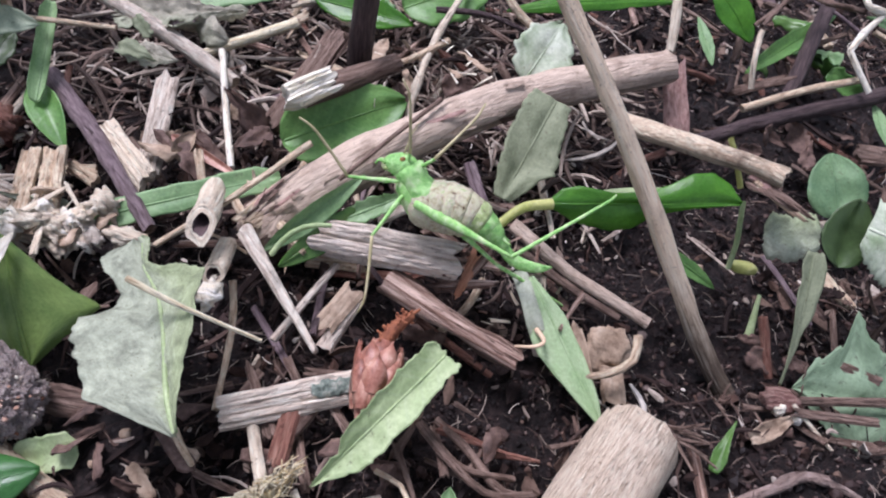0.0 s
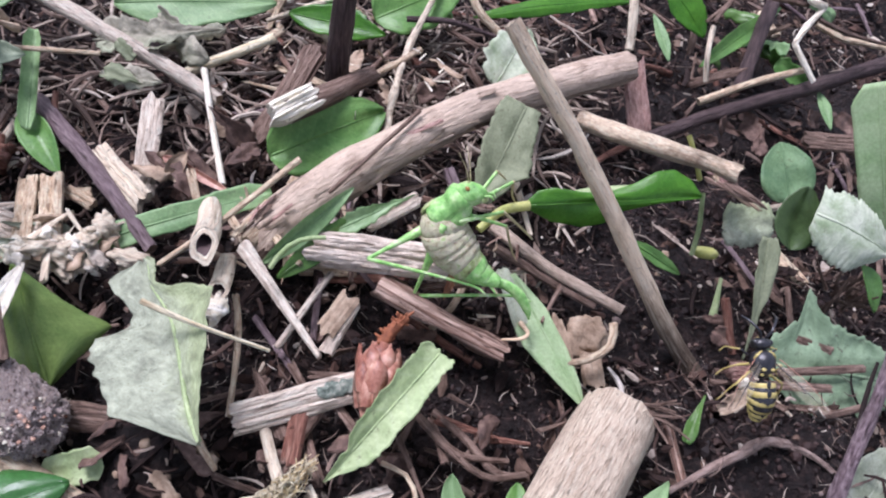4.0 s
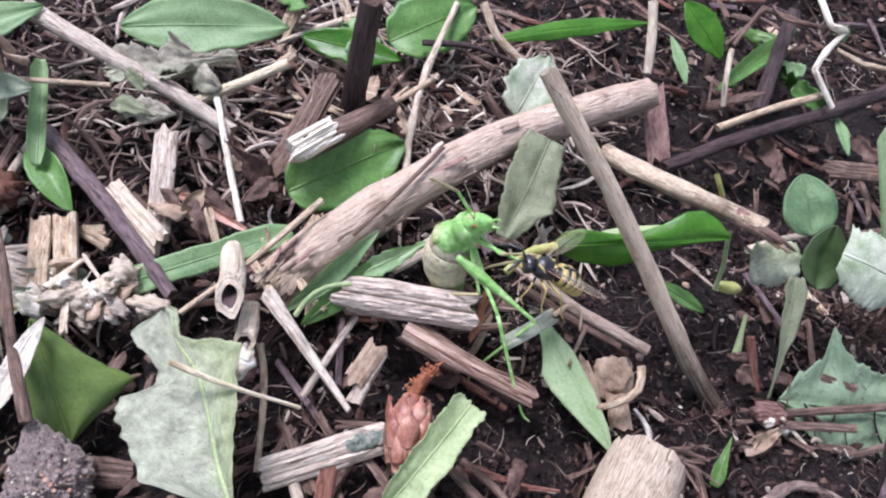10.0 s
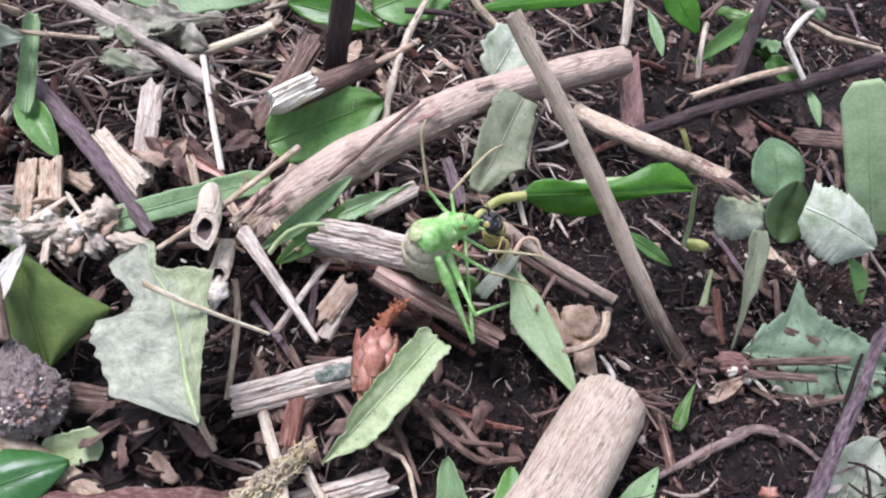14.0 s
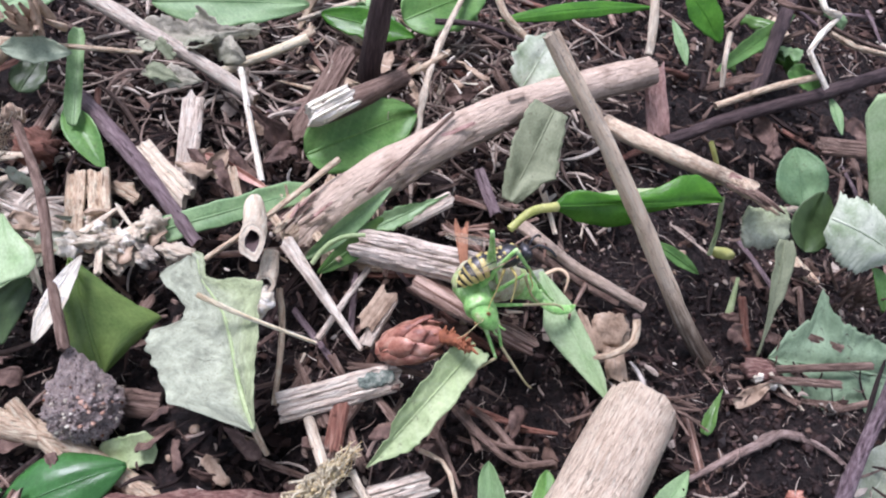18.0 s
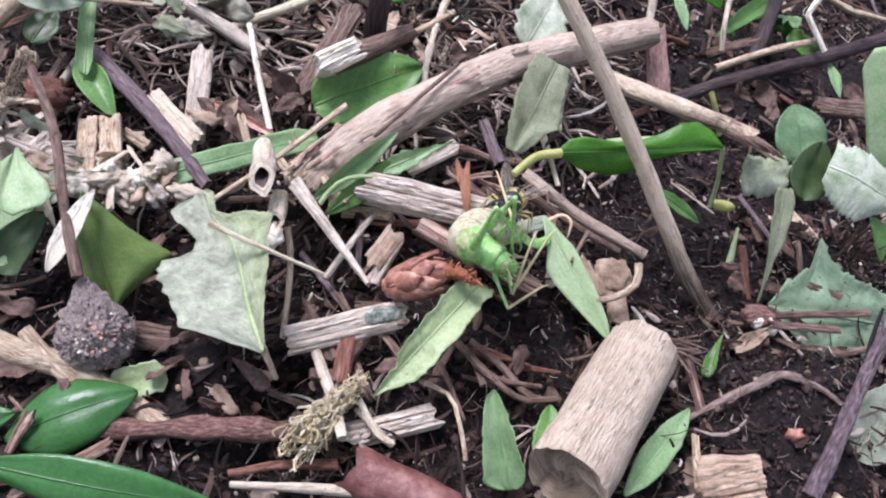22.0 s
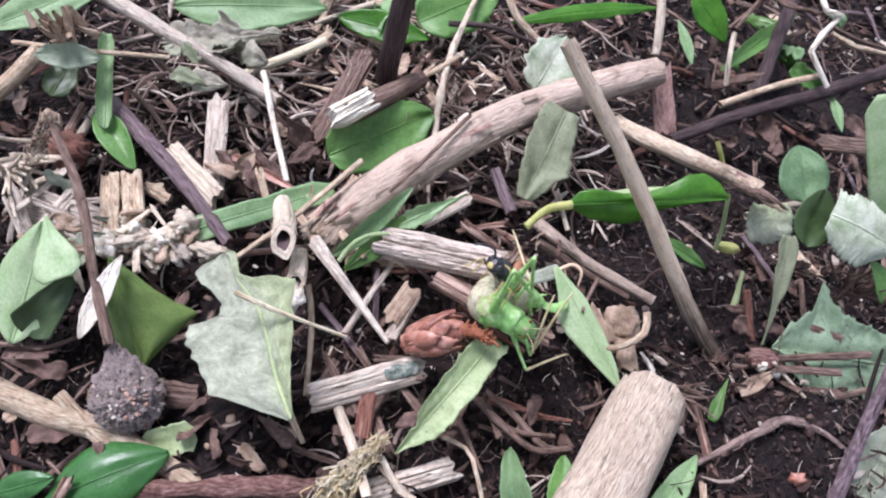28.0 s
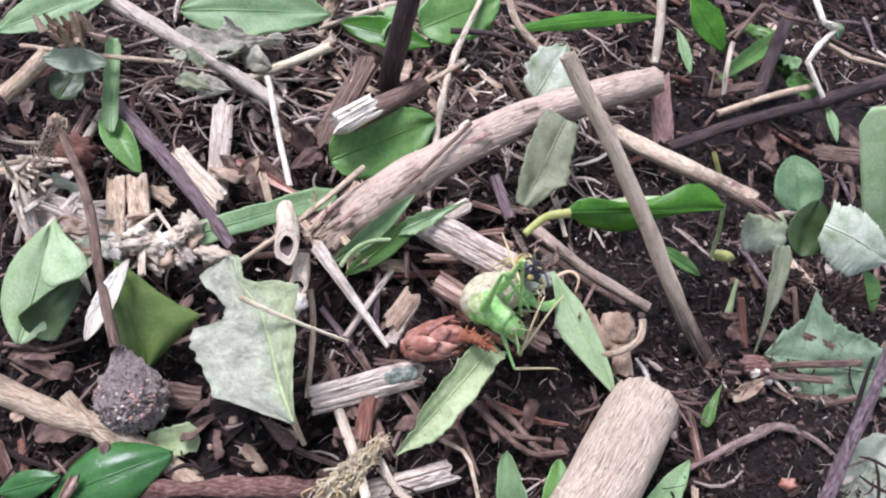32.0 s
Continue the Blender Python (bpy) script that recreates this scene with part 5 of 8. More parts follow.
leaf("green leaf lying aslant", (38.5, 55.8, 0), (55.7, 74.4, 5), 4.2, UP, GREEN, "lance", curl=0.5)
leaf("thin green leaf tip poking up", (32.1, 55.6, 0), (28.2, 65.7, 3), 2.7, UP, BLUEGREEN, "lance", curl=0.4)
leaf("large withered grey-green leaf torn to tatters", (-70.9, 27.7, 1.5), (-52.6, 35.2, 2.0), 9.5, (0.1, -0.4, 0.9), WEB, "torn", curl=0.4, bend=0.3, tear=1.0, jag=0.09, teeth=(9, 0.3), crumple=0.7, nu=60, nv=18, rib=False)
leaf("withered grey leaf scrap with a pointed end", (-67.4, 20.3, 1.0), (-57.4, 21.1, 1.0), 5.0, UP, WEB, "lance", curl=0.3, tear=0.5, jag=0.06, teeth=(7, 0.2), crumple=0.4, rib=False)
leaf("blue-grey leaf on a stub", (-86.8, 14.3, 6.0), (-77.0, 17.2, 5.0), 5.2, UP, TEAL, "lance", curl=0.3, jag=0.05, wave=0.08, rib=False)
leaf("bluish pale leaf behind the stalk's top", (-2.5, 33.1, 4), (1.6, 44, 9), 10.3, (0, -0.8, 0.5), SILVER, "ovate", curl=0.2, jag=0.06, tear=0.3)
leaf("dark green leaf under the stub", (-85.8, 12.8, -2), (-84.3, 19.8, 0), 5.9, UP, DARK_SHADELEAF, "ovate", curl=0.2)
leaf("thin green leaf by the husk", (32.6, -22.3, -6), (35.3, -15.2, -4), 2.7, (-0.5, -0.4, 0.7), DEEP, "torn", curl=0.9, twist=0.8, bend=0.4, rib=False)
leaf("dark leaf at the corner", (55, -30.7, -6), (63.1, -19, -3), 9.8, UP, GREYLEAF, "ovate", curl=0.3)
leaf("grey-green strap of leaf at the back", (61.7, 52.8, 2), (63.9, 44.6, 0), 2.6, UP, BLUEGREEN, "lance", curl=0.4)
twig("thin yellow-green stem with a cut top", [(31.6, 16.4, 8), (29.2, 16.9, 12), (27, 17.9, 15)], 0.42, 0.36, YELLOW, PALE, name="green_sprig", cat="sprig")
twig("green stem under a leaf", [(34.2, 9.2, -2), (33.3, 10.8, 3), (31.4, 12.4, 9)], 0.42, 0.36, PALE, name="green_sprig", cat="sprig")
lump("small yellow-green bud on the soil", (36.6, 10, -2), 1.3, YELLOW, (1.8, 0.8, 0.8), 0.15, name="leaf_bud", cat="bud")
twig("green shoot tip in soil", [(38.1, -0.7, -5), (38, 1.1, -3), (37.7, 3.7, 0)], 0.75, 0.28, PALE, name="green_shoot", cat="shoot")
gall = lump("grey crusted oak gall with rusty patches and pale down", (-54.3, -36.7, -3), 4.4, GALL, (1.08, 1.0, 0.95), 0.2, 5.0, name="gall", cat="gall", sub=6)
NECK = V(-0.33, 0.62, 0.71).normalized()
for v in gall.data.vertices:
    k = max(0.0, v.co.normalized().dot(NECK))
    v.co += NECK * (3.6 * MM * k**5) - (v.co - NECK * v.co.dot(NECK)) * (0.25 * k**3)
for k in range(150):
    rnd = random.Random(900 + k)
    d = V(rnd.gauss(0, 1), rnd.gauss(-0.4, 1), rnd.gauss(0.4, 1)).normalized()
    rusty = d.z > 0.5 and d.x > 0.1 and d.y < 0.2
    c = V(gall["at"]) + V(d.x * 1.08, d.y, d.z * 0.95) * 4.5
    lump("", c, rnd.uniform(0.15, 0.4) if rusty else rnd.uniform(0.12, 0.34), TANRUST if rusty else (GALL, CRUST, GALL, WHITEW)[k % 4], (1, 1, 0.6), 0.7, 1.8, name="crust", sub=1, parent=gall)
for k in range(130):
    rnd = random.Random(1900 + k)
    d = V(rnd.gauss(0, 1), rnd.gauss(-0.3, 1), rnd.gauss(0.2, 0.8)).normalized()
    p = V(gall["at"]) + d * 4.4
    e = p + d * rnd.uniform(0.2, 0.8) + V(rnd.gauss(0, 0.5), rnd.gauss(0, 0.5), rnd.gauss(0, 0.4))
    v2, f2, u2, *_ = tube([p[:], e[:]], 0.05, 0.025, 4, 2, 0.1)
    put("down", v2, f2, STRAW, u2, gall["at"], parent=gall)

# ---- odd growths and clumps ----
def tuft(label, c, d, n, length, r, mat, spread, seed, name="fibre_tuft", cat="fibre tuft", loose=0.6):
    """A bundle of dry fibres that splay from one root."""
    rnd = random.Random(seed)
    ob = new(name)
    ob.empty_display_size = 0.002
    ob.location = V(c) * MM
    ob["at"] = tuple(c)
    tagged(ob, label, cat)
    d = V(d).normalized()
    for _ in range(n):
        e = (d + V(rnd.gauss(0, spread), rnd.gauss(0, spread), rnd.gauss(0, spread))).normalized()
        a = V(c) + V(rnd.gauss(0, loose), rnd.gauss(0, loose), rnd.gauss(0, loose * 0.6))
        ln = length * rnd.uniform(0.5, 1.1)
        side = V(rnd.gauss(0, 0.2), rnd.gauss(0, 0.2), rnd.gauss(0, 0.2)) * ln
        v2, f2, u2, *_ = tube([a[:], (a + e * ln * 0.5 + side * 0.6)[:], (a + e * ln + side)[:]], r, r * 0.4, 5, 6, 0.1, seed=rnd.random() * 9)
        put("fibre", v2, f2, mat, u2, c, parent=ob)
    return ob


def wisp(label, a, b, n, spread, r, mats, seed, name="grass_wisp", cat="grass wisp"):
    """A twisted wisp of dry fibres between two places, each wandering its own way."""
    rnd = random.Random(seed)
    a, b = V(a), V(b)
    ob = new(name)
    ob.empty_display_size = 0.002
    ob.location = a * MM
    ob["at"] = tuple(a)
    tagged(ob, label, cat)
    for k in range(n):
        f0 = rnd.uniform(-0.15, 0.7)
        f1 = min(1.2, f0 + rnd.uniform(0.25, 0.7))
        ph, turns = rnd.uniform(0, 6.28), rnd.uniform(-1.5, 2.5)
        rad = spread * rnd.uniform(0.15, 1.0)
        pts = []
        for i in range(7):
            f = f0 + (f1 - f0) * i / 6
            w = rad * (1.15 - 0.75 * max(0, min(1, f)))
            pts.append((a.lerp(b, f) + V(w * math.cos(ph + turns * f), 0.6 * w * math.sin(ph + turns * f), w * math.sin(ph + turns * f)) + V(rnd.gauss(0, 0.5), rnd.gauss(0, 0.45), rnd.gauss(0, 0.5)))[:])
        v2, f2, u2, *_ = tube(pts, r * rnd.uniform(0.6, 1.6), r * 0.5, 5, 14, 0.1, seed=rnd.random() * 9)
        put("fibre", v2, f2, mats[k % len(mats)], u2, a, parent=ob)
    return ob


wisp("frayed yellowish wisp of twisted dry grass", (-24.8, -46.4, -1.5), (-19.5, -37.9, 0.0), 210, 2.2, 0.12, (STALK, YELLOWED, STALK), 4)
lump("tan knob of a withered stalk", (-78.4, 1.3, 6.2), 1.5, TANSCALE, (1.0, 0.8, 1.2), 0.4, 2.0, name="stalk_knob", cat="stalk knob")
wisp("hairy withered head of a stalk", (-78.0, 0.4, 6.5), (-80.6, -5.5, 1.5), 46, 2.0, 0.07, (TAN, STRAW, BROWNW), 6)
tuft("rusty fibrous clump of rotten wood", (59.5, 6.5, -3), (0.05, -0.2, 0.8), 30, 5.5, 0.4, BROWNW, 0.25, 8, loose=1.8)
tuft("brown withered bud cluster on a stub", (-83.2, 18.8, 8), (-0.2, -0.3, 0.7), 22, 4.6, 0.8, TANSCALE, 0.4, 9, loose=1.5)
leaf("blue-green mould on a chip's end", (-20, -27.1, -1), (-15.3, -25.1, -0.6), 2.2, (0, -0.5, 0.85), MOSS, "strip", curl=-0.35, bend=0.05, jag=0.12, tear=0.5, wave=0.03, rib=False, thick=0.3, name="mould_patch", cat="mould")
tuft("frayed hairy straw in the corner", (-84.9, -3.8, -2), (0.6, -0.5, 0.3), 18, 10, 0.5, STRAW, 0.35, 13)
tuft("small knot of pale roots at the stalk's foot", (34.5, -11, -7), (0.2, -0.7, 0.5), 9, 3, 0.2, BROWNW, 0.8, 14)
tuft("frayed bark at the log's foot", (25.5, -19.2, -4), (0.7, -0.2, 0.3), 12, 6, 0.35, BROWNW, 0.45, 15)
lump("rust-red rotten wood lump", (-79.6, 3.7, -4), 3.4, REDW, (1, 0.8, 1), 0.7, 3.5, name="rotten_wood", cat="rotten wood")
def crumbly(clod):
    """Loose crumbs and pale bits that stick to a clod's upper side."""
    rnd = random.Random(len(clod.name) + int(abs(clod.location.x) * 1e5))
    pts = [v.co / MM for v in clod.data.vertices if v.normal.z > 0.1]
    for k in range(26):
        p = V(clod["at"]) + rnd.choice(pts)
        lump("", p, rnd.uniform(0.3, 0.8), (SOIL, DEADLEAF, SOIL, TANSCALE)[k % 4], (1, 1, 0.7), 0.5, 1.6, name="crumb", sub=2, parent=clod)
    return clod


crumbly(lump("dark reddish clod of soil", (33.9, 11.1, -13), 5.5, SOIL, (1.3, 1, 0.7), 0.5, 1.8, name="soil_clod", cat="soil clod", sub=4))
crumbly(lump("dark reddish clod of soil", (28.1, -3.8, -13), 5.0, SOIL, (1.5, 1, 0.6), 0.5, 1.8, name="soil_clod", cat="soil clod", sub=4))
crumbly(lump("dark crumbly clod of soil", (-43.1, -18, -9), 5.5, SOIL, (1.2, 1, 0.8), 0.6, 2.2, name="soil_clod", cat="soil clod", sub=4))
crumbly(lump("dark crumbly clod of soil", (-40.6, -39.2, -11), 7.0, SOIL, (1.3, 1, 0.7), 0.6, 2.2, name="soil_clod", cat="soil clod", sub=4))
lump("pinkish crumb on a soil mound", (45.1, -29.9, -5), 1.3, BRACT, (1, 0.8, 1.3), 0.5, 2.0, name="crumb", cat="crumb")
leaf("brown curled bract like a small shell", (-50.2, 3.6, -2), (-48.7, 7.2, 1), 3.8, UP, TANSCALE, "ovate", curl=1.2, bend=0.8, rib=False, name="bract", cat="bract")
leaf("reddish pointed husk in the litter", (-52.3, 6.4, 0), (-40.3, 2.5, -1), 2.5, (0.2, -0.6, 0.7), BRACT, "blade", curl=0.9, bend=-0.4, rib=False, name="husk", cat="husk")


# where single pieces lie open to view and nothing loose covers them
CLEAR = [(-54, -38, 10), (-40, -27, 13), (-42, -42, 15), (15, -34, 14), (-60, -25, 9), (44, -26, 9), (4, -12, 9), (18, 5, 8)]


def litter_bits():
    """Single splinters, stems and needles that lie loose everywhere: a few kinds, each laid down many times."""
    rnd = random.Random(42)
    kinds = []
    for k in range(9):
        mat = (BROWNW, TAN, SPLINT, PURPLE, CHIPW, DARKW, PURPLE, SPLINT, REDW)[k]
        ln, w = rnd.uniform(7, 14), rnd.uniform(1.0, 2.6)
        kinds.append(chip("loose weathered splinter of wood in the litter", (-ln / 2, 0, 0), (ln / 2, 0, 0), w, w * 0.5, mat, up=(0, 0, 1), name="splinter", cat="splinter", group="loose splinters", origin=(0, 0, 0), nx=5, bend=rnd.uniform(-0.02, 0.04)))
    for k in range(7):
        mat = (TAN, STRAW, BROWNW, DARKW, PURPLE, BROWNW, REDW)[k]
        ln = rnd.uniform(11, 22)
        kinds.append(twig("loose dead stem in the litter", [(-ln / 2, 0, 0), (0, rnd.uniform(-1, 1), 0.4), (ln / 2, 0, 0)], rnd.uniform(0.4, 0.85), rnd.uniform(0.3, 0.6), mat, name="dead_stem", cat="dead stem", group="loose dead stems", sides=7))
    for ob in kinds:
        ob.location = (0, 0, 0)
    used = set()
    made = 0
    while made < 200:
        x, y = rnd.uniform(-118, 95), rnd.uniform(-56, 118)
        if bare(x, y) > rnd.random() * 0.8 or any((x - cx) ** 2 + (y - cy) ** 2 < r * r for cx, cy, r in CLEAR):
            continue
        i = rnd.randrange(len(kinds))
        h = ground_height(x, y) + rnd.uniform(1.0, 4.2)
        m = pose(x * MM, y * MM, h * MM, rnd.gauss(0, 12), rnd.gauss(0, 9), rnd.uniform(0, 360))
        if i in used:
            copy_thing(kinds[i], m)
        else:
            used.add(i)
            kinds[i].matrix_basis = m
        made += 1


litter_bits()


def shards(label, c, n, spread, size, mat, seed, lift=3.0, name="wood_shard", cat="wood shard", lean=25, stout=1.0):
    """A heap of torn shards, each lying its own way."""
    rnd = random.Random(seed)
    for _ in range(n):
        p = V(c) + V(rnd.gauss(0, spread), rnd.gauss(0, spread * 0.8), rnd.uniform(-lift, lift) * 0.5)
        ln = rnd.uniform(*size)
        d = V(1, 0, 0)
        d.rotate(Euler((0, radians(rnd.gauss(0, lean)), rnd.uniform(0, 6.28))))
        up = V(rnd.gauss(0, 0.4), rnd.gauss(-0.3, 0.4), 1)
        w = ln * min(0.8, rnd.uniform(0.06, 0.26) * stout)
        chip(label, (p - d * ln / 2)[:], (p + d * ln / 2)[:], w, w * 0.35, mat, up=up, name=name, cat=cat, group=label, jag=0.42, taper=rnd.uniform(0.25, 1.0), nx=6, bend=rnd.uniform(-0.04, 0.06))


for k in range(26):
    rnd = random.Random(300 + k)
    lump("crumbling whitish piece of rotten wood", (-57.6 + rnd.gauss(0, 2.9), -13.4 + rnd.gauss(0, 1.9), 0.3 + rnd.uniform(-1.4, 1.6)), rnd.uniform(0.8, 1.9), (STRAW, WHITEW, CHIPW, STRAW)[k % 4], (1.5, 0.75, 0.6), 0.75, 1.7, name="rotten_wood", cat="rotten wood", sub=3, turn=Euler((rnd.gauss(0, 0.4), rnd.gauss(0, 0.4), rnd.uniform(0, 6.28))).to_matrix())
shards("torn pale shard of rotten wood", (-58.4, -12.7, 0), 9, 3.4, (4, 9), STRAW, 1, stout=1.2, lean=12)
shards("torn pale shard of rotten wood", (-75.7, -10.7, -2), 12, 6.0, (4, 13), CHIPW, 2)
shards("torn pale shard of rotten wood", (-83.5, -3.8, -3), 9, 4.5, (4, 12), STRAW, 3)
shards("split straw sliver beside a hollow straw", (-35.8, -2.7, 0), 12, 5.0, (5, 15), TAN, 4)
shards("weathered brown sliver under the thick branch", (-5.9, 0.6, 0), 16, 6.0, (3, 9), SPLINT, 5)
shards("weathered brown sliver behind the thick branch", (-16.6, 37.8, -3), 16, 9.0, (3, 8), BROWNW, 6)
shards("weathered brown sliver at the back", (-48.1, 23.1, -4), 14, 11.0, (3, 9), SPLINT, 7)
shards("weathered brown sliver at the back", (-35.1, 38.7, -3), 14, 9.0, (4, 13), TAN, 8)
shards("torn sliver by a pale leaf", (-51, -22.4, -4), 8, 6.0, (4, 11), BROWNW, 9)
shards("dark sliver in damp shade", (-22.8, -29.3, -5), 14, 6.0, (4, 12), BROWNW, 10)
shards("dark sliver in damp shade", (-0, -29.9, -6), 9, 6.0, (4, 9), BROWNW, 11)
shards("dry brown scrap on the soil's edge", (46.7, -14.6, -5), 9, 5.5, (2, 6), BROWNW, 12, 1.5)
shards("dry brown scrap on bare soil", (35.8, 37.9, -4), 10, 8.0, (2, 6), BROWNW, 13)
shards("dry brown scrap on bare soil", (57.6, 29.9, -2), 12, 7.0, (3, 10), BROWNW, 14)
shards("dry brown scrap at the back", (43.1, 64.9, -1), 16, 10.0, (4, 11), BROWNW, 15)
shards("pale fleck of rotten wood", (6.9, -1.4, -3), 14, 7.0, (1.5, 4.5), STRAW, 16, 2.0)
shards("pale fleck of rotten wood", (-40.5, -23.5, -5), 12, 7.0, (0.8, 2.6), STRAW, 17, 2.0)
shards("pale fleck of rotten wood", (45.6, -21.6, -5), 12, 8.0, (0.4, 1.2), STRAW, 18, 1.0)
shards("pale fleck of rotten wood", (-17.9, 32.1, 2), 18, 9.0, (1.2, 3.5), WHITEW, 19, 2.0)
shards("dry brown scrap in the corner", (-64.9, -32.8, -6), 10, 8.0, (2, 6), BROWNW, 20)
shards("dry brown scrap in the corner", (-64.5, -44.4, -6), 14, 8.0, (3, 8), SPLINT, 22)


twig("thin red-brown root arching over dark soil", [(-6.3, -26.9, -3), (-2.3, -30.2, -3), (3.7, -33.1, -4), (9.3, -31.4, -5)], 0.6, 0.45, BROWNW, name="root", cat="root", flat=0.6)
twig("thin dark root beside an arching one", [(-5.5, -26.9, -4), (-0, -30.7, -4), (6.7, -30.1, -5)], 0.5, 0.4, BROWNW, name="root", cat="root")
twig("bent pale straw lying on a chip", [(-18.3, -39, -2), (-15.1, -42.9, -2), (-12.9, -43.6, -2)], 0.5, 0.4, STRAW, name="straw", cat="straw")
twig("curled dry tendril at the front", [(-10, -34, -3), (-6.2, -35.4, -3), (-4.1, -40.1, -3), (-3, -43.3, -4)], 0.35, 0.3, TAN, name="tendril", cat="tendril")


def scraps(label, c, n, spread, size, mats, seed):
    """Torn scraps of dead leaf, crumpled and lying at all angles."""
    rnd = random.Random(seed)
    for k in range(n):
        p = V(c) + V(rnd.gauss(0, spread), rnd.gauss(0, spread * 0.7), rnd.uniform(-1, 2))
        ln = rnd.uniform(*size)
        a = rnd.uniform(0, 6.28)
        d = V(math.cos(a), math.sin(a), rnd.gauss(0, 0.35)) * ln / 2
        leaf(label, p - d, p + d, ln * rnd.uniform(0.35, 0.8), (rnd.gauss(0, 0.5), rnd.gauss(-0.4, 0.5), 0.8), mats[k % len(mats)], ("strip", "torn", "ovate", "blade")[k % 4], curl=rnd.uniform(-1.0, 1.2), bend=rnd.uniform(-0.8, 0.9),
             wave=0.16, jag=0.09, tear=0.6, rib=False, nu=14, nv=8, name="leaf_scrap", cat="leaf scrap", group=label)


scraps("crumpled grey-green scrap of dead leaf", (-60.7, 24.2, -0), 6, 8.0, (4, 9), (WEB, OLIVE, WEB), 51)
scraps("crumpled brown scrap of dead leaf", (-48.8, 7.2, -2), 12, 8.0, (3, 8), (DEADLEAF, TANSCALE, DEADLEAF), 52)
scraps("crumpled brown scrap of dead leaf", (-12.1, 35.4, -1), 14, 11.0, (3, 9), (DEADLEAF, TANSCALE, DEADLEAF), 53)
scraps("crumpled green scrap of leaf", (52.7, 61.1, 0), 9, 11.0, (4, 11), (GREEN, BLUEGREEN, DEEP), 54)
scraps("crumpled brown scrap of dead leaf", (53.7, 42.7, -2), 10, 8.0, (3, 8), (DEADLEAF,), 55)
scraps("crumpled pale scrap of rotten leaf", (-66.9, -12.5, -1), 14, 8.0, (3, 8), (TANSCALE, GREYLEAF, TANSCALE), 56)
scraps("crumpled green scrap of leaf", (-31.6, 54.2, -0), 5, 12.0, (5, 10), (GREEN, BLUEGREEN), 57)
scraps("crumpled brown scrap of dead leaf", (-35, -40.4, -6), 9, 5.0, (3, 7), (DEADLEAF, TANSCALE, DEADLEAF), 61)
scraps("crumpled brown scrap of dead leaf", (-17, -33.4, -5), 10, 9.0, (3, 7), (DEADLEAF,), 58)
scraps("crumpled brown scrap of dead leaf", (46.1, -5.2, -5), 8, 7.0, (3, 7), (DEADLEAF,), 59)
scraps("crumpled brown scrap of dead leaf", (-66.4, -39.5, -5), 10, 9.0, (3, 8), (DEADLEAF, TANSCALE, DEADLEAF), 60)


# ---- the animals ----
CRICKET_GREEN = mottled("cricket_green", [(0.30, (0.08, 0.22, 0.045)), (0.38, (0.18, 0.42, 0.10)), (0.50, (0.29, 0.57, 0.17)), (0.6, (0.44, 0.67, 0.28)), (0.7, (0.66, 0.76, 0.44))], 700.0, 0.34, 0.7, 0.0004, spec=0.5)
CRICKET_LIMB = mottled("cricket_limb_green", [(0.3, (0.12, 0.32, 0.06)), (0.5, (0.30, 0.56, 0.17)), (0.66, (0.58, 0.70, 0.40))], 700.0, 0.45, 0.3, 0.0002, spec=0.4)
CRICKET_CREAM = mottled("cricket_cream_belly", [(0.31, (0.10, 0.05, 0.03)), (0.36, (0.34, 0.29, 0.17)), (0.45, (0.50, 0.46, 0.30)), (0.56, (0.62, 0.60, 0.42)), (0.66, (0.40, 0.52, 0.22))], 950.0, 0.5, 0.8, 0.0006, spec=0.35)
CRICKET_PALE = mottled("cricket_pale_green", [(0.31, (0.16, 0.12, 0.06)), (0.37, (0.28, 0.34, 0.13)), (0.5, (0.42, 0.52, 0.22)), (0.64, (0.62, 0.63, 0.41))], 950.0, 0.5, 0.8, 0.0006, spec=0.35)
CRICKET_EYE = mottled("cricket_eye", [(0.3, (0.12, 0.05, 0.02)), (0.6, (0.42, 0.22, 0.06)), (0.8, (0.55, 0.42, 0.16))], 900.0, 0.3, 0.1)
CRICKET_FOOT = mottled("cricket_tan_limb", [(0.3, (0.35, 0.3, 0.14)), (0.55, (0.52, 0.46, 0.26)), (0.75, (0.66, 0.6, 0.42))], 500.0, 0.5, 0.15)
for green in (CRICKET_GREEN, CRICKET_LIMB, CRICKET_CREAM, CRICKET_PALE):
    skin = green.node_tree.nodes["Principled BSDF"]
    skin.inputs["Subsurface Weight"].default_value = 0.2
    skin.inputs["Subsurface Radius"].default_value = (0.6, 1.0, 0.4)
    skin.inputs["Subsurface Scale"].default_value = 0.001
WASP_BLACK = mottled("wasp_black", [(0.3, (0.008, 0.008, 0.010)), (0.7, (0.03, 0.03, 0.036))], 900.0, 0.3, 0.3, 0.0002, spec=0.6)
WASP_YELLOW = mottled("wasp_yellow", [(0.3, (0.36, 0.28, 0.08)), (0.6, (0.54, 0.45, 0.16)), (0.8, (0.66, 0.59, 0.32))], 700.0, 0.35, 0.15, 0.0002, spec=0.5)


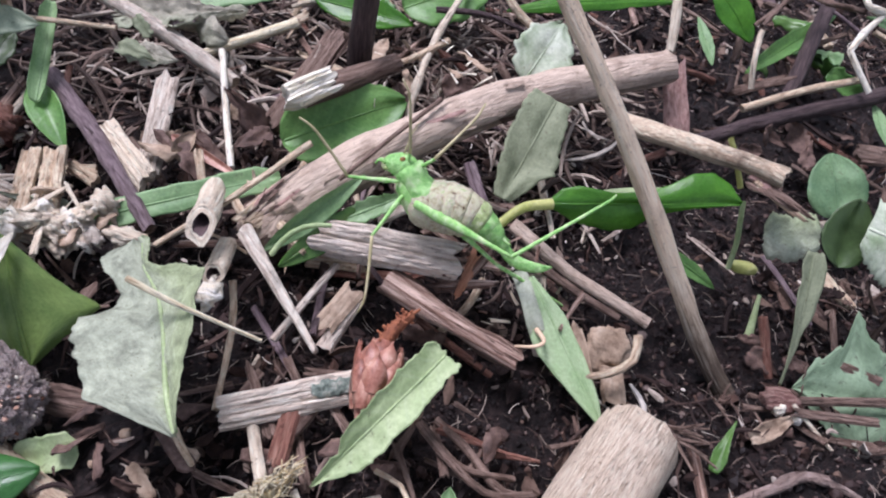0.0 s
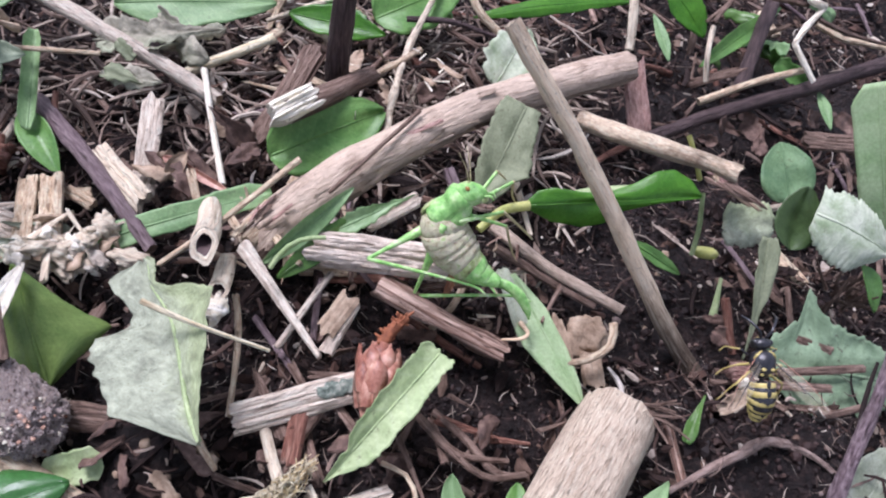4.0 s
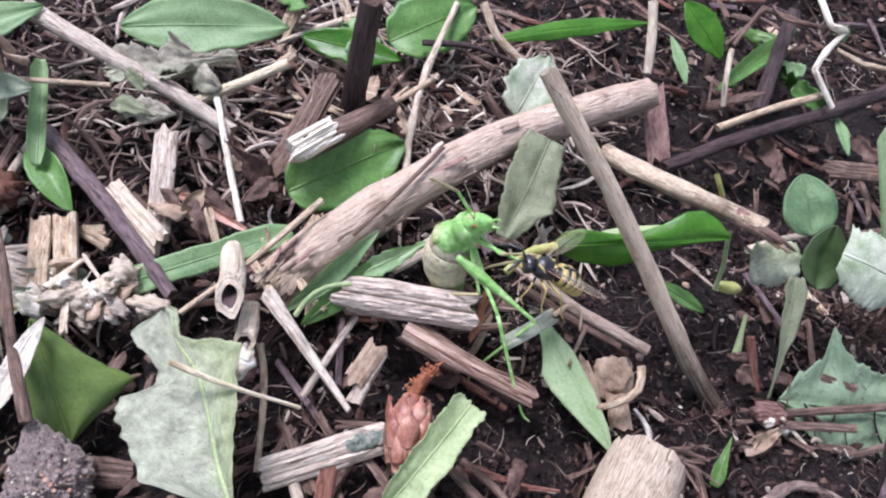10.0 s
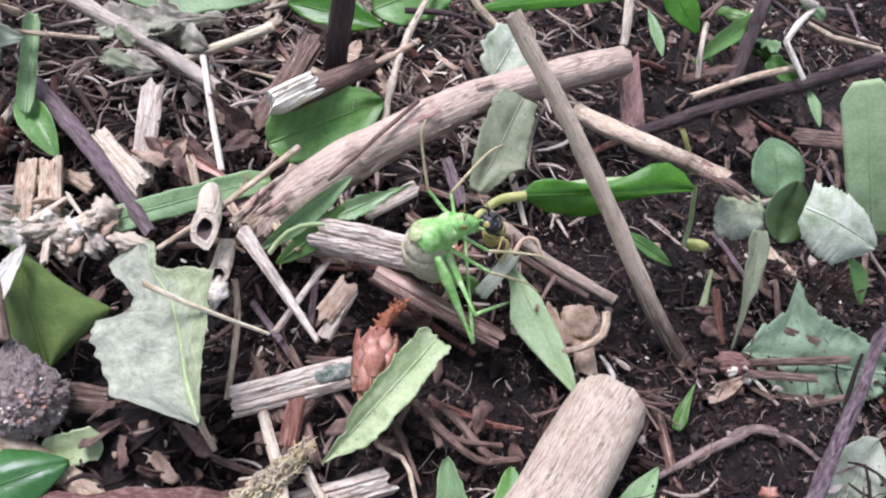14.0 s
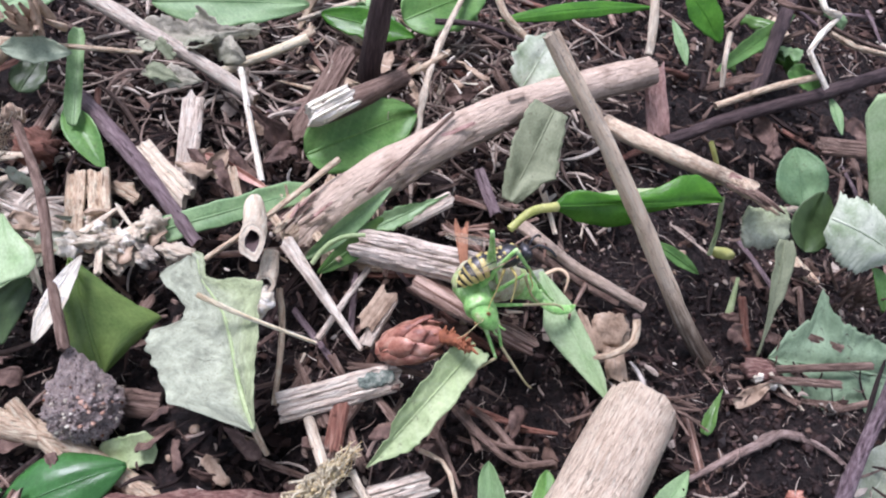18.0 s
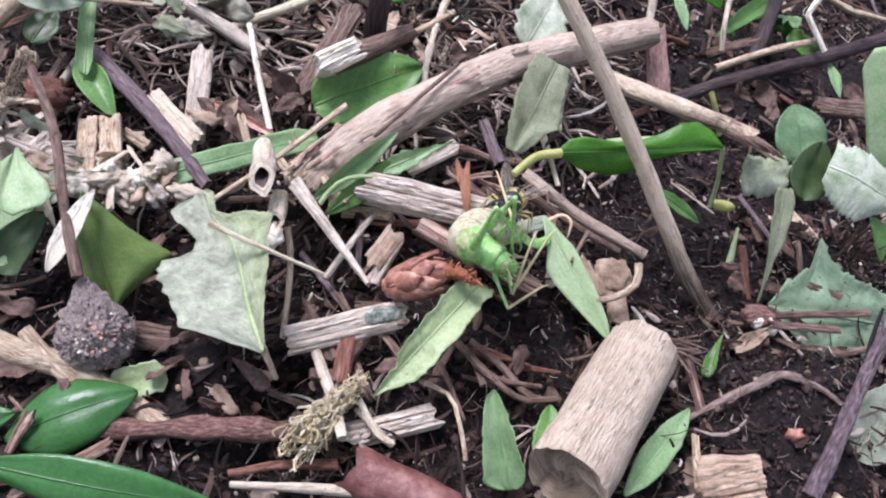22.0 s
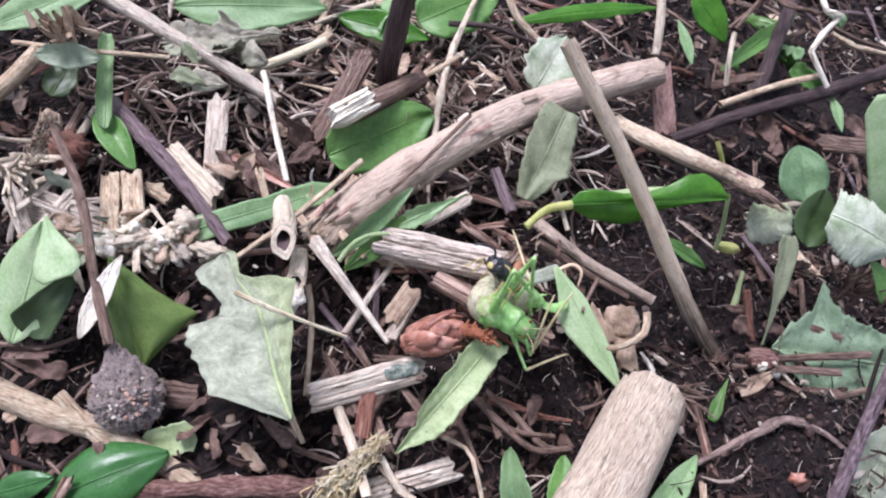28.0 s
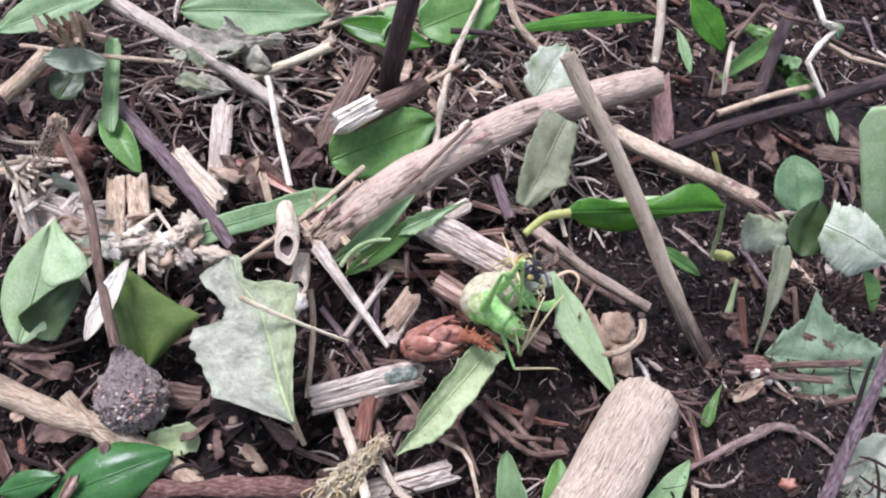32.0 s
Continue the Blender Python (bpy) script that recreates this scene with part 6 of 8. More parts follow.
def wing_material():
    mat, nt, b = nodes_of("wasp_wing")
    b.inputs["Base Color"].default_value = (0.55, 0.47, 0.33, 1)
    b.inputs["Roughness"].default_value = 0.25
    b.inputs["Alpha"].default_value = 0.2
    f = noise_at(nt, coords(nt, "UV", (0.3, 1, 1)), 0.9, 3.0)
    nt.links.new(ramp(nt, f, [(0.4, (0.35, 0.28, 0.17)), (0.6, (0.7, 0.63, 0.5))]), b.inputs["Base Color"])
    return mat


WING = wing_material()


def body_part(name, stations, mat, parent, label="", sides=18, band=None):
    """A body of rings: stations of (x, y, z of the middle, half width, half height), in the parent's space, closed at both ends."""
    vs, fs, uv = [], [], []
    for x, y, z, a, b in stations:
        for k in range(sides):
            t = 2 * math.pi * k / sides
            vs.append((x, y + a * math.sin(t), z + b * math.cos(t)))
            uv.append((x, t * a))
    n = len(stations)
    for i in range(n - 1):
        for k in range(sides):
            k2 = (k + 1) % sides
            fs.append((i * sides + k, i * sides + k2, (i + 1) * sides + k2, (i + 1) * sides + k))
    fs.append(tuple(range(sides - 1, -1, -1)))
    fs.append(tuple((n - 1) * sides + k for k in range(sides)))
    me = bpy.data.meshes.new(name)
    me.from_pydata([(V(v) * MM)[:] for v in vs], [], fs)
    lay = me.uv_layers.new(name="UVMap")
    for loop in me.loops:
        lay.data[loop.index].uv = uv[loop.vertex_index]
    me.materials.append(mat)
    bm = bmesh.new()
    bm.from_mesh(me)
    bmesh.ops.recalc_face_normals(bm, faces=bm.faces)
    bm.to_mesh(me)
    bm.free()
    for p in me.polygons:
        p.use_smooth = True
    ob = new(name, me)
    ob.parent = parent
    return tagged(ob, label) if label else ob


def oval(c, r, n=9):
    """Stations of an egg with middle c and half lengths r."""
    out = []
    for i in range(n):
        t = math.pi * (0.04 + 0.92 * i / (n - 1))
        out.append((c[0] + r[0] * math.cos(t), c[1], c[2], r[1] * math.sin(t), r[2] * math.sin(t)))
    return out


def rod(name, pts, radii, mat, parent, label="", sides=8, flat=1.0):
    """A tapered limb through points in the parent's space."""
    line = spline(pts, 4 * (len(pts) - 1) if len(pts) > 2 else 6)
    fr = rings(line)
    vs, fs, uv = [], [], []
    for i, (p, s, u, d) in enumerate(fr):
        f = i / (len(fr) - 1) * (len(radii) - 1)
        k0 = min(int(f), len(radii) - 2)
        r = radii[k0] + (radii[k0 + 1] - radii[k0]) * (f - k0)
        for k in range(sides):
            a = 2 * math.pi * k / sides
            vs.append(p + s * (math.cos(a) * r * flat) + u * (math.sin(a) * r))
            uv.append((i, a))
    m = len(fr)
    for i in range(m - 1):
        for k in range(sides):
            k2 = (k + 1) % sides
            fs.append((i * sides + k, i * sides + k2, (i + 1) * sides + k2, (i + 1) * sides + k))
    fs.append(tuple(range(sides - 1, -1, -1)))
    fs.append(tuple((m - 1) * sides + k for k in range(sides)))
    me = bpy.data.meshes.new(name)
    me.from_pydata([(v * MM)[:] for v in vs], [], fs)
    me.materials.append(mat)
    for p in me.polygons:
        p.use_smooth = True
    ob = new(name, me)
    ob.parent = parent
    return tagged(ob, label) if label else ob


def limb(hip, l1, l2, r1, r2, parent, mat1, mat2, foot=2.0):
    """An upper and a lower leg. Both lie along their own +x; the lower one hangs on the upper one's end."""
    up = rod("upper_leg", [(0, 0, 0), (l1 * 0.25, 0, 0), (l1 * 0.5, 0, 0), (l1 * 0.75, 0, 0), (l1, 0, 0)], [r1 * 0.6, r1, r1 * 0.72, r2 * 1.25, r2 * 1.05], mat1, parent)
    up.location = V(hip) * MM
    low = rod("lower_leg", [(0, 0, 0), (l2 * 0.5, 0, 0.1), (l2, 0, 0), (l2 + foot, 0, -foot * 0.4)], [r2 * 1.15, r2, r2 * 0.8, r2 * 0.55], mat2, up)
    low.location = (l1 * MM, 0, 0)
    return up, low, V(hip), l1, l2


def bend(ob, x0, k, x1, tip=0.0):
    """Curls a mesh down, from x0 backwards, by k radians a millimetre as far as x1; then tips it back by tip radians about x0."""
    for v in ob.data.vertices:
        x, y, z = v.co / MM
        if x < x0:
            s = min(x0 - x, x0 - x1)
            far = max(0.0, x1 - x)
            t = s * k
            c, d = math.cos(t), math.sin(t)
            x, z = x0 - (1 / k + z) * d - far * c, (1 / k + z) * c - 1 / k - far * d
        c, d = math.cos(tip), math.sin(tip)
        x, z = x0 + (x - x0) * c + z * d, z * c - (x - x0) * d
        v.co = V(x, y, z) * MM


def build_cricket():
    ob = new("bush_cricket")
    ob.empty_display_size = 0.003
    tagged(ob, "bright green speckled bush-cricket with a curved ovipositor", "cricket")
    head = body_part("head", [(4.9, 0, 0.1, 1.45, 1.6), (5.4, 0, -0.1, 1.6, 1.9), (6.2, 0, -0.35, 1.55, 2.0), (6.9, 0, -0.6, 1.35, 1.75), (7.4, 0, -0.85, 1.05, 1.35), (7.75, 0, -1.1, 0.65, 0.85), (7.9, 0, -1.25, 0.25, 0.35)], CRICKET_GREEN, ob, "green head with a blunt face")
    body_part("brow", [(7.3, 0, 0.75, 0.2, 0.15), (7.0, 0, 0.85, 0.42, 0.35), (6.3, 0, 1.1, 0.55, 0.5), (5.6, 0, 1.2, 0.3, 0.3)], CRICKET_PALE, head, sides=10)
    body_part("mouth", [(7.3, 0, -2.4, 0.3, 0.2), (7.0, 0, -2.3, 0.75, 0.5), (6.4, 0, -2.0, 0.9, 0.7), (5.9, 0, -1.6, 0.5, 0.5)], CRICKET_PALE, head, "pale jaws", 10)
    for sgn in (1, -1):
        body_part("eye", oval((6.75, 1.18 * sgn, 0.35), (0.3, 0.26, 0.42), 7), CRICKET_EYE, head, "small amber eye", 10)
        rod("antenna", [(7.2, 0.4 * sgn, 0.7), (8.8, 1.1 * sgn, 2.4), (10, 2.0 * sgn, 4.2)], [0.09, 0.06, 0.03], CRICKET_FOOT, head, "thread-thin antenna", 5)
        rod("palp", [(7.2, 0.5 * sgn, -1.9), (7.9, 0.7 * sgn, -2.6), (7.7, 0.6 * sgn, -3.2)], [0.18, 0.16, 0.12], CRICKET_LIMB, head, sides=6)
    body_part("pronotum", [(5.6, 0, 0.2, 1.6, 1.8), (5.3, 0, 0.3, 2.0, 2.1), (4.2, 0, 0.4, 2.1, 2.0), (3.4, 0, 0.3, 2.0, 1.95), (2.4, 0, 0.5, 2.3, 2.15), (1.4, 0, 0.75, 2.6, 2.3), (0.7, 0, 0.85, 2.72, 2.35), (0.3, 0, 0.8, 2.5, 2.1)], CRICKET_GREEN, ob, "green saddle-shaped pronotum dotted with red")
    body_part("thorax", [(5.0, 0, -0.6, 1.1, 1.1), (3.5, 0, -0.8, 1.6, 1.7), (1.5, 0, -0.6, 2.1, 2.1), (-0.5, 0, -0.2, 2.3, 2.3), (-1.4, 0, 0, 1.7, 1.8)], CRICKET_LIMB, ob)
    body_part("wing_stub", [(2.0, 0, 2.5, 0.6, 0.3), (1.3, 0, 2.75, 1.5, 0.35), (0.3, 0, 2.95, 1.6, 0.35), (-0.5, 0, 2.9, 0.9, 0.25)], CRICKET_PALE, ob, "short cream wing stub", 12)
    abdomen = body_part("abdomen", [(2.0, 0, 0, 1.8, 1.9), (1.3, 0, 0, 2.5, 2.6), (0.2, 0, 0, 3.05, 3.1), (-1.5, 0, -0.05, 3.3, 3.3)], CRICKET_CREAM, ob, "plump cream and green speckled abdomen")
    curled = [abdomen]
    x, wide = -1.0, (3.45, 3.6, 3.55, 3.3, 2.9, 2.4, 1.85, 1.25)
    skins = (CRICKET_CREAM, CRICKET_CREAM, CRICKET_CREAM, CRICKET_CREAM, CRICKET_PALE, CRICKET_GREEN, CRICKET_GREEN, CRICKET_GREEN)
    rnd = random.Random(77)
    for i, wd in enumerate(wide):
        nxt = wide[i + 1] if i + 1 < len(wide) else 0.8
        st = [(x - 1.55 * f, rnd.gauss(0, 0.05), rnd.gauss(0, 0.05), (wd + (nxt - wd) * f) * g, (wd + (nxt - wd) * f) * g * 0.97) for f, g in ((-0.12, 0.94), (0.0, 0.972), (0.2, 1.0), (0.5, 1.015), (0.75, 1.008), (0.92, 0.978), (1.03, 0.94))]
        curled.append(body_part("segment", st, skins[i], abdomen, sides=22))
        x -= 1.4
    curled.append(rod("ovipositor", [(-11.6, 0, 0.1), (-13.5, 0, -0.1), (-15.5, 0, 0.5), (-17.4, 0, 2.2), (-18.2, 0, 3.6)], [0.7, 0.85, 0.9, 0.65, 0.12], CRICKET_GREEN, abdomen, "green upcurved sabre-shaped ovipositor", 10, 0.35))
    for sgn in (1, -1):
        curled.append(rod("cercus", [(-11.2, 0.6 * sgn, 0.6), (-12.4, 1.2 * sgn, 1.0)], [0.25, 0.1], CRICKET_GREEN, abdomen, sides=6))
    for piece in curled:
        bend(piece, 0.0, 0.085, -11.5, 0.5)
    legs = {}
    for sgn, tag in ((1, "l"), (-1, "r")):
        legs["f" + tag] = limb((4.4, 1.3 * sgn, -1.4), 6.5, 7.5, 0.36, 0.2, ob, CRICKET_LIMB, CRICKET_FOOT)
        legs["m" + tag] = limb((2.6, 1.6 * sgn, -1.7), 6.5, 8.0, 0.36, 0.2, ob, CRICKET_LIMB, CRICKET_FOOT)
        legs["h" + tag] = limb((1.2, 2.7 * sgn, -0.5), 14.0, 15.0, 0.82, 0.25, ob, CRICKET_LIMB, CRICKET_LIMB)
    return ob, abdomen, legs


WASP_SIZE = 0.79


def build_wasp():
    ob = new("wasp")
    ob.empty_display_size = 0.003
    tagged(ob, "black and yellow banded wasp with smoky wings", "wasp")
    head = body_part("head", oval((5.1, 0, -0.1), (1.1, 1.75, 1.55)), WASP_BLACK, ob, "black head with a yellow face")
    body_part("face", oval((5.85, 0, -0.6), (0.42, 0.75, 0.8), 7), WASP_YELLOW, head, "yellow face plate", 12)
    for sgn in (1, -1):
        body_part("eye", oval((5.3, 1.3 * sgn, 0.1), (0.6, 0.5, 1.0), 7), WASP_BLACK, head, "dark kidney-shaped eye", 10)
        rod("antenna", [(5.9, 0.4 * sgn, 0.6), (7.2, 1.1 * sgn, 1.6), (8.8, 2.3 * sgn, 0.8), (9.6, 3.0 * sgn, -0.4)], [0.2, 0.22, 0.24, 0.2], WASP_BLACK, head, "black elbowed antenna", 7)
    thorax = body_part("thorax", [(4.1, 0, 0.0, 0.8, 0.8), (3.6, 0, 0.2, 1.7, 1.6), (2.4, 0, 0.3, 2.1, 2.0), (0.9, 0, 0.2, 1.95, 1.9), (-0.1, 0, -0.1, 1.3, 1.3), (-0.6, 0, -0.3, 0.5, 0.5)], WASP_BLACK, ob, "hairy black thorax with yellow marks")
    for sgn in (1, -1):
        rod("collar_mark", [(3.9, 0.6 * sgn, 1.2), (3.3, 1.4 * sgn, 1.3), (2.6, 1.9 * sgn, 0.9)], [0.15, 0.26, 0.12], WASP_YELLOW, thorax, "yellow collar line", 6)
        body_part("back_spot", oval((0.9, 0.75 * sgn, 1.9), (0.32, 0.45, 0.22), 5), WASP_YELLOW, thorax, "yellow spot", 8)
        body_part("rear_spot", oval((0.1, 0.65 * sgn, 1.15), (0.3, 0.4, 0.25), 5), WASP_YELLOW, thorax, "yellow spot", 8)
    rod("waist", [(-0.5, 0, -0.3), (-1.2, 0, -0.35)], [0.35, 0.4], WASP_BLACK, ob)
    abdomen = body_part("abdomen", [(-0.9, 0, -0.3, 0.5, 0.5), (-1.3, 0, -0.1, 1.5, 1.5), (-2.0, 0, 0, 2.05, 2.0), (-3.6, 0, 0, 2.2, 2.1), (-5.4, 0, -0.1, 1.95, 1.85), (-7.0, 0, -0.25, 1.35, 1.25), (-8.2, 0, -0.35, 0.6, 0.55), (-8.7, 0, -0.4, 0.15, 0.15)], WASP_BLACK, ob, "pointed black abdomen with yellow bands")
    for x, wd in ((-1.75, 1.98), (-2.95, 2.2), (-4.15, 2.17), (-5.3, 1.98), (-6.35, 1.62), (-7.4, 1.12)):
        z = -0.05 + (x + 1.75) * 0.05
        body_part("yellow_band", [(x + 0.5, 0, z, wd * 0.985, wd * 0.955), (x + 0.4, 0, z, wd * 1.035, wd * 1.0), (x - 0.4, 0, z - 0.02, wd * 1.025, wd * 0.985), (x - 0.5, 0, z - 0.02, wd * 0.95, wd * 0.92)], WASP_YELLOW, abdomen)
        body_part("black_point", oval((x + 0.35, 0, wd * 1.0 + z - 0.05), (0.55, 0.4, 0.12), 5), WASP_BLACK, abdomen, sides=8)
    rod("sting", [(-8.6, 0, -0.4), (-9.3, 0, -0.6)], [0.12, 0.03], WASP_BLACK, abdomen, sides=5)
    for piece in [abdomen] + list(abdomen.children):
        bend(piece, -1.0, 0.11, -8.7)
    wings = []
    for sgn in (1, -1):
        vs, uv, fs = [], [], []
        m = 12
        for i in range(m + 1):
            s = i / m
            half = 1.75 * math.sin(math.pi * min(1, 0.06 + s * 0.9)) ** 0.7 * (0.55 + 0.6 * s)
            for k in (-1, 0, 1):
                vs.append((-s * 10.5, k * half * 0.9 + 0.5 * sgn * s, 0.12 * (1 - k * k) * math.sin(math.pi * s)))
                uv.append((s * 10.5, k * half))
        for i in range(m):
            for k in (0, 1):
                fs.append((i * 3 + k, i * 3 + k + 1, i * 3 + k + 4, i * 3 + k + 3))
        w = put("wing", vs, fs, WING, uv, (0, 0, 0), parent=ob, label="smoky transparent wing")
        w.location = V(2.0, 1.3 * sgn, 1.7) * MM
        rod("wing_vein", [(0, 0, 0.03), (-5, 0.3 * sgn, 0.1), (-9.8, 0.5 * sgn, 0.05)], [0.12, 0.09, 0.04], WASP_BLACK, w, sides=5)
        rod("wing_edge", [(0, 1.0 * sgn, 0.02), (-5, 1.6 * sgn, 0.05), (-9.5, 1.4 * sgn, 0.02)], [0.08, 0.06, 0.03], BRACT, w, sides=5)
        wings.append(w)
    for sgn in (1, -1):
        for hx, kx, fx, ky in ((3.0, 4.2, 4.6, 3.2), (1.8, 1.6, 0.6, 4.0), (0.6, -1.4, -3.6, 4.0)):
            leg = rod("leg", [(hx, 1.3 * sgn, -1.3), ((hx + kx) / 2, (1.3 + ky) / 2 * sgn, -1.1), (kx, ky * sgn, -0.9)], [0.22, 0.24, 0.17], WASP_BLACK if kx > 3 else WASP_YELLOW, ob, "yellow leg with a black base")
            rod("shin", [(kx, ky * sgn, -0.9), ((kx + fx) / 2, (ky + 0.6) * sgn, -2.6), (fx, (ky + 0.9) * sgn, -4.2), (fx - 0.8, (ky + 1.6) * sgn, -4.9)], [0.16, 0.14, 0.11, 0.08], WASP_YELLOW, leg, sides=6)
    for piece in ob.children_recursive:
        piece.data.transform(Matrix.Scale(WASP_SIZE, 4))
        piece.location *= WASP_SIZE
    return ob, wings


def axes(o, x, z):
    """The pose at o (millimetres) with +x along x and +z as near z as can be."""
    x = V(x).normalized()
    z = V(z)
    z = (z - x * z.dot(x)).normalized()
    m = Matrix((x, z.cross(x), z)).transposed().to_4x4()
    m.translation = V(o) * MM
    return m


cricket, cricket_abdomen, cricket_legs = build_cricket()
wasp, wasp_wings = build_wasp()

# seconds; head, waist and tail of the cricket; which way its back faces
CRICKET_KEYS = [
    (0.0, (-16.1, -0.1, 13), (-12.4, -2.8, 9.3), (-1.5, -4.4, 7.4), (0.35, 0.55, 0.75)),
    (1.4, (-16.1, -0.1, 13), (-12.4, -2.8, 9.3), (-1.5, -4.4, 7.4), (0.35, 0.55, 0.75)),
    (1.7, (-5.5, -0.9, 17), (-8.3, -3.6, 11), (0.7, -7.9, 6), (-0.6, 0.5, 0.6)),
    (3.0, (-5, -1.5, 17), (-8.2, -3.8, 11), (0.8, -8.6, 6), (-0.6, 0.5, 0.6)),
    (6.0, (-4.3, -2.5, 17), (-7.3, -5.9, 11), (1.5, -8.9, 6), (-0.6, 0.5, 0.6)),
    (6.5, (-4.5, -0.8, 17), (-6.7, -4.4, 11), (1, -7.9, 6), (-0.6, 0.5, 0.6)),
    (7.0, (-4.4, -1.4, 18), (-7.1, -4.6, 11), (1.5, -9.5, 7), (-0.6, 0.5, 0.6)),
    (7.6, (-10.7, 1.5, 17), (-9.7, -0.1, 9), (2.3, -0.2, 4), (-0.6, 0.3, 0.5)),
    (8.0, (-12.7, 1.8, 17), (-12.7, 0.2, 9), (-0.3, -0.6, 4), (-0.6, 0.3, 0.5)),
    (9.0, (-15.5, 1, 16), (-14.8, -0.2, 9), (-10.2, -0.7, 0), (-0.6, 0.3, 0.5)),
    (9.6, (-18.1, -0.7, 17), (-15.2, -1.1, 9), (-3.3, -0.1, 6), (-0.4, 0.5, 0.6)),
    (10.0, (-8.3, 0.5, 16), (-10.9, 0.6, 9), (-7.4, -1.6, -2), (-0.6, 0.0, 0.75)),
    (10.5, (-6, -1.6, 15), (-8.8, -2.8, 9), (-5.3, -4.5, -2), (-0.6, 0.0, 0.75)),
    (11.0, (-6.5, -4.1, 15), (-9.3, -4.7, 9), (-5.3, -4.6, -2), (-0.6, 0.0, 0.75)),
    (11.5, (-4.9, -7.4, 14), (-8.5, -8.1, 9), (-3.3, -6.8, -2), (-0.55, -0.1, 0.8)),
    (12.0, (-4.3, -8.2, 14), (-8.4, -8.6, 9), (-1.9, -6.2, -2), (-0.5, -0.15, 0.85)),
    (13.0, (-5.9, -7.1, 14), (-10.1, -7.7, 9), (-3.4, -5.3, -2), (-0.5, -0.15, 0.85)),
    (14.0, (-4.8, -7.9, 14), (-9.1, -8.8, 9), (-2.4, -6.5, -2), (-0.5, -0.15, 0.85)),
    (14.5, (-5.1, -7.9, 13), (-9.7, -9.4, 9), (-2.5, -7.2, -2), (-0.5, -0.15, 0.85)),
    (16.5, (-7.3, -7.6, 14), (-10.5, -8.3, 9), (0.5, -2.4, 0), (-0.5, -0.1, 0.85)),
    (17.0, (-8.2, -7.1, 14), (-11.3, -9.3, 9), (0.7, -4.1, 0), (-0.5, -0.1, 0.85)),
    (17.6, (-6.8, -17.3, 9), (-8.2, -9.1, 7), (1.3, -3.4, 3), (-0.7, -0.4, 0.6)),
    (18.0, (-5.1, -18.9, 9), (-7.2, -12.6, 8), (5.5, -9.9, 3), (-0.7, -0.4, 0.6)),
    (18.5, (-2.8, -18.3, 9), (-8, -15.6, 8), (3.3, -8.9, 2), (-0.5, -0.4, 0.75)),
    (19.0, (-3.7, -21.3, 9), (-7.9, -15.8, 8), (2.8, -2.5, 5), (-0.65, -0.4, 0.7)),
    (19.5, (-1.6, -20.7, 9), (-7.1, -15.9, 8), (6.8, -5.5, 1), (-0.55, -0.4, 0.75)),
    (20.0, (-0.8, -20.6, 9), (-6.3, -15.8, 8), (5.8, -6.5, 1), (-0.55, -0.4, 0.75)),
    (21.0, (-2.6, -19.9, 9), (-8.2, -16.2, 8), (3.6, -7.1, 1), (-0.5, -0.4, 0.8)),
    (22.0, (-2.4, -20.2, 9), (-8.2, -16.7, 8), (4.4, -7.4, 1), (-0.5, -0.4, 0.8)),
    (23.0, (-1.1, -20.1, 9), (-6.9, -16.4, 8), (4.4, -8.2, 1), (-0.5, -0.4, 0.8)),
    (24.0, (-1.1, -19.9, 9), (-7.6, -16.2, 8), (4.2, -7.2, 1), (-0.5, -0.4, 0.8)),
    (25.0, (-1.7, -19.3, 9), (-8.5, -15.7, 8), (4.5, -7.7, 1), (-0.5, -0.4, 0.8)),
    (25.5, (-0.9, -18.9, 9), (-7.6, -15.4, 8), (5.7, -7.4, 1), (-0.5, -0.4, 0.8)),
    (27.5, (-2.8, -20.6, 9), (-8, -17, 8), (4.8, -9, 1), (-0.5, -0.4, 0.8)),
    (28.0, (-1.8, -20.7, 9), (-7.6, -17.5, 8), (5, -10, 1), (-0.5, -0.4, 0.8)),
    (28.4, (-2.9, -21.5, 9), (-8.1, -18, 8), (4, -11.3, 1), (-0.5, -0.4, 0.8)),
    (29.0, (-2.4, -21.2, 9), (-8.1, -17.6, 8), (4.4, -9.9, 1), (-0.5, -0.4, 0.8)),
    (29.4, (-3.6, -20.2, 9), (-9.7, -16.8, 8), (3.2, -8.4, 1), (-0.5, -0.4, 0.8)),
    (30.0, (-3.1, -19.8, 9), (-9.1, -16.3, 8), (4.4, -7.9, 1), (-0.5, -0.4, 0.8)),
    (31.0, (-2.6, -19.8, 9), (-8.6, -16.1, 8), (5.1, -7.8, 1), (-0.5, -0.4, 0.8)),
    (32.0, (-3.1, -20, 9), (-8.7, -16.3, 8), (3.7, -8.8, 1), (-0.5, -0.4, 0.8)),
]
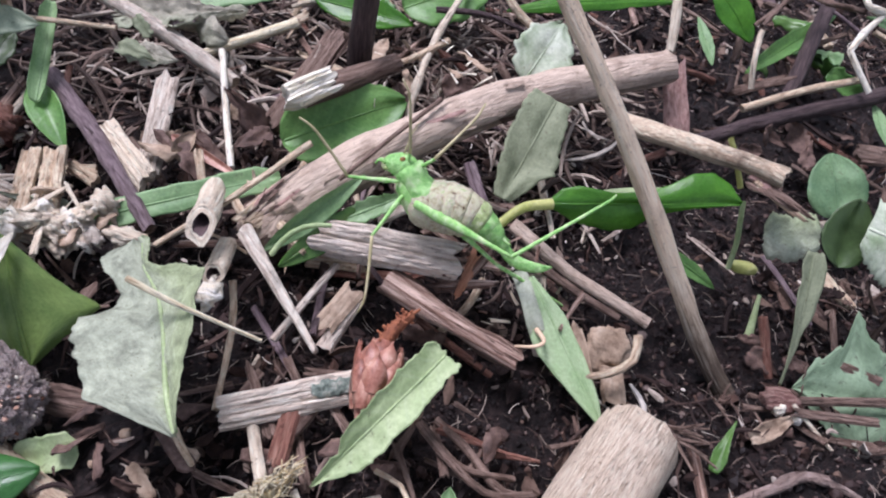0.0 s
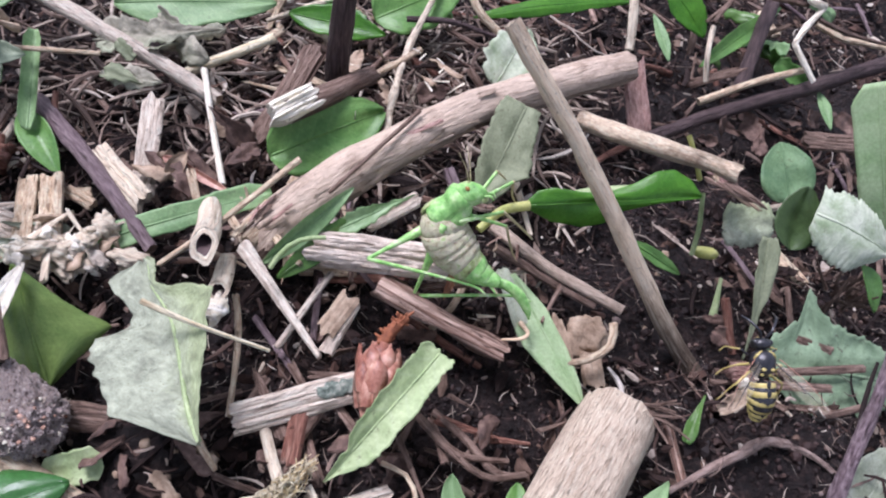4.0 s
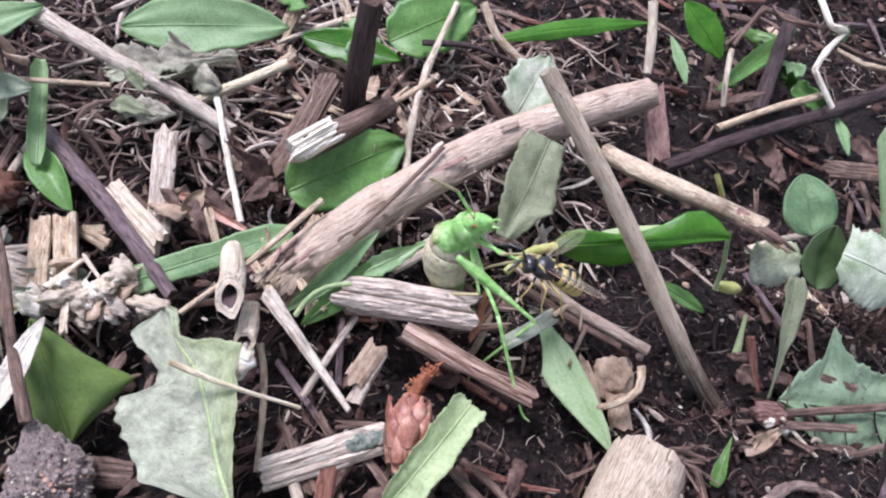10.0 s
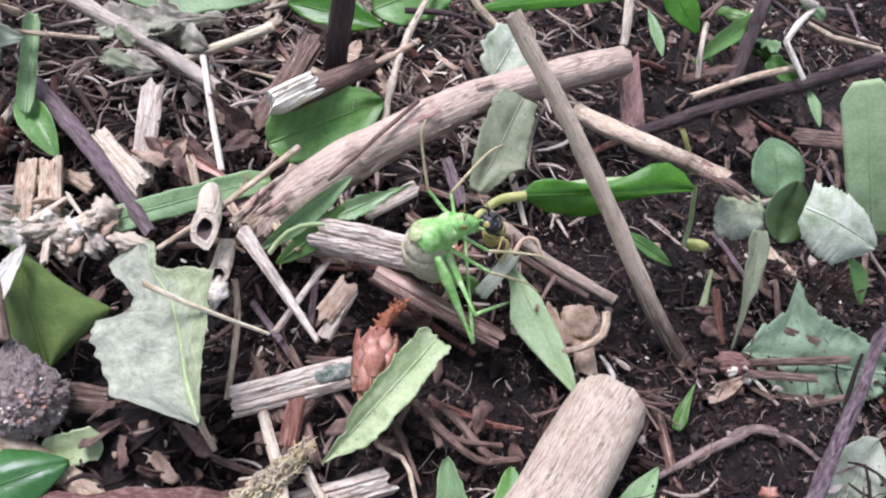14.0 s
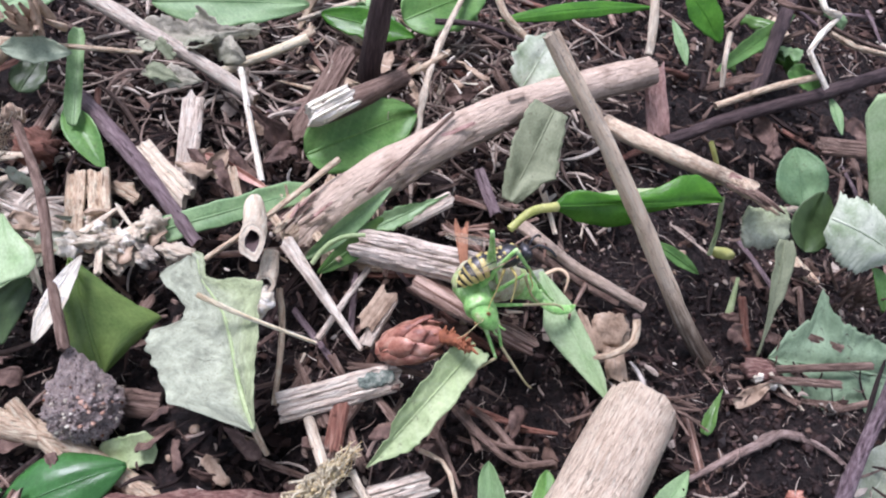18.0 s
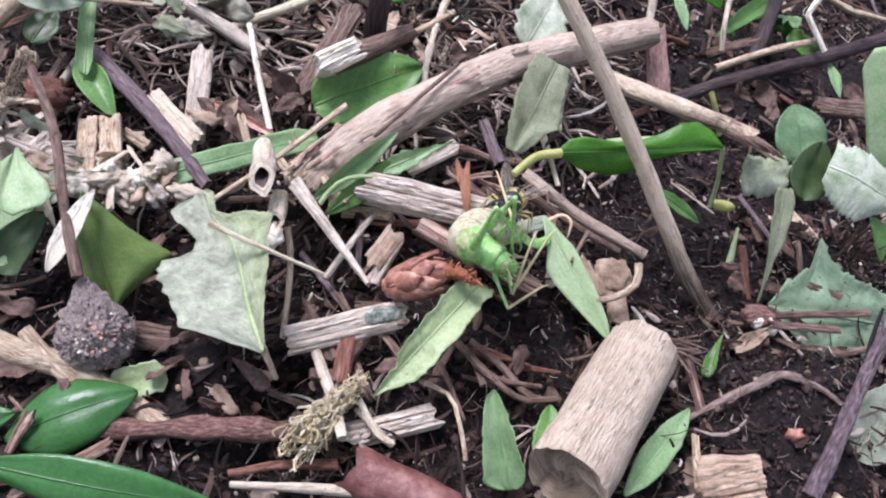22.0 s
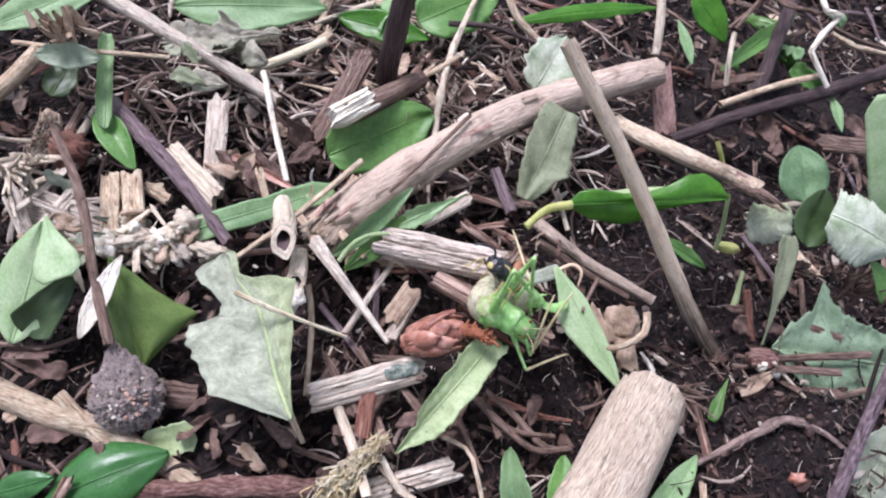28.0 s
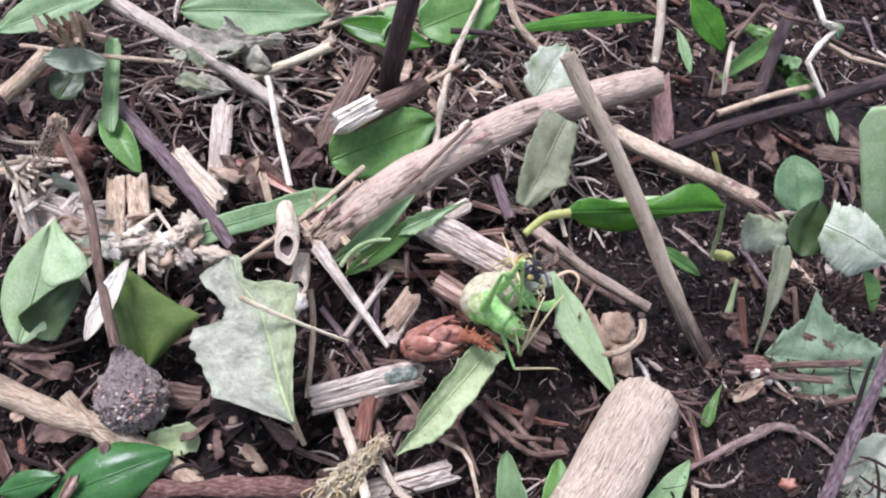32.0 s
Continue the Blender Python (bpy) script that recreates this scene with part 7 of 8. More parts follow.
# seconds; for each leg its knee and its foot
LEG_KEYS = [
    (0.0, {"fl": ((-21.3, -3.2, 12), (-26.3, -2.3, 16)), "fr": ((-11.5, -0.6, 17), (-8.3, 4.6, 20)), "ml": ((-17.1, -7.3, 9), (-17.2, -12.7, 5)), "mr": ((-15.7, -0.1, 18), (-17.3, 2.1, 26)),
           "hl": ((1.2, -8.6, 10), (13, 4.1, 14)), "hr": ((-1.1, -5.5, 4), (6.5, -3.9, -2))}),
    (1.4, {"fl": ((-21.3, -3.2, 12), (-26.3, -2.3, 16)), "fr": ((-11.5, -0.6, 17), (-8.3, 4.6, 20)), "ml": ((-17.1, -7.3, 9), (-17.2, -12.7, 5)), "mr": ((-15.7, -0.1, 18), (-17.3, 2.1, 26)),
           "hl": ((1.2, -8.6, 10), (13, 4.1, 14)), "hr": ((-1.1, -5.5, 4), (6.5, -3.9, -2))}),
    (2.0, {"fl": ((-3, 1.1, 15), (2.6, 7.1, 8)), "fr": ((-2.6, 1.5, 17), (4.6, 8.8, 10)), "ml": ((-3.6, -0.9, 11), (1.8, 0.5, 3)), "mr": ((-1.9, 0.2, 14), (8.2, 0.7, 5)),
           "hl": ((-15.2, -14.4, 8), (2.7, -14.3, 2)), "hr": ((-9.7, -9.7, 4), (2.3, -8.8, 2))}),
    (3.0, {"fl": ((-1.8, -0.1, 15), (1.7, 5, 9)), "fr": ((-2.7, -0, 18), (-0.1, 5.1, 12)), "ml": ((-2.4, -1.9, 11), (2.8, -0.3, 4)), "mr": ((-0.7, -1.5, 14), (2.8, 1.6, 7)),
           "hl": ((-16.8, -9.6, 9), (2.2, -12.8, 4)), "hr": ((-9.3, -8.1, 4), (1.4, -9.8, 3))}),
    (6.0, {"fl": ((-0.9, -0.2, 15), (1.3, 3.5, 8)), "fr": ((-1.8, -0.2, 18), (-2.2, 5.8, 12)), "ml": ((-1.4, -3.3, 11), (3.8, -1.9, 4)), "mr": ((2.1, -4.5, 12), (11.4, -3.9, 4)),
           "hl": ((-13.9, -14.4, 8), (0.6, -9.3, 6)), "hr": ((-9.1, -10.9, 4), (1.6, -8.7, 4))}),
    (7.6, {"fl": ((-6.6, 1.2, 12), (2.4, 2.5, 11)), "fr": ((-13.8, -0.4, 16), (-17.1, -0.5, 14)), "ml": ((-6.1, 0.4, 12), (-0.8, 2, 9)), "mr": ((-13.5, 0.4, 14), (-14.8, -3.6, 10)), "hl": ((-4.9, -9.6, 8), (1.2, -4.2, 6)), "hr": ((-7.6, -7.9, 5), (-4.5, -10.9, 2))}),
    (8.2, {"fl": ((-10.1, 4, 15), (-8.3, 5.1, 20)), "fr": ((-16.7, 1.4, 15), (-19.6, 1, 14)), "ml": ((-9.4, 1.4, 12), (-3, 4, 10)), "mr": ((-15.8, 1.7, 13), (-17.1, -1.7, 10)), "hl": ((-7.1, -8.8, 8), (-1.3, -3.7, 7)), "hr": ((-11.6, -2.4, 3), (-9.1, -5.5, 1))}),
    (9.0, {"fl": ((-14, 2.2, 17), (-14.2, 2.8, 20)), "fr": ((-18, 0, 14), (-21.2, -0.8, 15)), "ml": ((-9.1, -2.7, 10), (-1.8, 0.9, 9)), "mr": ((-19.1, -0, 14), (-22, -0.5, 14)),
           "hl": ((1.5, -5.4, 6), (6.6, -2.6, 2)), "hr": ((-4.1, 0.3, 6), (4.1, -2.8, 2))}),
    (10.2, {"fl": ((-10.8, 2.7, 17), (-13.4, 1.1, 20)), "fr": ((-3.5, -1.5, 12), (0.9, -1.8, 9)), "ml": ((-5, -1.1, 13), (0.9, 0.4, 10)), "mr": ((-5.5, -2.8, 9), (-5, -6.3, 4)), "hl": ((-3.1, -11.1, 7), (-1.4, -14.8, 2)), "hr": ((-1.1, -7.7, 8), (-0.3, -10.2, 3))}),
    (13.0, {"fl": ((-11.9, -2.7, 17), (-12, 1.1, 22)), "fr": ((-9.5, -2.8, 18), (-8.7, 2.4, 23)), "ml": ((-0.7, -7.4, 10), (3.4, -7.3, 8)), "mr": ((-1.6, -9.1, 9), (4.6, -8, 3)), "hl": ((-1.7, -15, 5), (5.3, -10.6, 1)), "hr": ((-4.1, -12.9, 5), (-0.5, -5.8, 4))}),
    (14.2, {"fl": ((-10.8, -5.5, 16), (-12.1, -3.3, 20)), "fr": ((-8.1, -3.4, 18), (-1.9, -0.4, 20)), "ml": ((0.8, -9.7, 10), (6.2, -7.3, 9)), "mr": ((0.3, -11.4, 8), (11.2, -8, 2)), "hl": ((-1.1, -16.1, 6), (0.8, -14.4, 3)), "hr": ((-3.6, -14.7, 5), (-2.1, -11.9, 4))}),
    (16.8, {"fl": ((-11.2, -10, 14), (-6.1, -8.6, 11)), "fr": ((-9.3, -6.3, 16), (-6, -5, 18)), "ml": ((-8.2, -13.5, 6), (-8.1, -13.2, 4)), "mr": ((-5.2, -11.2, 8), (-7, -12.1, 5)), "hl": ((-2, -14.3, 5), (0.2, -13.1, 1)), "hr": ((0.8, -12.2, 5), (7.5, -0.1, 6))}),
    (18.0, {"fl": ((-2, -19.1, 5), (0.5, -20.7, 2)), "fr": ((-3.5, -19.5, 5), (-3.8, -22.5, 2)), "ml": ((-2.5, -14.2, 12), (1.3, -12.7, 8)), "mr": ((-1.8, -15.3, 8), (5.8, -11.8, 5)), "hl": ((-6.7, -14.4, 19), (-4, -13.3, 10)), "hr": ((-3.9, -13.9, 18), (2.8, -11.4, 8))}),
    (18.5, {"fl": ((-2.7, -20.6, 6), (-1.3, -22.5, 1)), "fr": ((0.5, -18.5, 5), (5.7, -18.7, 1)), "ml": ((-0.8, -10.8, 14), (7.8, -6, 15)), "mr": ((1.4, -14.5, 8), (9.3, -10.1, 6)), "hl": ((-7.4, -17.8, 19), (-2.9, -15.5, 8)), "hr": ((-3.8, -13.6, 17), (0.1, -9.9, 12))}),
    (19.0, {"fl": ((-2.1, -23.3, 6), (5.7, -25.5, 1)), "fr": ((-2.9, -25.4, 4), (-1.4, -30.8, 0)), "ml": ((-10.1, -17.5, 13), (-13.8, -16.2, 14)), "mr": ((0.8, -15.1, 8), (11.1, -6.2, 7)), "hl": ((-4.4, -17, 18), (-0.8, -15.5, 8)), "hr": ((-1.9, -15.8, 16), (1, -13.5, 10))}),
    (20.0, {"fl": ((-0.4, -25.5, 2), (8.8, -28.2, 0)), "fr": ((3.3, -22.4, 4), (1.4, -19, 8)), "ml": ((0.3, -15.5, 12), (-1.3, -12.5, 14)), "mr": ((2.2, -14.5, 10), (1.1, -11.8, 12)), "hl": ((-1, -17.8, 19), (2.3, -15.5, 10)), "hr": ((-2.1, -18.2, 18), (0.7, -14.9, 10))}),
    (21.0, {"fl": ((0.1, -22.6, 3), (0.1, -16.1, 9)), "fr": ((-0.8, -23.3, 3), (-0.1, -22, 3)), "ml": ((-3.6, -15.8, 14), (-4.5, -13, 14)), "mr": ((2.5, -20.5, 3), (2, -15, 8)), "hl": ((-5, -18, 20), (-2.3, -16.7, 9)), "hr": ((-6.6, -19.2, 20), (-1.3, -14.8, 8))}),
    (22.0, {"fl": ((0.5, -22.8, 3), (0.4, -16.5, 9)), "fr": ((-0.5, -23.6, 3), (0.2, -22.3, 3)), "ml": ((-3.5, -16.3, 14), (-4.3, -13.5, 14)), "mr": ((2.9, -20.7, 3), (2.4, -15.2, 8)), "hl": ((-5, -18.8, 20), (-2, -17.1, 9)), "hr": ((-6.6, -19.9, 20), (-0.9, -15.1, 8))}),
    (23.0, {"fl": ((1.4, -22.6, 3), (1.5, -16.4, 9)), "fr": ((0.6, -23.3, 3), (1.2, -22.1, 3)), "ml": ((-2.1, -16.1, 14), (-3, -13.5, 14)), "mr": ((3.8, -20.6, 3), (3.4, -15.2, 8)), "hl": ((-3.4, -18.5, 20), (-0.9, -17, 9)), "hr": ((-4.9, -19.6, 20), (0.1, -15.1, 8))}),
    (24.0, {"fl": ((1.3, -22.7, 3), (1.3, -16.3, 9)), "fr": ((0.5, -23.4, 3), (1.1, -22.2, 3)), "ml": ((-2.3, -15.8, 14), (-3.2, -13.2, 14)), "mr": ((3.7, -20.7, 3), (3.2, -15.3, 8)), "hl": ((-3.6, -17.8, 20), (-1, -16.9, 9)), "hr": ((-5.2, -18.9, 20), (-0, -15.1, 8))}),
    (25.0, {"fl": ((1.1, -22.3, 3), (1, -15.7, 9)), "fr": ((0.1, -23.1, 3), (0.8, -21.8, 3)), "ml": ((-2.8, -15, 14), (-3.7, -12.4, 14)), "mr": ((3.5, -20.3, 3), (3, -14.6, 8)), "hl": ((-4.2, -16.9, 20), (-1.4, -16.3, 9)), "hr": ((-5.9, -18, 20), (-0.3, -14.5, 8))}),
    (27.5, {"fl": ((0.1, -23.7, 3), (0.1, -17, 9)), "fr": ((-0.9, -24.5, 3), (-0.1, -23.2, 3)), "ml": ((-3.8, -16.2, 14), (-4.7, -13.5, 14)), "mr": ((2.6, -21.7, 3), (2.1, -16, 8)), "hl": ((-5.4, -17.8, 20), (-2.4, -17.6, 9)), "hr": ((-7.1, -18.9, 20), (-1.2, -15.8, 8))}),
    (28.0, {"fl": ((1.1, -23.9, 3), (1.1, -17.1, 9)), "fr": ((0.2, -24.6, 3), (0.9, -23.4, 3)), "ml": ((-3, -16.2, 14), (-3.8, -13.5, 14)), "mr": ((3.7, -21.9, 3), (3.2, -16, 8)), "hl": ((-4.8, -17.7, 20), (-1.4, -17.6, 9)), "hr": ((-6.5, -18.8, 20), (-0.2, -15.8, 8))}),
    (29.0, {"fl": ((0.5, -24.2, 3), (0.5, -17.5, 9)), "fr": ((-0.4, -24.9, 3), (0.3, -23.7, 3)), "ml": ((-3.5, -16.8, 14), (-4.4, -14.1, 14)), "mr": ((3, -22.1, 3), (2.5, -16.4, 8)), "hl": ((-5.1, -18.6, 20), (-2, -18, 9)), "hr": ((-6.8, -19.7, 20), (-0.9, -16.2, 8))}),
    (30.0, {"fl": ((-0.2, -22.8, 3), (-0.3, -16.1, 9)), "fr": ((-1.2, -23.6, 3), (-0.4, -22.3, 3)), "ml": ((-4.2, -15.3, 14), (-5.1, -12.7, 14)), "mr": ((2.3, -20.8, 3), (1.8, -15, 8)), "hl": ((-5.8, -17.1, 20), (-2.7, -16.7, 9)), "hr": ((-7.5, -18.2, 20), (-1.6, -14.9, 8))}),
    (31.0, {"fl": ((0.3, -23.1, 3), (0.3, -16.2, 9)), "fr": ((-0.6, -23.8, 3), (0.1, -22.5, 3)), "ml": ((-3.7, -15.5, 14), (-4.6, -12.8, 14)), "mr": ((2.8, -21, 3), (2.3, -15.1, 8)), "hl": ((-5.3, -17.4, 20), (-2.2, -16.8, 9)), "hr": ((-7, -18.5, 20), (-1.1, -15, 8))}),
    (32.0, {"fl": ((-0, -23.5, 3), (-0.1, -16.5, 9)), "fr": ((-1, -24.3, 3), (-0.2, -23, 3)), "ml": ((-4.2, -15.5, 14), (-5.1, -12.8, 14)), "mr": ((2.6, -21.5, 3), (2.1, -15.4, 8)), "hl": ((-6, -16.9, 20), (-2.6, -17, 9)), "hr": ((-7.8, -18.1, 20), (-1.4, -15.3, 8))}),
]
# seconds; head, tail of the wasp; its back's direction
WASP_KEYS = [
    (0.0, (3.3, -57.1, 26), (-1.4, -60.6, 26), (0, 0, 1)),
    (1.2, (7, -46.1, 24), (1.2, -50.6, 24), (0, 0, 1)),
    (1.8, (19.7, -30.4, 12), (19.5, -36, 9), (0.2, -0.2, 1)),
    (2.0, (30.2, -28.9, 8), (22, -29.9, 7), (0, 0.2, 1)),
    (2.4, (45.3, -19.3, 7), (46.7, -23.9, 3), (0, -0.2, 1)),
    (2.7, (34, -21.3, 4), (43.2, -19.9, 2), (0, 0, 1)),
    (3.0, (32.3, -21.9, 3), (42.1, -18.8, 2), (0, 0, 1)),
    (3.3, (37.6, -15.5, 5), (38.9, -20.6, 2), (0, -0.2, 1)),
    (4.5, (33.8, -16.9, 14), (34.9, -23.1, 11), (0, -0.2, 1)),
    (5.5, (32.3, -13.5, 14), (34.3, -19.5, 10), (0, -0.2, 1)),
    (6.0, (33.6, 6.3, 15), (33.4, -3.2, 9), (0, -0.2, 1)),
    (6.4, (15.7, -2.6, 18), (22, -6.1, 14), (0, -0.1, 1)),
    (6.7, (2.4, -2.1, 16), (11.6, -1.2, 14), (0, 0.2, 1)),
    (7.0, (-2.2, 1.1, 17), (6, 2.2, 14), (0.2, 0.7, 0.6)),
    (7.3, (0.9, 0.7, 16), (7.6, 8.1, 16), (0.3, 0.7, 0.6)),
    (7.6, (-0.4, 1.7, 14), (7.6, 6, 15), (0.2, 0.7, 0.7)),
    (8.0, (-1.2, -5.8, 14), (6.5, 5, 8), (0.2, 0.6, 0.8)),
    (8.6, (-8, -0.3, 15), (-0.6, 0.9, 13), (0.1, 0.4, 0.9)),
    (9.0, (-9.2, 0.1, 15), (-2.1, 4, 7), (0.1, 0.4, 0.9)),
    (9.4, (-10, 0.1, 17), (-2.4, 1, 14), (0.1, 0.4, 0.9)),
    (9.7, (-10.6, 5.4, 19), (-4.7, 6.5, 16), (0.1, 0.6, 0.8)),
    (10.0, (-0.3, -3.4, 13), (8.1, -2.5, 10), (0.1, 0.2, 1)),
    (10.4, (-1.8, -4.4, 13), (4.2, -7, 9), (0.6, 0.2, 0.7)),
    (10.7, (1.9, -8, 10), (7.3, -11.4, 7), (0.5, 0.2, 0.8)),
    (11.0, (0.4, -3.4, 12), (4.6, -7, 9), (0.5, 0.4, 0.7)),
    (11.5, (0.9, -5.5, 12), (8.5, -6.8, 8), (0.5, 0.5, 0.7)),
    (12.0, (-0.9, -5, 14), (5.7, -4.5, 10), (0.5, 0.6, 0.6)),
    (12.5, (-4.2, -6.3, 13), (2.5, -3, 14), (0.2, 0.6, 0.7)),
    (13.0, (2.5, -4.6, 11), (-5.2, -3.2, 14), (0.5, 0.2, 0.8)),
    (13.5, (-1.4, -6.1, 13), (3.4, -0.5, 2), (0.4, 0.5, 0.8)),
    (14.0, (-1.6, -5.9, 13), (2.4, 1.3, 1), (0.3, 0.6, 0.7)),
    (14.5, (-2.1, -6.7, 12), (2.8, -1.7, 2), (0.4, 0.6, 0.6)),
    (15.5, (-5.3, -6.5, 14), (1.2, -6, 10), (0.3, 0.6, 0.7)),
    (16.5, (-14.1, -4.3, 24), (-11.6, -6.6, 17), (0.6, 0.4, 0.7)),
    (17.0, (-5, -3.9, 17), (-1.4, -6.1, 11), (0.7, 0.2, 0.6)),
    (17.3, (-7.5, -7.3, 14), (-3.7, 0.1, 12), (0.4, 0.3, 0.8)),
    (17.6, (-9.1, -19, 13), (-4.4, -10, 10), (0.0, -0.2, 1)),
    (18.0, (-1.7, -10.4, 14), (-9.8, -14.9, 13), (0.1, 0.4, 0.9)),
    (18.5, (-1.5, -12.3, 14), (-2.9, -2.6, 6), (0.2, 0.4, 0.9)),
    (19.0, (-7.2, -11.8, 15), (-2.9, -0.3, 6), (0.2, 0.4, 0.9)),
    (19.5, (-3.7, -12.7, 14), (-0.8, -0.6, 5), (0.1, 0.3, 0.95)),
    (21.0, (-5.3, -15.1, 14), (-0.5, -3.3, 6), (0.1, 0.3, 0.95)),
    (22.0, (-4.9, -15.6, 14), (-0.2, -1.9, 5), (0.1, 0.3, 0.95)),
    (23.0, (-5.5, -15.6, 14), (-2.8, -2.7, 4), (0.1, 0.3, 0.95)),
    (24.0, (-6.5, -15.2, 14), (-5.7, -1.5, 4), (0.1, 0.3, 0.95)),
    (25.0, (-8.1, -15.3, 14), (-6.2, -2.3, 4), (0.1, 0.3, 0.95)),
    (25.5, (-7.1, -14.7, 14), (-5.1, -1.8, 4), (0.1, 0.3, 0.95)),
    (27.5, (-8.3, -16, 13), (-8.3, -4.9, 9), (-0.1, 0.3, 0.95)),
    (28.0, (-8.7, -15.3, 16), (-2.3, -13.2, 6), (0.2, 0.4, 0.9)),
    (28.4, (-11.3, -16.8, 16), (-5.1, -15.4, 6), (0.2, 0.4, 0.9)),
    (28.7, (-10.1, -13.8, 15), (-13.5, -15.2, 13), (0.1, 0.3, 0.95)),
    (29.0, (-8.5, -12.6, 14), (-17.2, -12.3, 14), (0, 0.3, 0.95)),
    (29.4, (-5.5, -10.8, 14), (-15.9, -10.6, 13), (0, 0.2, 1)),
    (30.0, (-4.1, -15.3, 14), (-8.6, -6.3, 9), (0.2, 0.3, 0.9)),
    (30.5, (-2.8, -14.8, 14), (-5.4, -3.9, 7), (0.3, 0.3, 0.9)),
    (31.0, (-2.8, -15.3, 14), (-3.5, -3.5, 5), (0.3, 0.3, 0.9)),
    (32.0, (-1.9, -13.1, 13), (-1.8, -2.5, 3), (0.3, 0.3, 0.9)),
]


def between(keys, t):
    """The values of a table of keys at a time, on straight lines."""
    for a, b in zip(keys, keys[1:]):
        if a[0] <= t <= b[0]:
            f = (t - a[0]) / (b[0] - a[0])
            return [V(p).lerp(V(q), f) for p, q in zip(a[1:], b[1:])]
    return [V(p) for p in keys[-1][1:]]


def cricket_pose(t):
    head, waist, tail, back = between(CRICKET_KEYS, t)
    m = axes(waist, head - waist, back)
    return m, m.inverted() @ axes(waist, waist - tail, back.normalized() - (head - waist).normalized())


def move_cricket():
    times = sorted({k[0] for k in CRICKET_KEYS} | {k[0] for k in LEG_KEYS})
    walk(cricket, [(t, cricket_pose(t)[0]) for t in times])
    walk(cricket_abdomen, [(t, cricket_pose(t)[1]) for t in times])
    for tag, (up, low, hip, l1, l2) in cricket_legs.items():
        rows_up, rows_low = [], []
        for i, t in enumerate(times):
            for a, b in zip(LEG_KEYS, LEG_KEYS[1:]):
                if a[0] <= t <= b[0]:
                    f = (t - a[0]) / (b[0] - a[0])
                    f = max(0.0, min(1.0, f * 1.6 - 0.3)) if b[0] - a[0] > 2 else f
                    knee = V(a[1][tag][0]).lerp(V(b[1][tag][0]), f)
                    foot = V(a[1][tag][1]).lerp(V(b[1][tag][1]), f)
            inv = cricket_pose(t)[0].inverted()
            k, q = inv @ (knee * MM) / MM, inv @ (foot * MM) / MM
            mu = axes(hip, k - hip, (k - hip).orthogonal() if abs((k - hip).normalized().z) > 0.95 else (0, 0, 1))
            reach = hip + (k - hip).normalized() * l1
            ml = axes(reach, q - reach, (0, 0.3, 1))
            rows_up.append((t, mu))
            rows_low.append((t, mu.inverted() @ ml))
        walk(up, eased(rows_up))
        walk(low, eased(rows_low))


def eased(rows):
    """Adds halfway rows wherever a limb turns far between two of them."""
    out = [rows[0]]
    for t, m in rows[1:]:
        t0, m0 = out[-1]
        q0, q1 = m0.to_quaternion(), m.to_quaternion()
        n = int(q0.rotation_difference(q1).angle / radians(60)) + 1
        ang = q0.rotation_difference(q1).angle
        if ang > math.pi:
            n = int((2 * math.pi - ang) / radians(60)) + 1
        for k in range(1, n):
            f = k / n
            out.append((t0 + (t - t0) * f, Matrix.LocRotScale(m0.translation.lerp(m.translation, f), q0.slerp(q1, f), None)))
        out.append((t, m))
    return out


def move_wasp():
    rows = []
    for t, head, tail, back in WASP_KEYS:
        head, tail = V(head), V(tail)
        d = (head - tail).normalized()
        mid = (head + tail) / 2
        rows.append((t, axes(mid + d * 1.0, d, back)))
    walk(wasp, eased(rows))
    beat = [(t, o) for t, o in ((0.0, 55), (2.9, 50), (3.6, 30), (4.4, 50), (6.2, 62), (6.8, 45), (7.4, 25), (9.9, 40), (10.5, 22), (16.4, 35), (17.2, 28), (19.5, 16), (25.5, 16), (27.5, 60), (28.0, 25), (29.0, 60), (29.6, 30), (32.0, 20))]
    for w, sgn in zip(wasp_wings, (1, -1)):
        walk(w, [(t, pose(1.58 * MM, 1.03 * sgn * MM, 1.34 * MM, 0, 8 + o * 0.25, -o * sgn)) for t, o in beat])


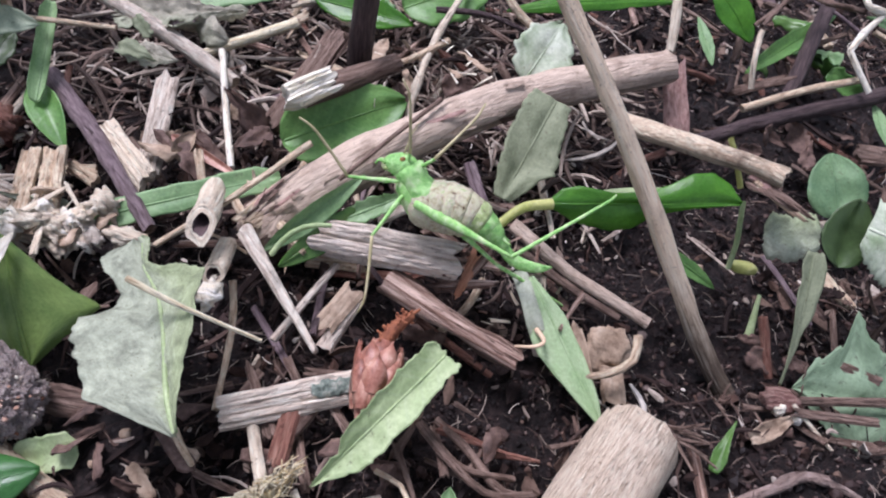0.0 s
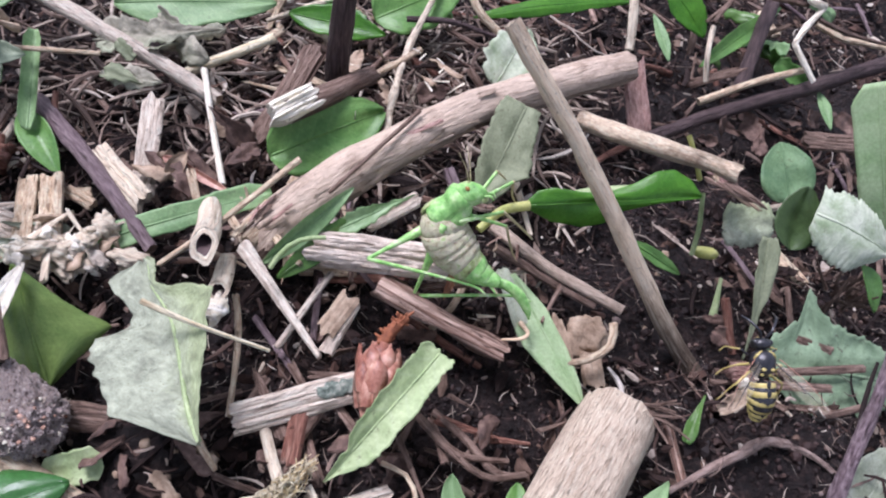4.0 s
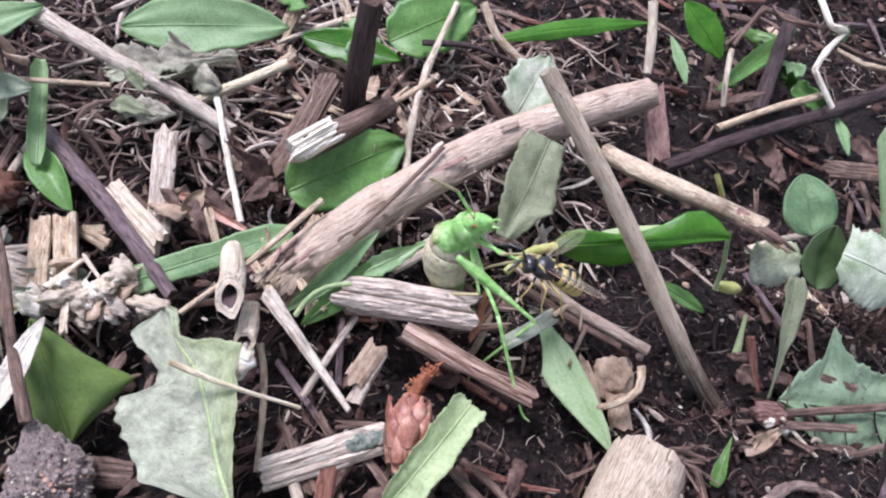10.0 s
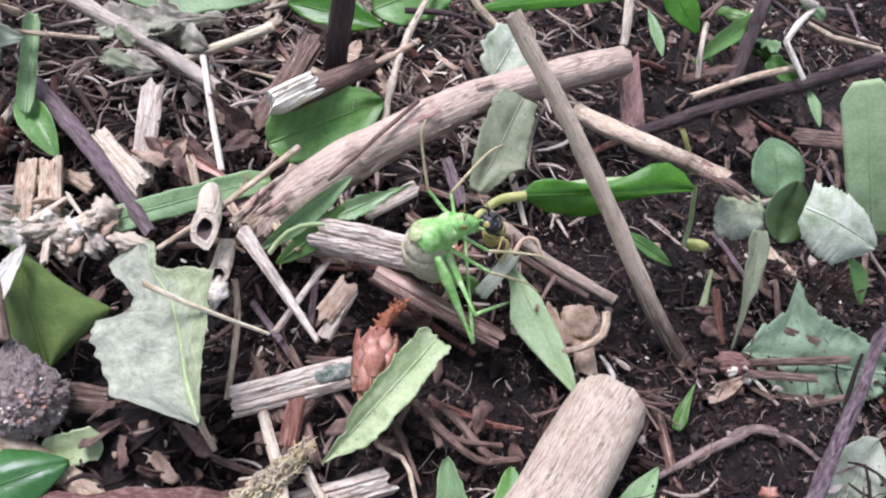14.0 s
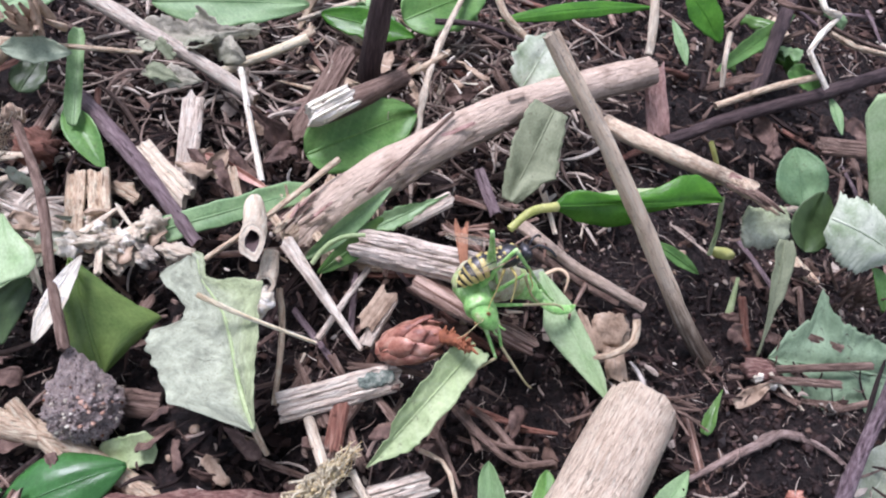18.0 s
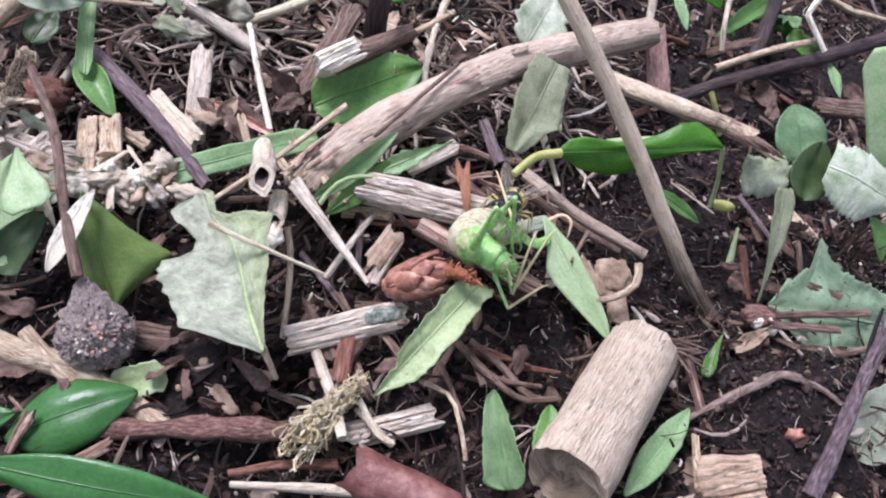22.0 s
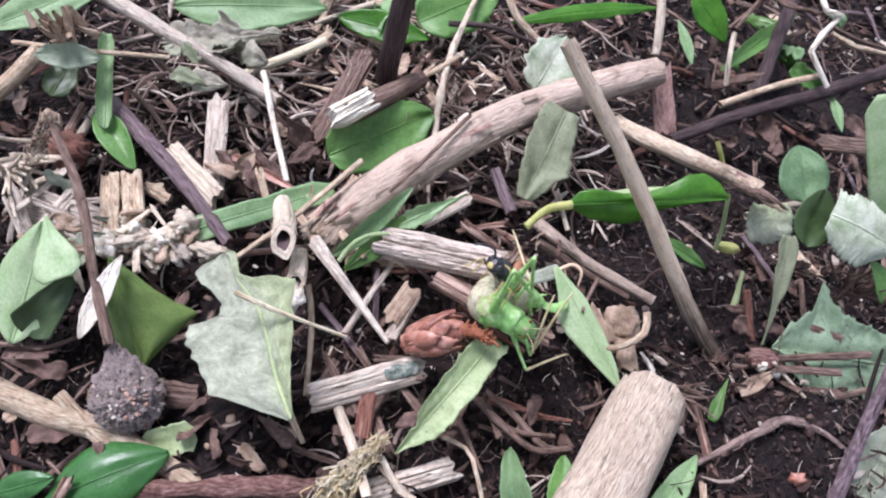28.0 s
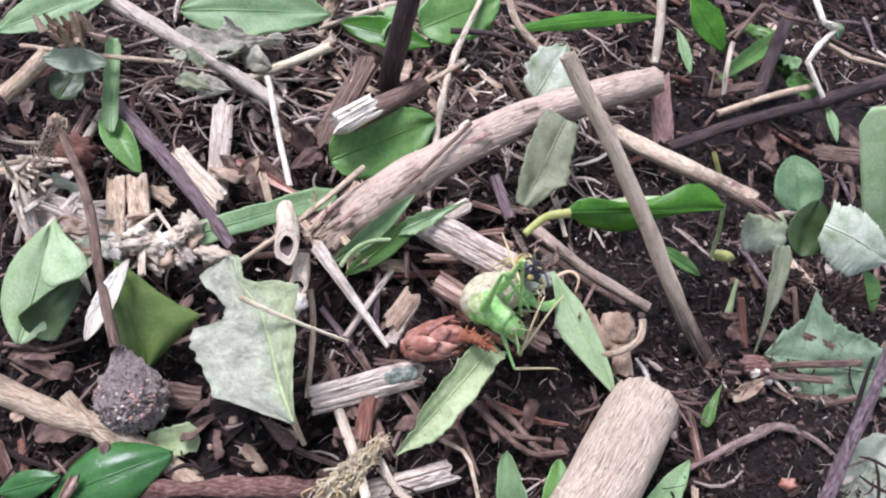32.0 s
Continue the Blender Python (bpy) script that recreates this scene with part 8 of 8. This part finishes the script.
# ---- what the struggle shifts ----
def build_bud():
    """A red-brown bud of overlapping scales that open along +x, where a frayed rusty core sticks out."""
    ob = new("cone_bud")
    ob.empty_display_size = 0.003
    tagged(ob, "red-brown scaly bud with a frayed rusty core", "bud")
    body_part("core", [(z2, 0, 0, a, a) for z2, a in ((-5.5, 0.5), (-4.5, 1.5), (-2, 2.4), (0.5, 2.5), (3, 1.9), (4.5, 1.2), (5.0, 0.5))], BRACT, ob)
    rnd = random.Random(5)
    for ring, (x0, r0, n, ln) in enumerate(((-5.4, 1.3, 5, 4.6), (-4.2, 2.2, 6, 5.0), (-2.4, 2.7, 7, 5.0), (-0.4, 2.5, 6, 4.8))):
        for k in range(n):
            a = 2 * math.pi * (k + 0.5 * (ring % 2)) / n
            vs, fs, uv = [], [], []
            flare = rnd.uniform(-0.2, 0.9)
            wide = rnd.uniform(1.6, 2.0)
            for i in range(7):
                s = i / 6
                half = wide * max(0.04, math.sin(math.pi * (0.2 + 0.79 * s))) ** 0.75
                rad = r0 + 0.5 * math.sin(math.pi * s) + flare * s * s - 0.2 * s
                for lay in (0.13, -0.13):
                    for g in (-1, 0, 1):
                        b = a + g * half / max(rad, 1.6)
                        rr = rad + lay - 0.28 * abs(g)
                        vs.append((x0 + ln * s - 0.7 * abs(g) * s, rr * math.sin(b), rr * math.cos(b)))
                        uv.append((s, g))
            for i in range(6):
                for g in (0, 1):
                    q = (i * 6 + g, i * 6 + g + 1, (i + 1) * 6 + g + 1, (i + 1) * 6 + g)
                    fs += [q, tuple(reversed([v + 3 for v in q]))]
                fs += [(i * 6, (i + 1) * 6, (i + 1) * 6 + 3, i * 6 + 3), (i * 6 + 2, i * 6 + 5, (i + 1) * 6 + 5, (i + 1) * 6 + 2)]
            put("scale", vs, fs, BRACT, uv, (0, 0, 0), parent=ob)
    rod("frayed_core", [(4, 0, 0), (6, -0.8, 0.3), (7.4, -1.8, 0.5), (8.4, -3.0, 0.7)], [1.0, 0.9, 0.8, 0.4], RUST, ob, "frayed rusty core", 9)
    for k in range(46):
        a = rnd.uniform(0, 6.28)
        x = rnd.uniform(4.2, 8.4)
        c = V(x, -max(0, x - 5) * 0.75, 0.4)
        rod("fray", [c[:], (c + V(rnd.uniform(-0.5, 1.2), math.cos(a) * 1.15, math.sin(a) * 1.15))[:]], [0.32, 0.14], RUST, ob, sides=5)
    return ob


bud = build_bud()
cricket_chip = chip("short weathered chip with end grain under the cricket", (-9.8, 0, 0), (9.8, 0, 0), 5.4, 4.2, BLOCKW, up=(0, 0, 1), name="wood_block", origin=(0, 0, 0), grain=0.07, jag=0.1)
rust_splinter = chip("rust-coloured pointed splinter beside the block", (-3.6, 0, 0), (3.6, 0, 0), 2.2, 0.6, RUSTW, up=(0, 0, 1), name="rust_splinter", cat="splinter", origin=(0, 0, 0), taper=0.4, jag=0.2, bend=0.04)
shred = new("leaf_shred")
shred.empty_display_size = 0.002
tagged(shred, "grey-green curled shred of dead leaf", "leaf shred")
chip("", (-4.5, 0, 0), (4.5, 0, 0), 2.2, 0.5, GREYLEAF, up=(0, 0, 1), name="blade", bend=0.12, parent=shred, origin=(0, 0, 0))
rod("curl", [(4.3, 0, 0.3), (6.5, 0.3, 1.6), (7.2, -1.2, 2.6), (6.2, -3.6, 1.6)], [0.4, 0.3, 0.28, 0.15], TAN, shred, sides=6)


def along(a, b, up=UP):
    """The pose halfway between a and b, with +x from a to b."""
    return axes((V(a) + V(b)) / 2, V(b) - V(a), up)


def motions():
    move_cricket()
    move_wasp()
    low = along((-12.5, -28.7, 1), (-12.9, -20.9, 3))
    low2 = along((-17.3, -22, 0.5), (-10.4, -21, 6))
    walk(bud, eased([(0.0, low), (17.3, low), (17.9, low2), (32.0, low2)]))
    lie = along((-24.7, -6.2, 2), (-7.1, -5.1, 2))
    lie2 = along((-23.2, -6.1, 2), (-6.8, -6.6, 2))
    turned = along((-17.6, 0.1, 2), (-3.2, -5.4, 2))
    walk(cricket_chip, [(0.0, lie), (9.8, lie), (10.2, lie2), (29.3, lie2), (29.8, turned), (32.0, turned)])
    lain1, stood, slid = along((-3.7, -2.1, 1.5), (-5.4, -8.9, -1.0)), along((-10.5, -3.9, 8.0), (-8.7, -8.4, 5.0)), along((-4.4, -9.6, 1.5), (-1.2, -3.2, 1))
    walk(rust_splinter, eased([(0.0, lain1), (17.2, lain1), (18.2, stood), (22.0, stood), (22.7, slid), (32.0, slid)]))
    foot = V(dry_stalk["at"])
    push = (V(STALK_TOP) - foot).rotation_difference(V(STALK_TOP) + V(2.6, 4.6, -1.2) - foot).to_matrix().to_4x4()
    rest = Matrix.Translation(foot * MM)
    walk(dry_stalk, [(0.0, rest @ push), (1.1, rest @ push), (1.9, rest), (32.0, rest)])
    end = V(straw_stick["at"])
    tip = V((33.2, 9.7, 14.5))
    lift = (tip - end).rotation_difference(tip + V(-0.6, 1.2, 2.0) - end).to_matrix().to_4x4()
    lain = Matrix.Translation(end * MM)
    walk(straw_stick, [(0.0, lain @ lift), (3.4, lain @ lift), (5.6, lain), (32.0, lain)])
    s1 = along((2.9, -3.9, 0), (5.8, -9.8, -1))
    s2 = along((-0.9, -9.8, 2), (5.6, -4.5, 3))
    s3 = along((0.4, -10.8, 2), (4.3, -3.5, 3))
    s4 = along((-2.7, -8.2, 0), (4.6, -3.8, 0))
    walk(shred, eased([(0.0, s1), (7.7, s1), (8.2, s2), (11.2, s2), (11.8, s3), (17.3, s3), (18.0, s4), (32.0, s4)]))


motions()
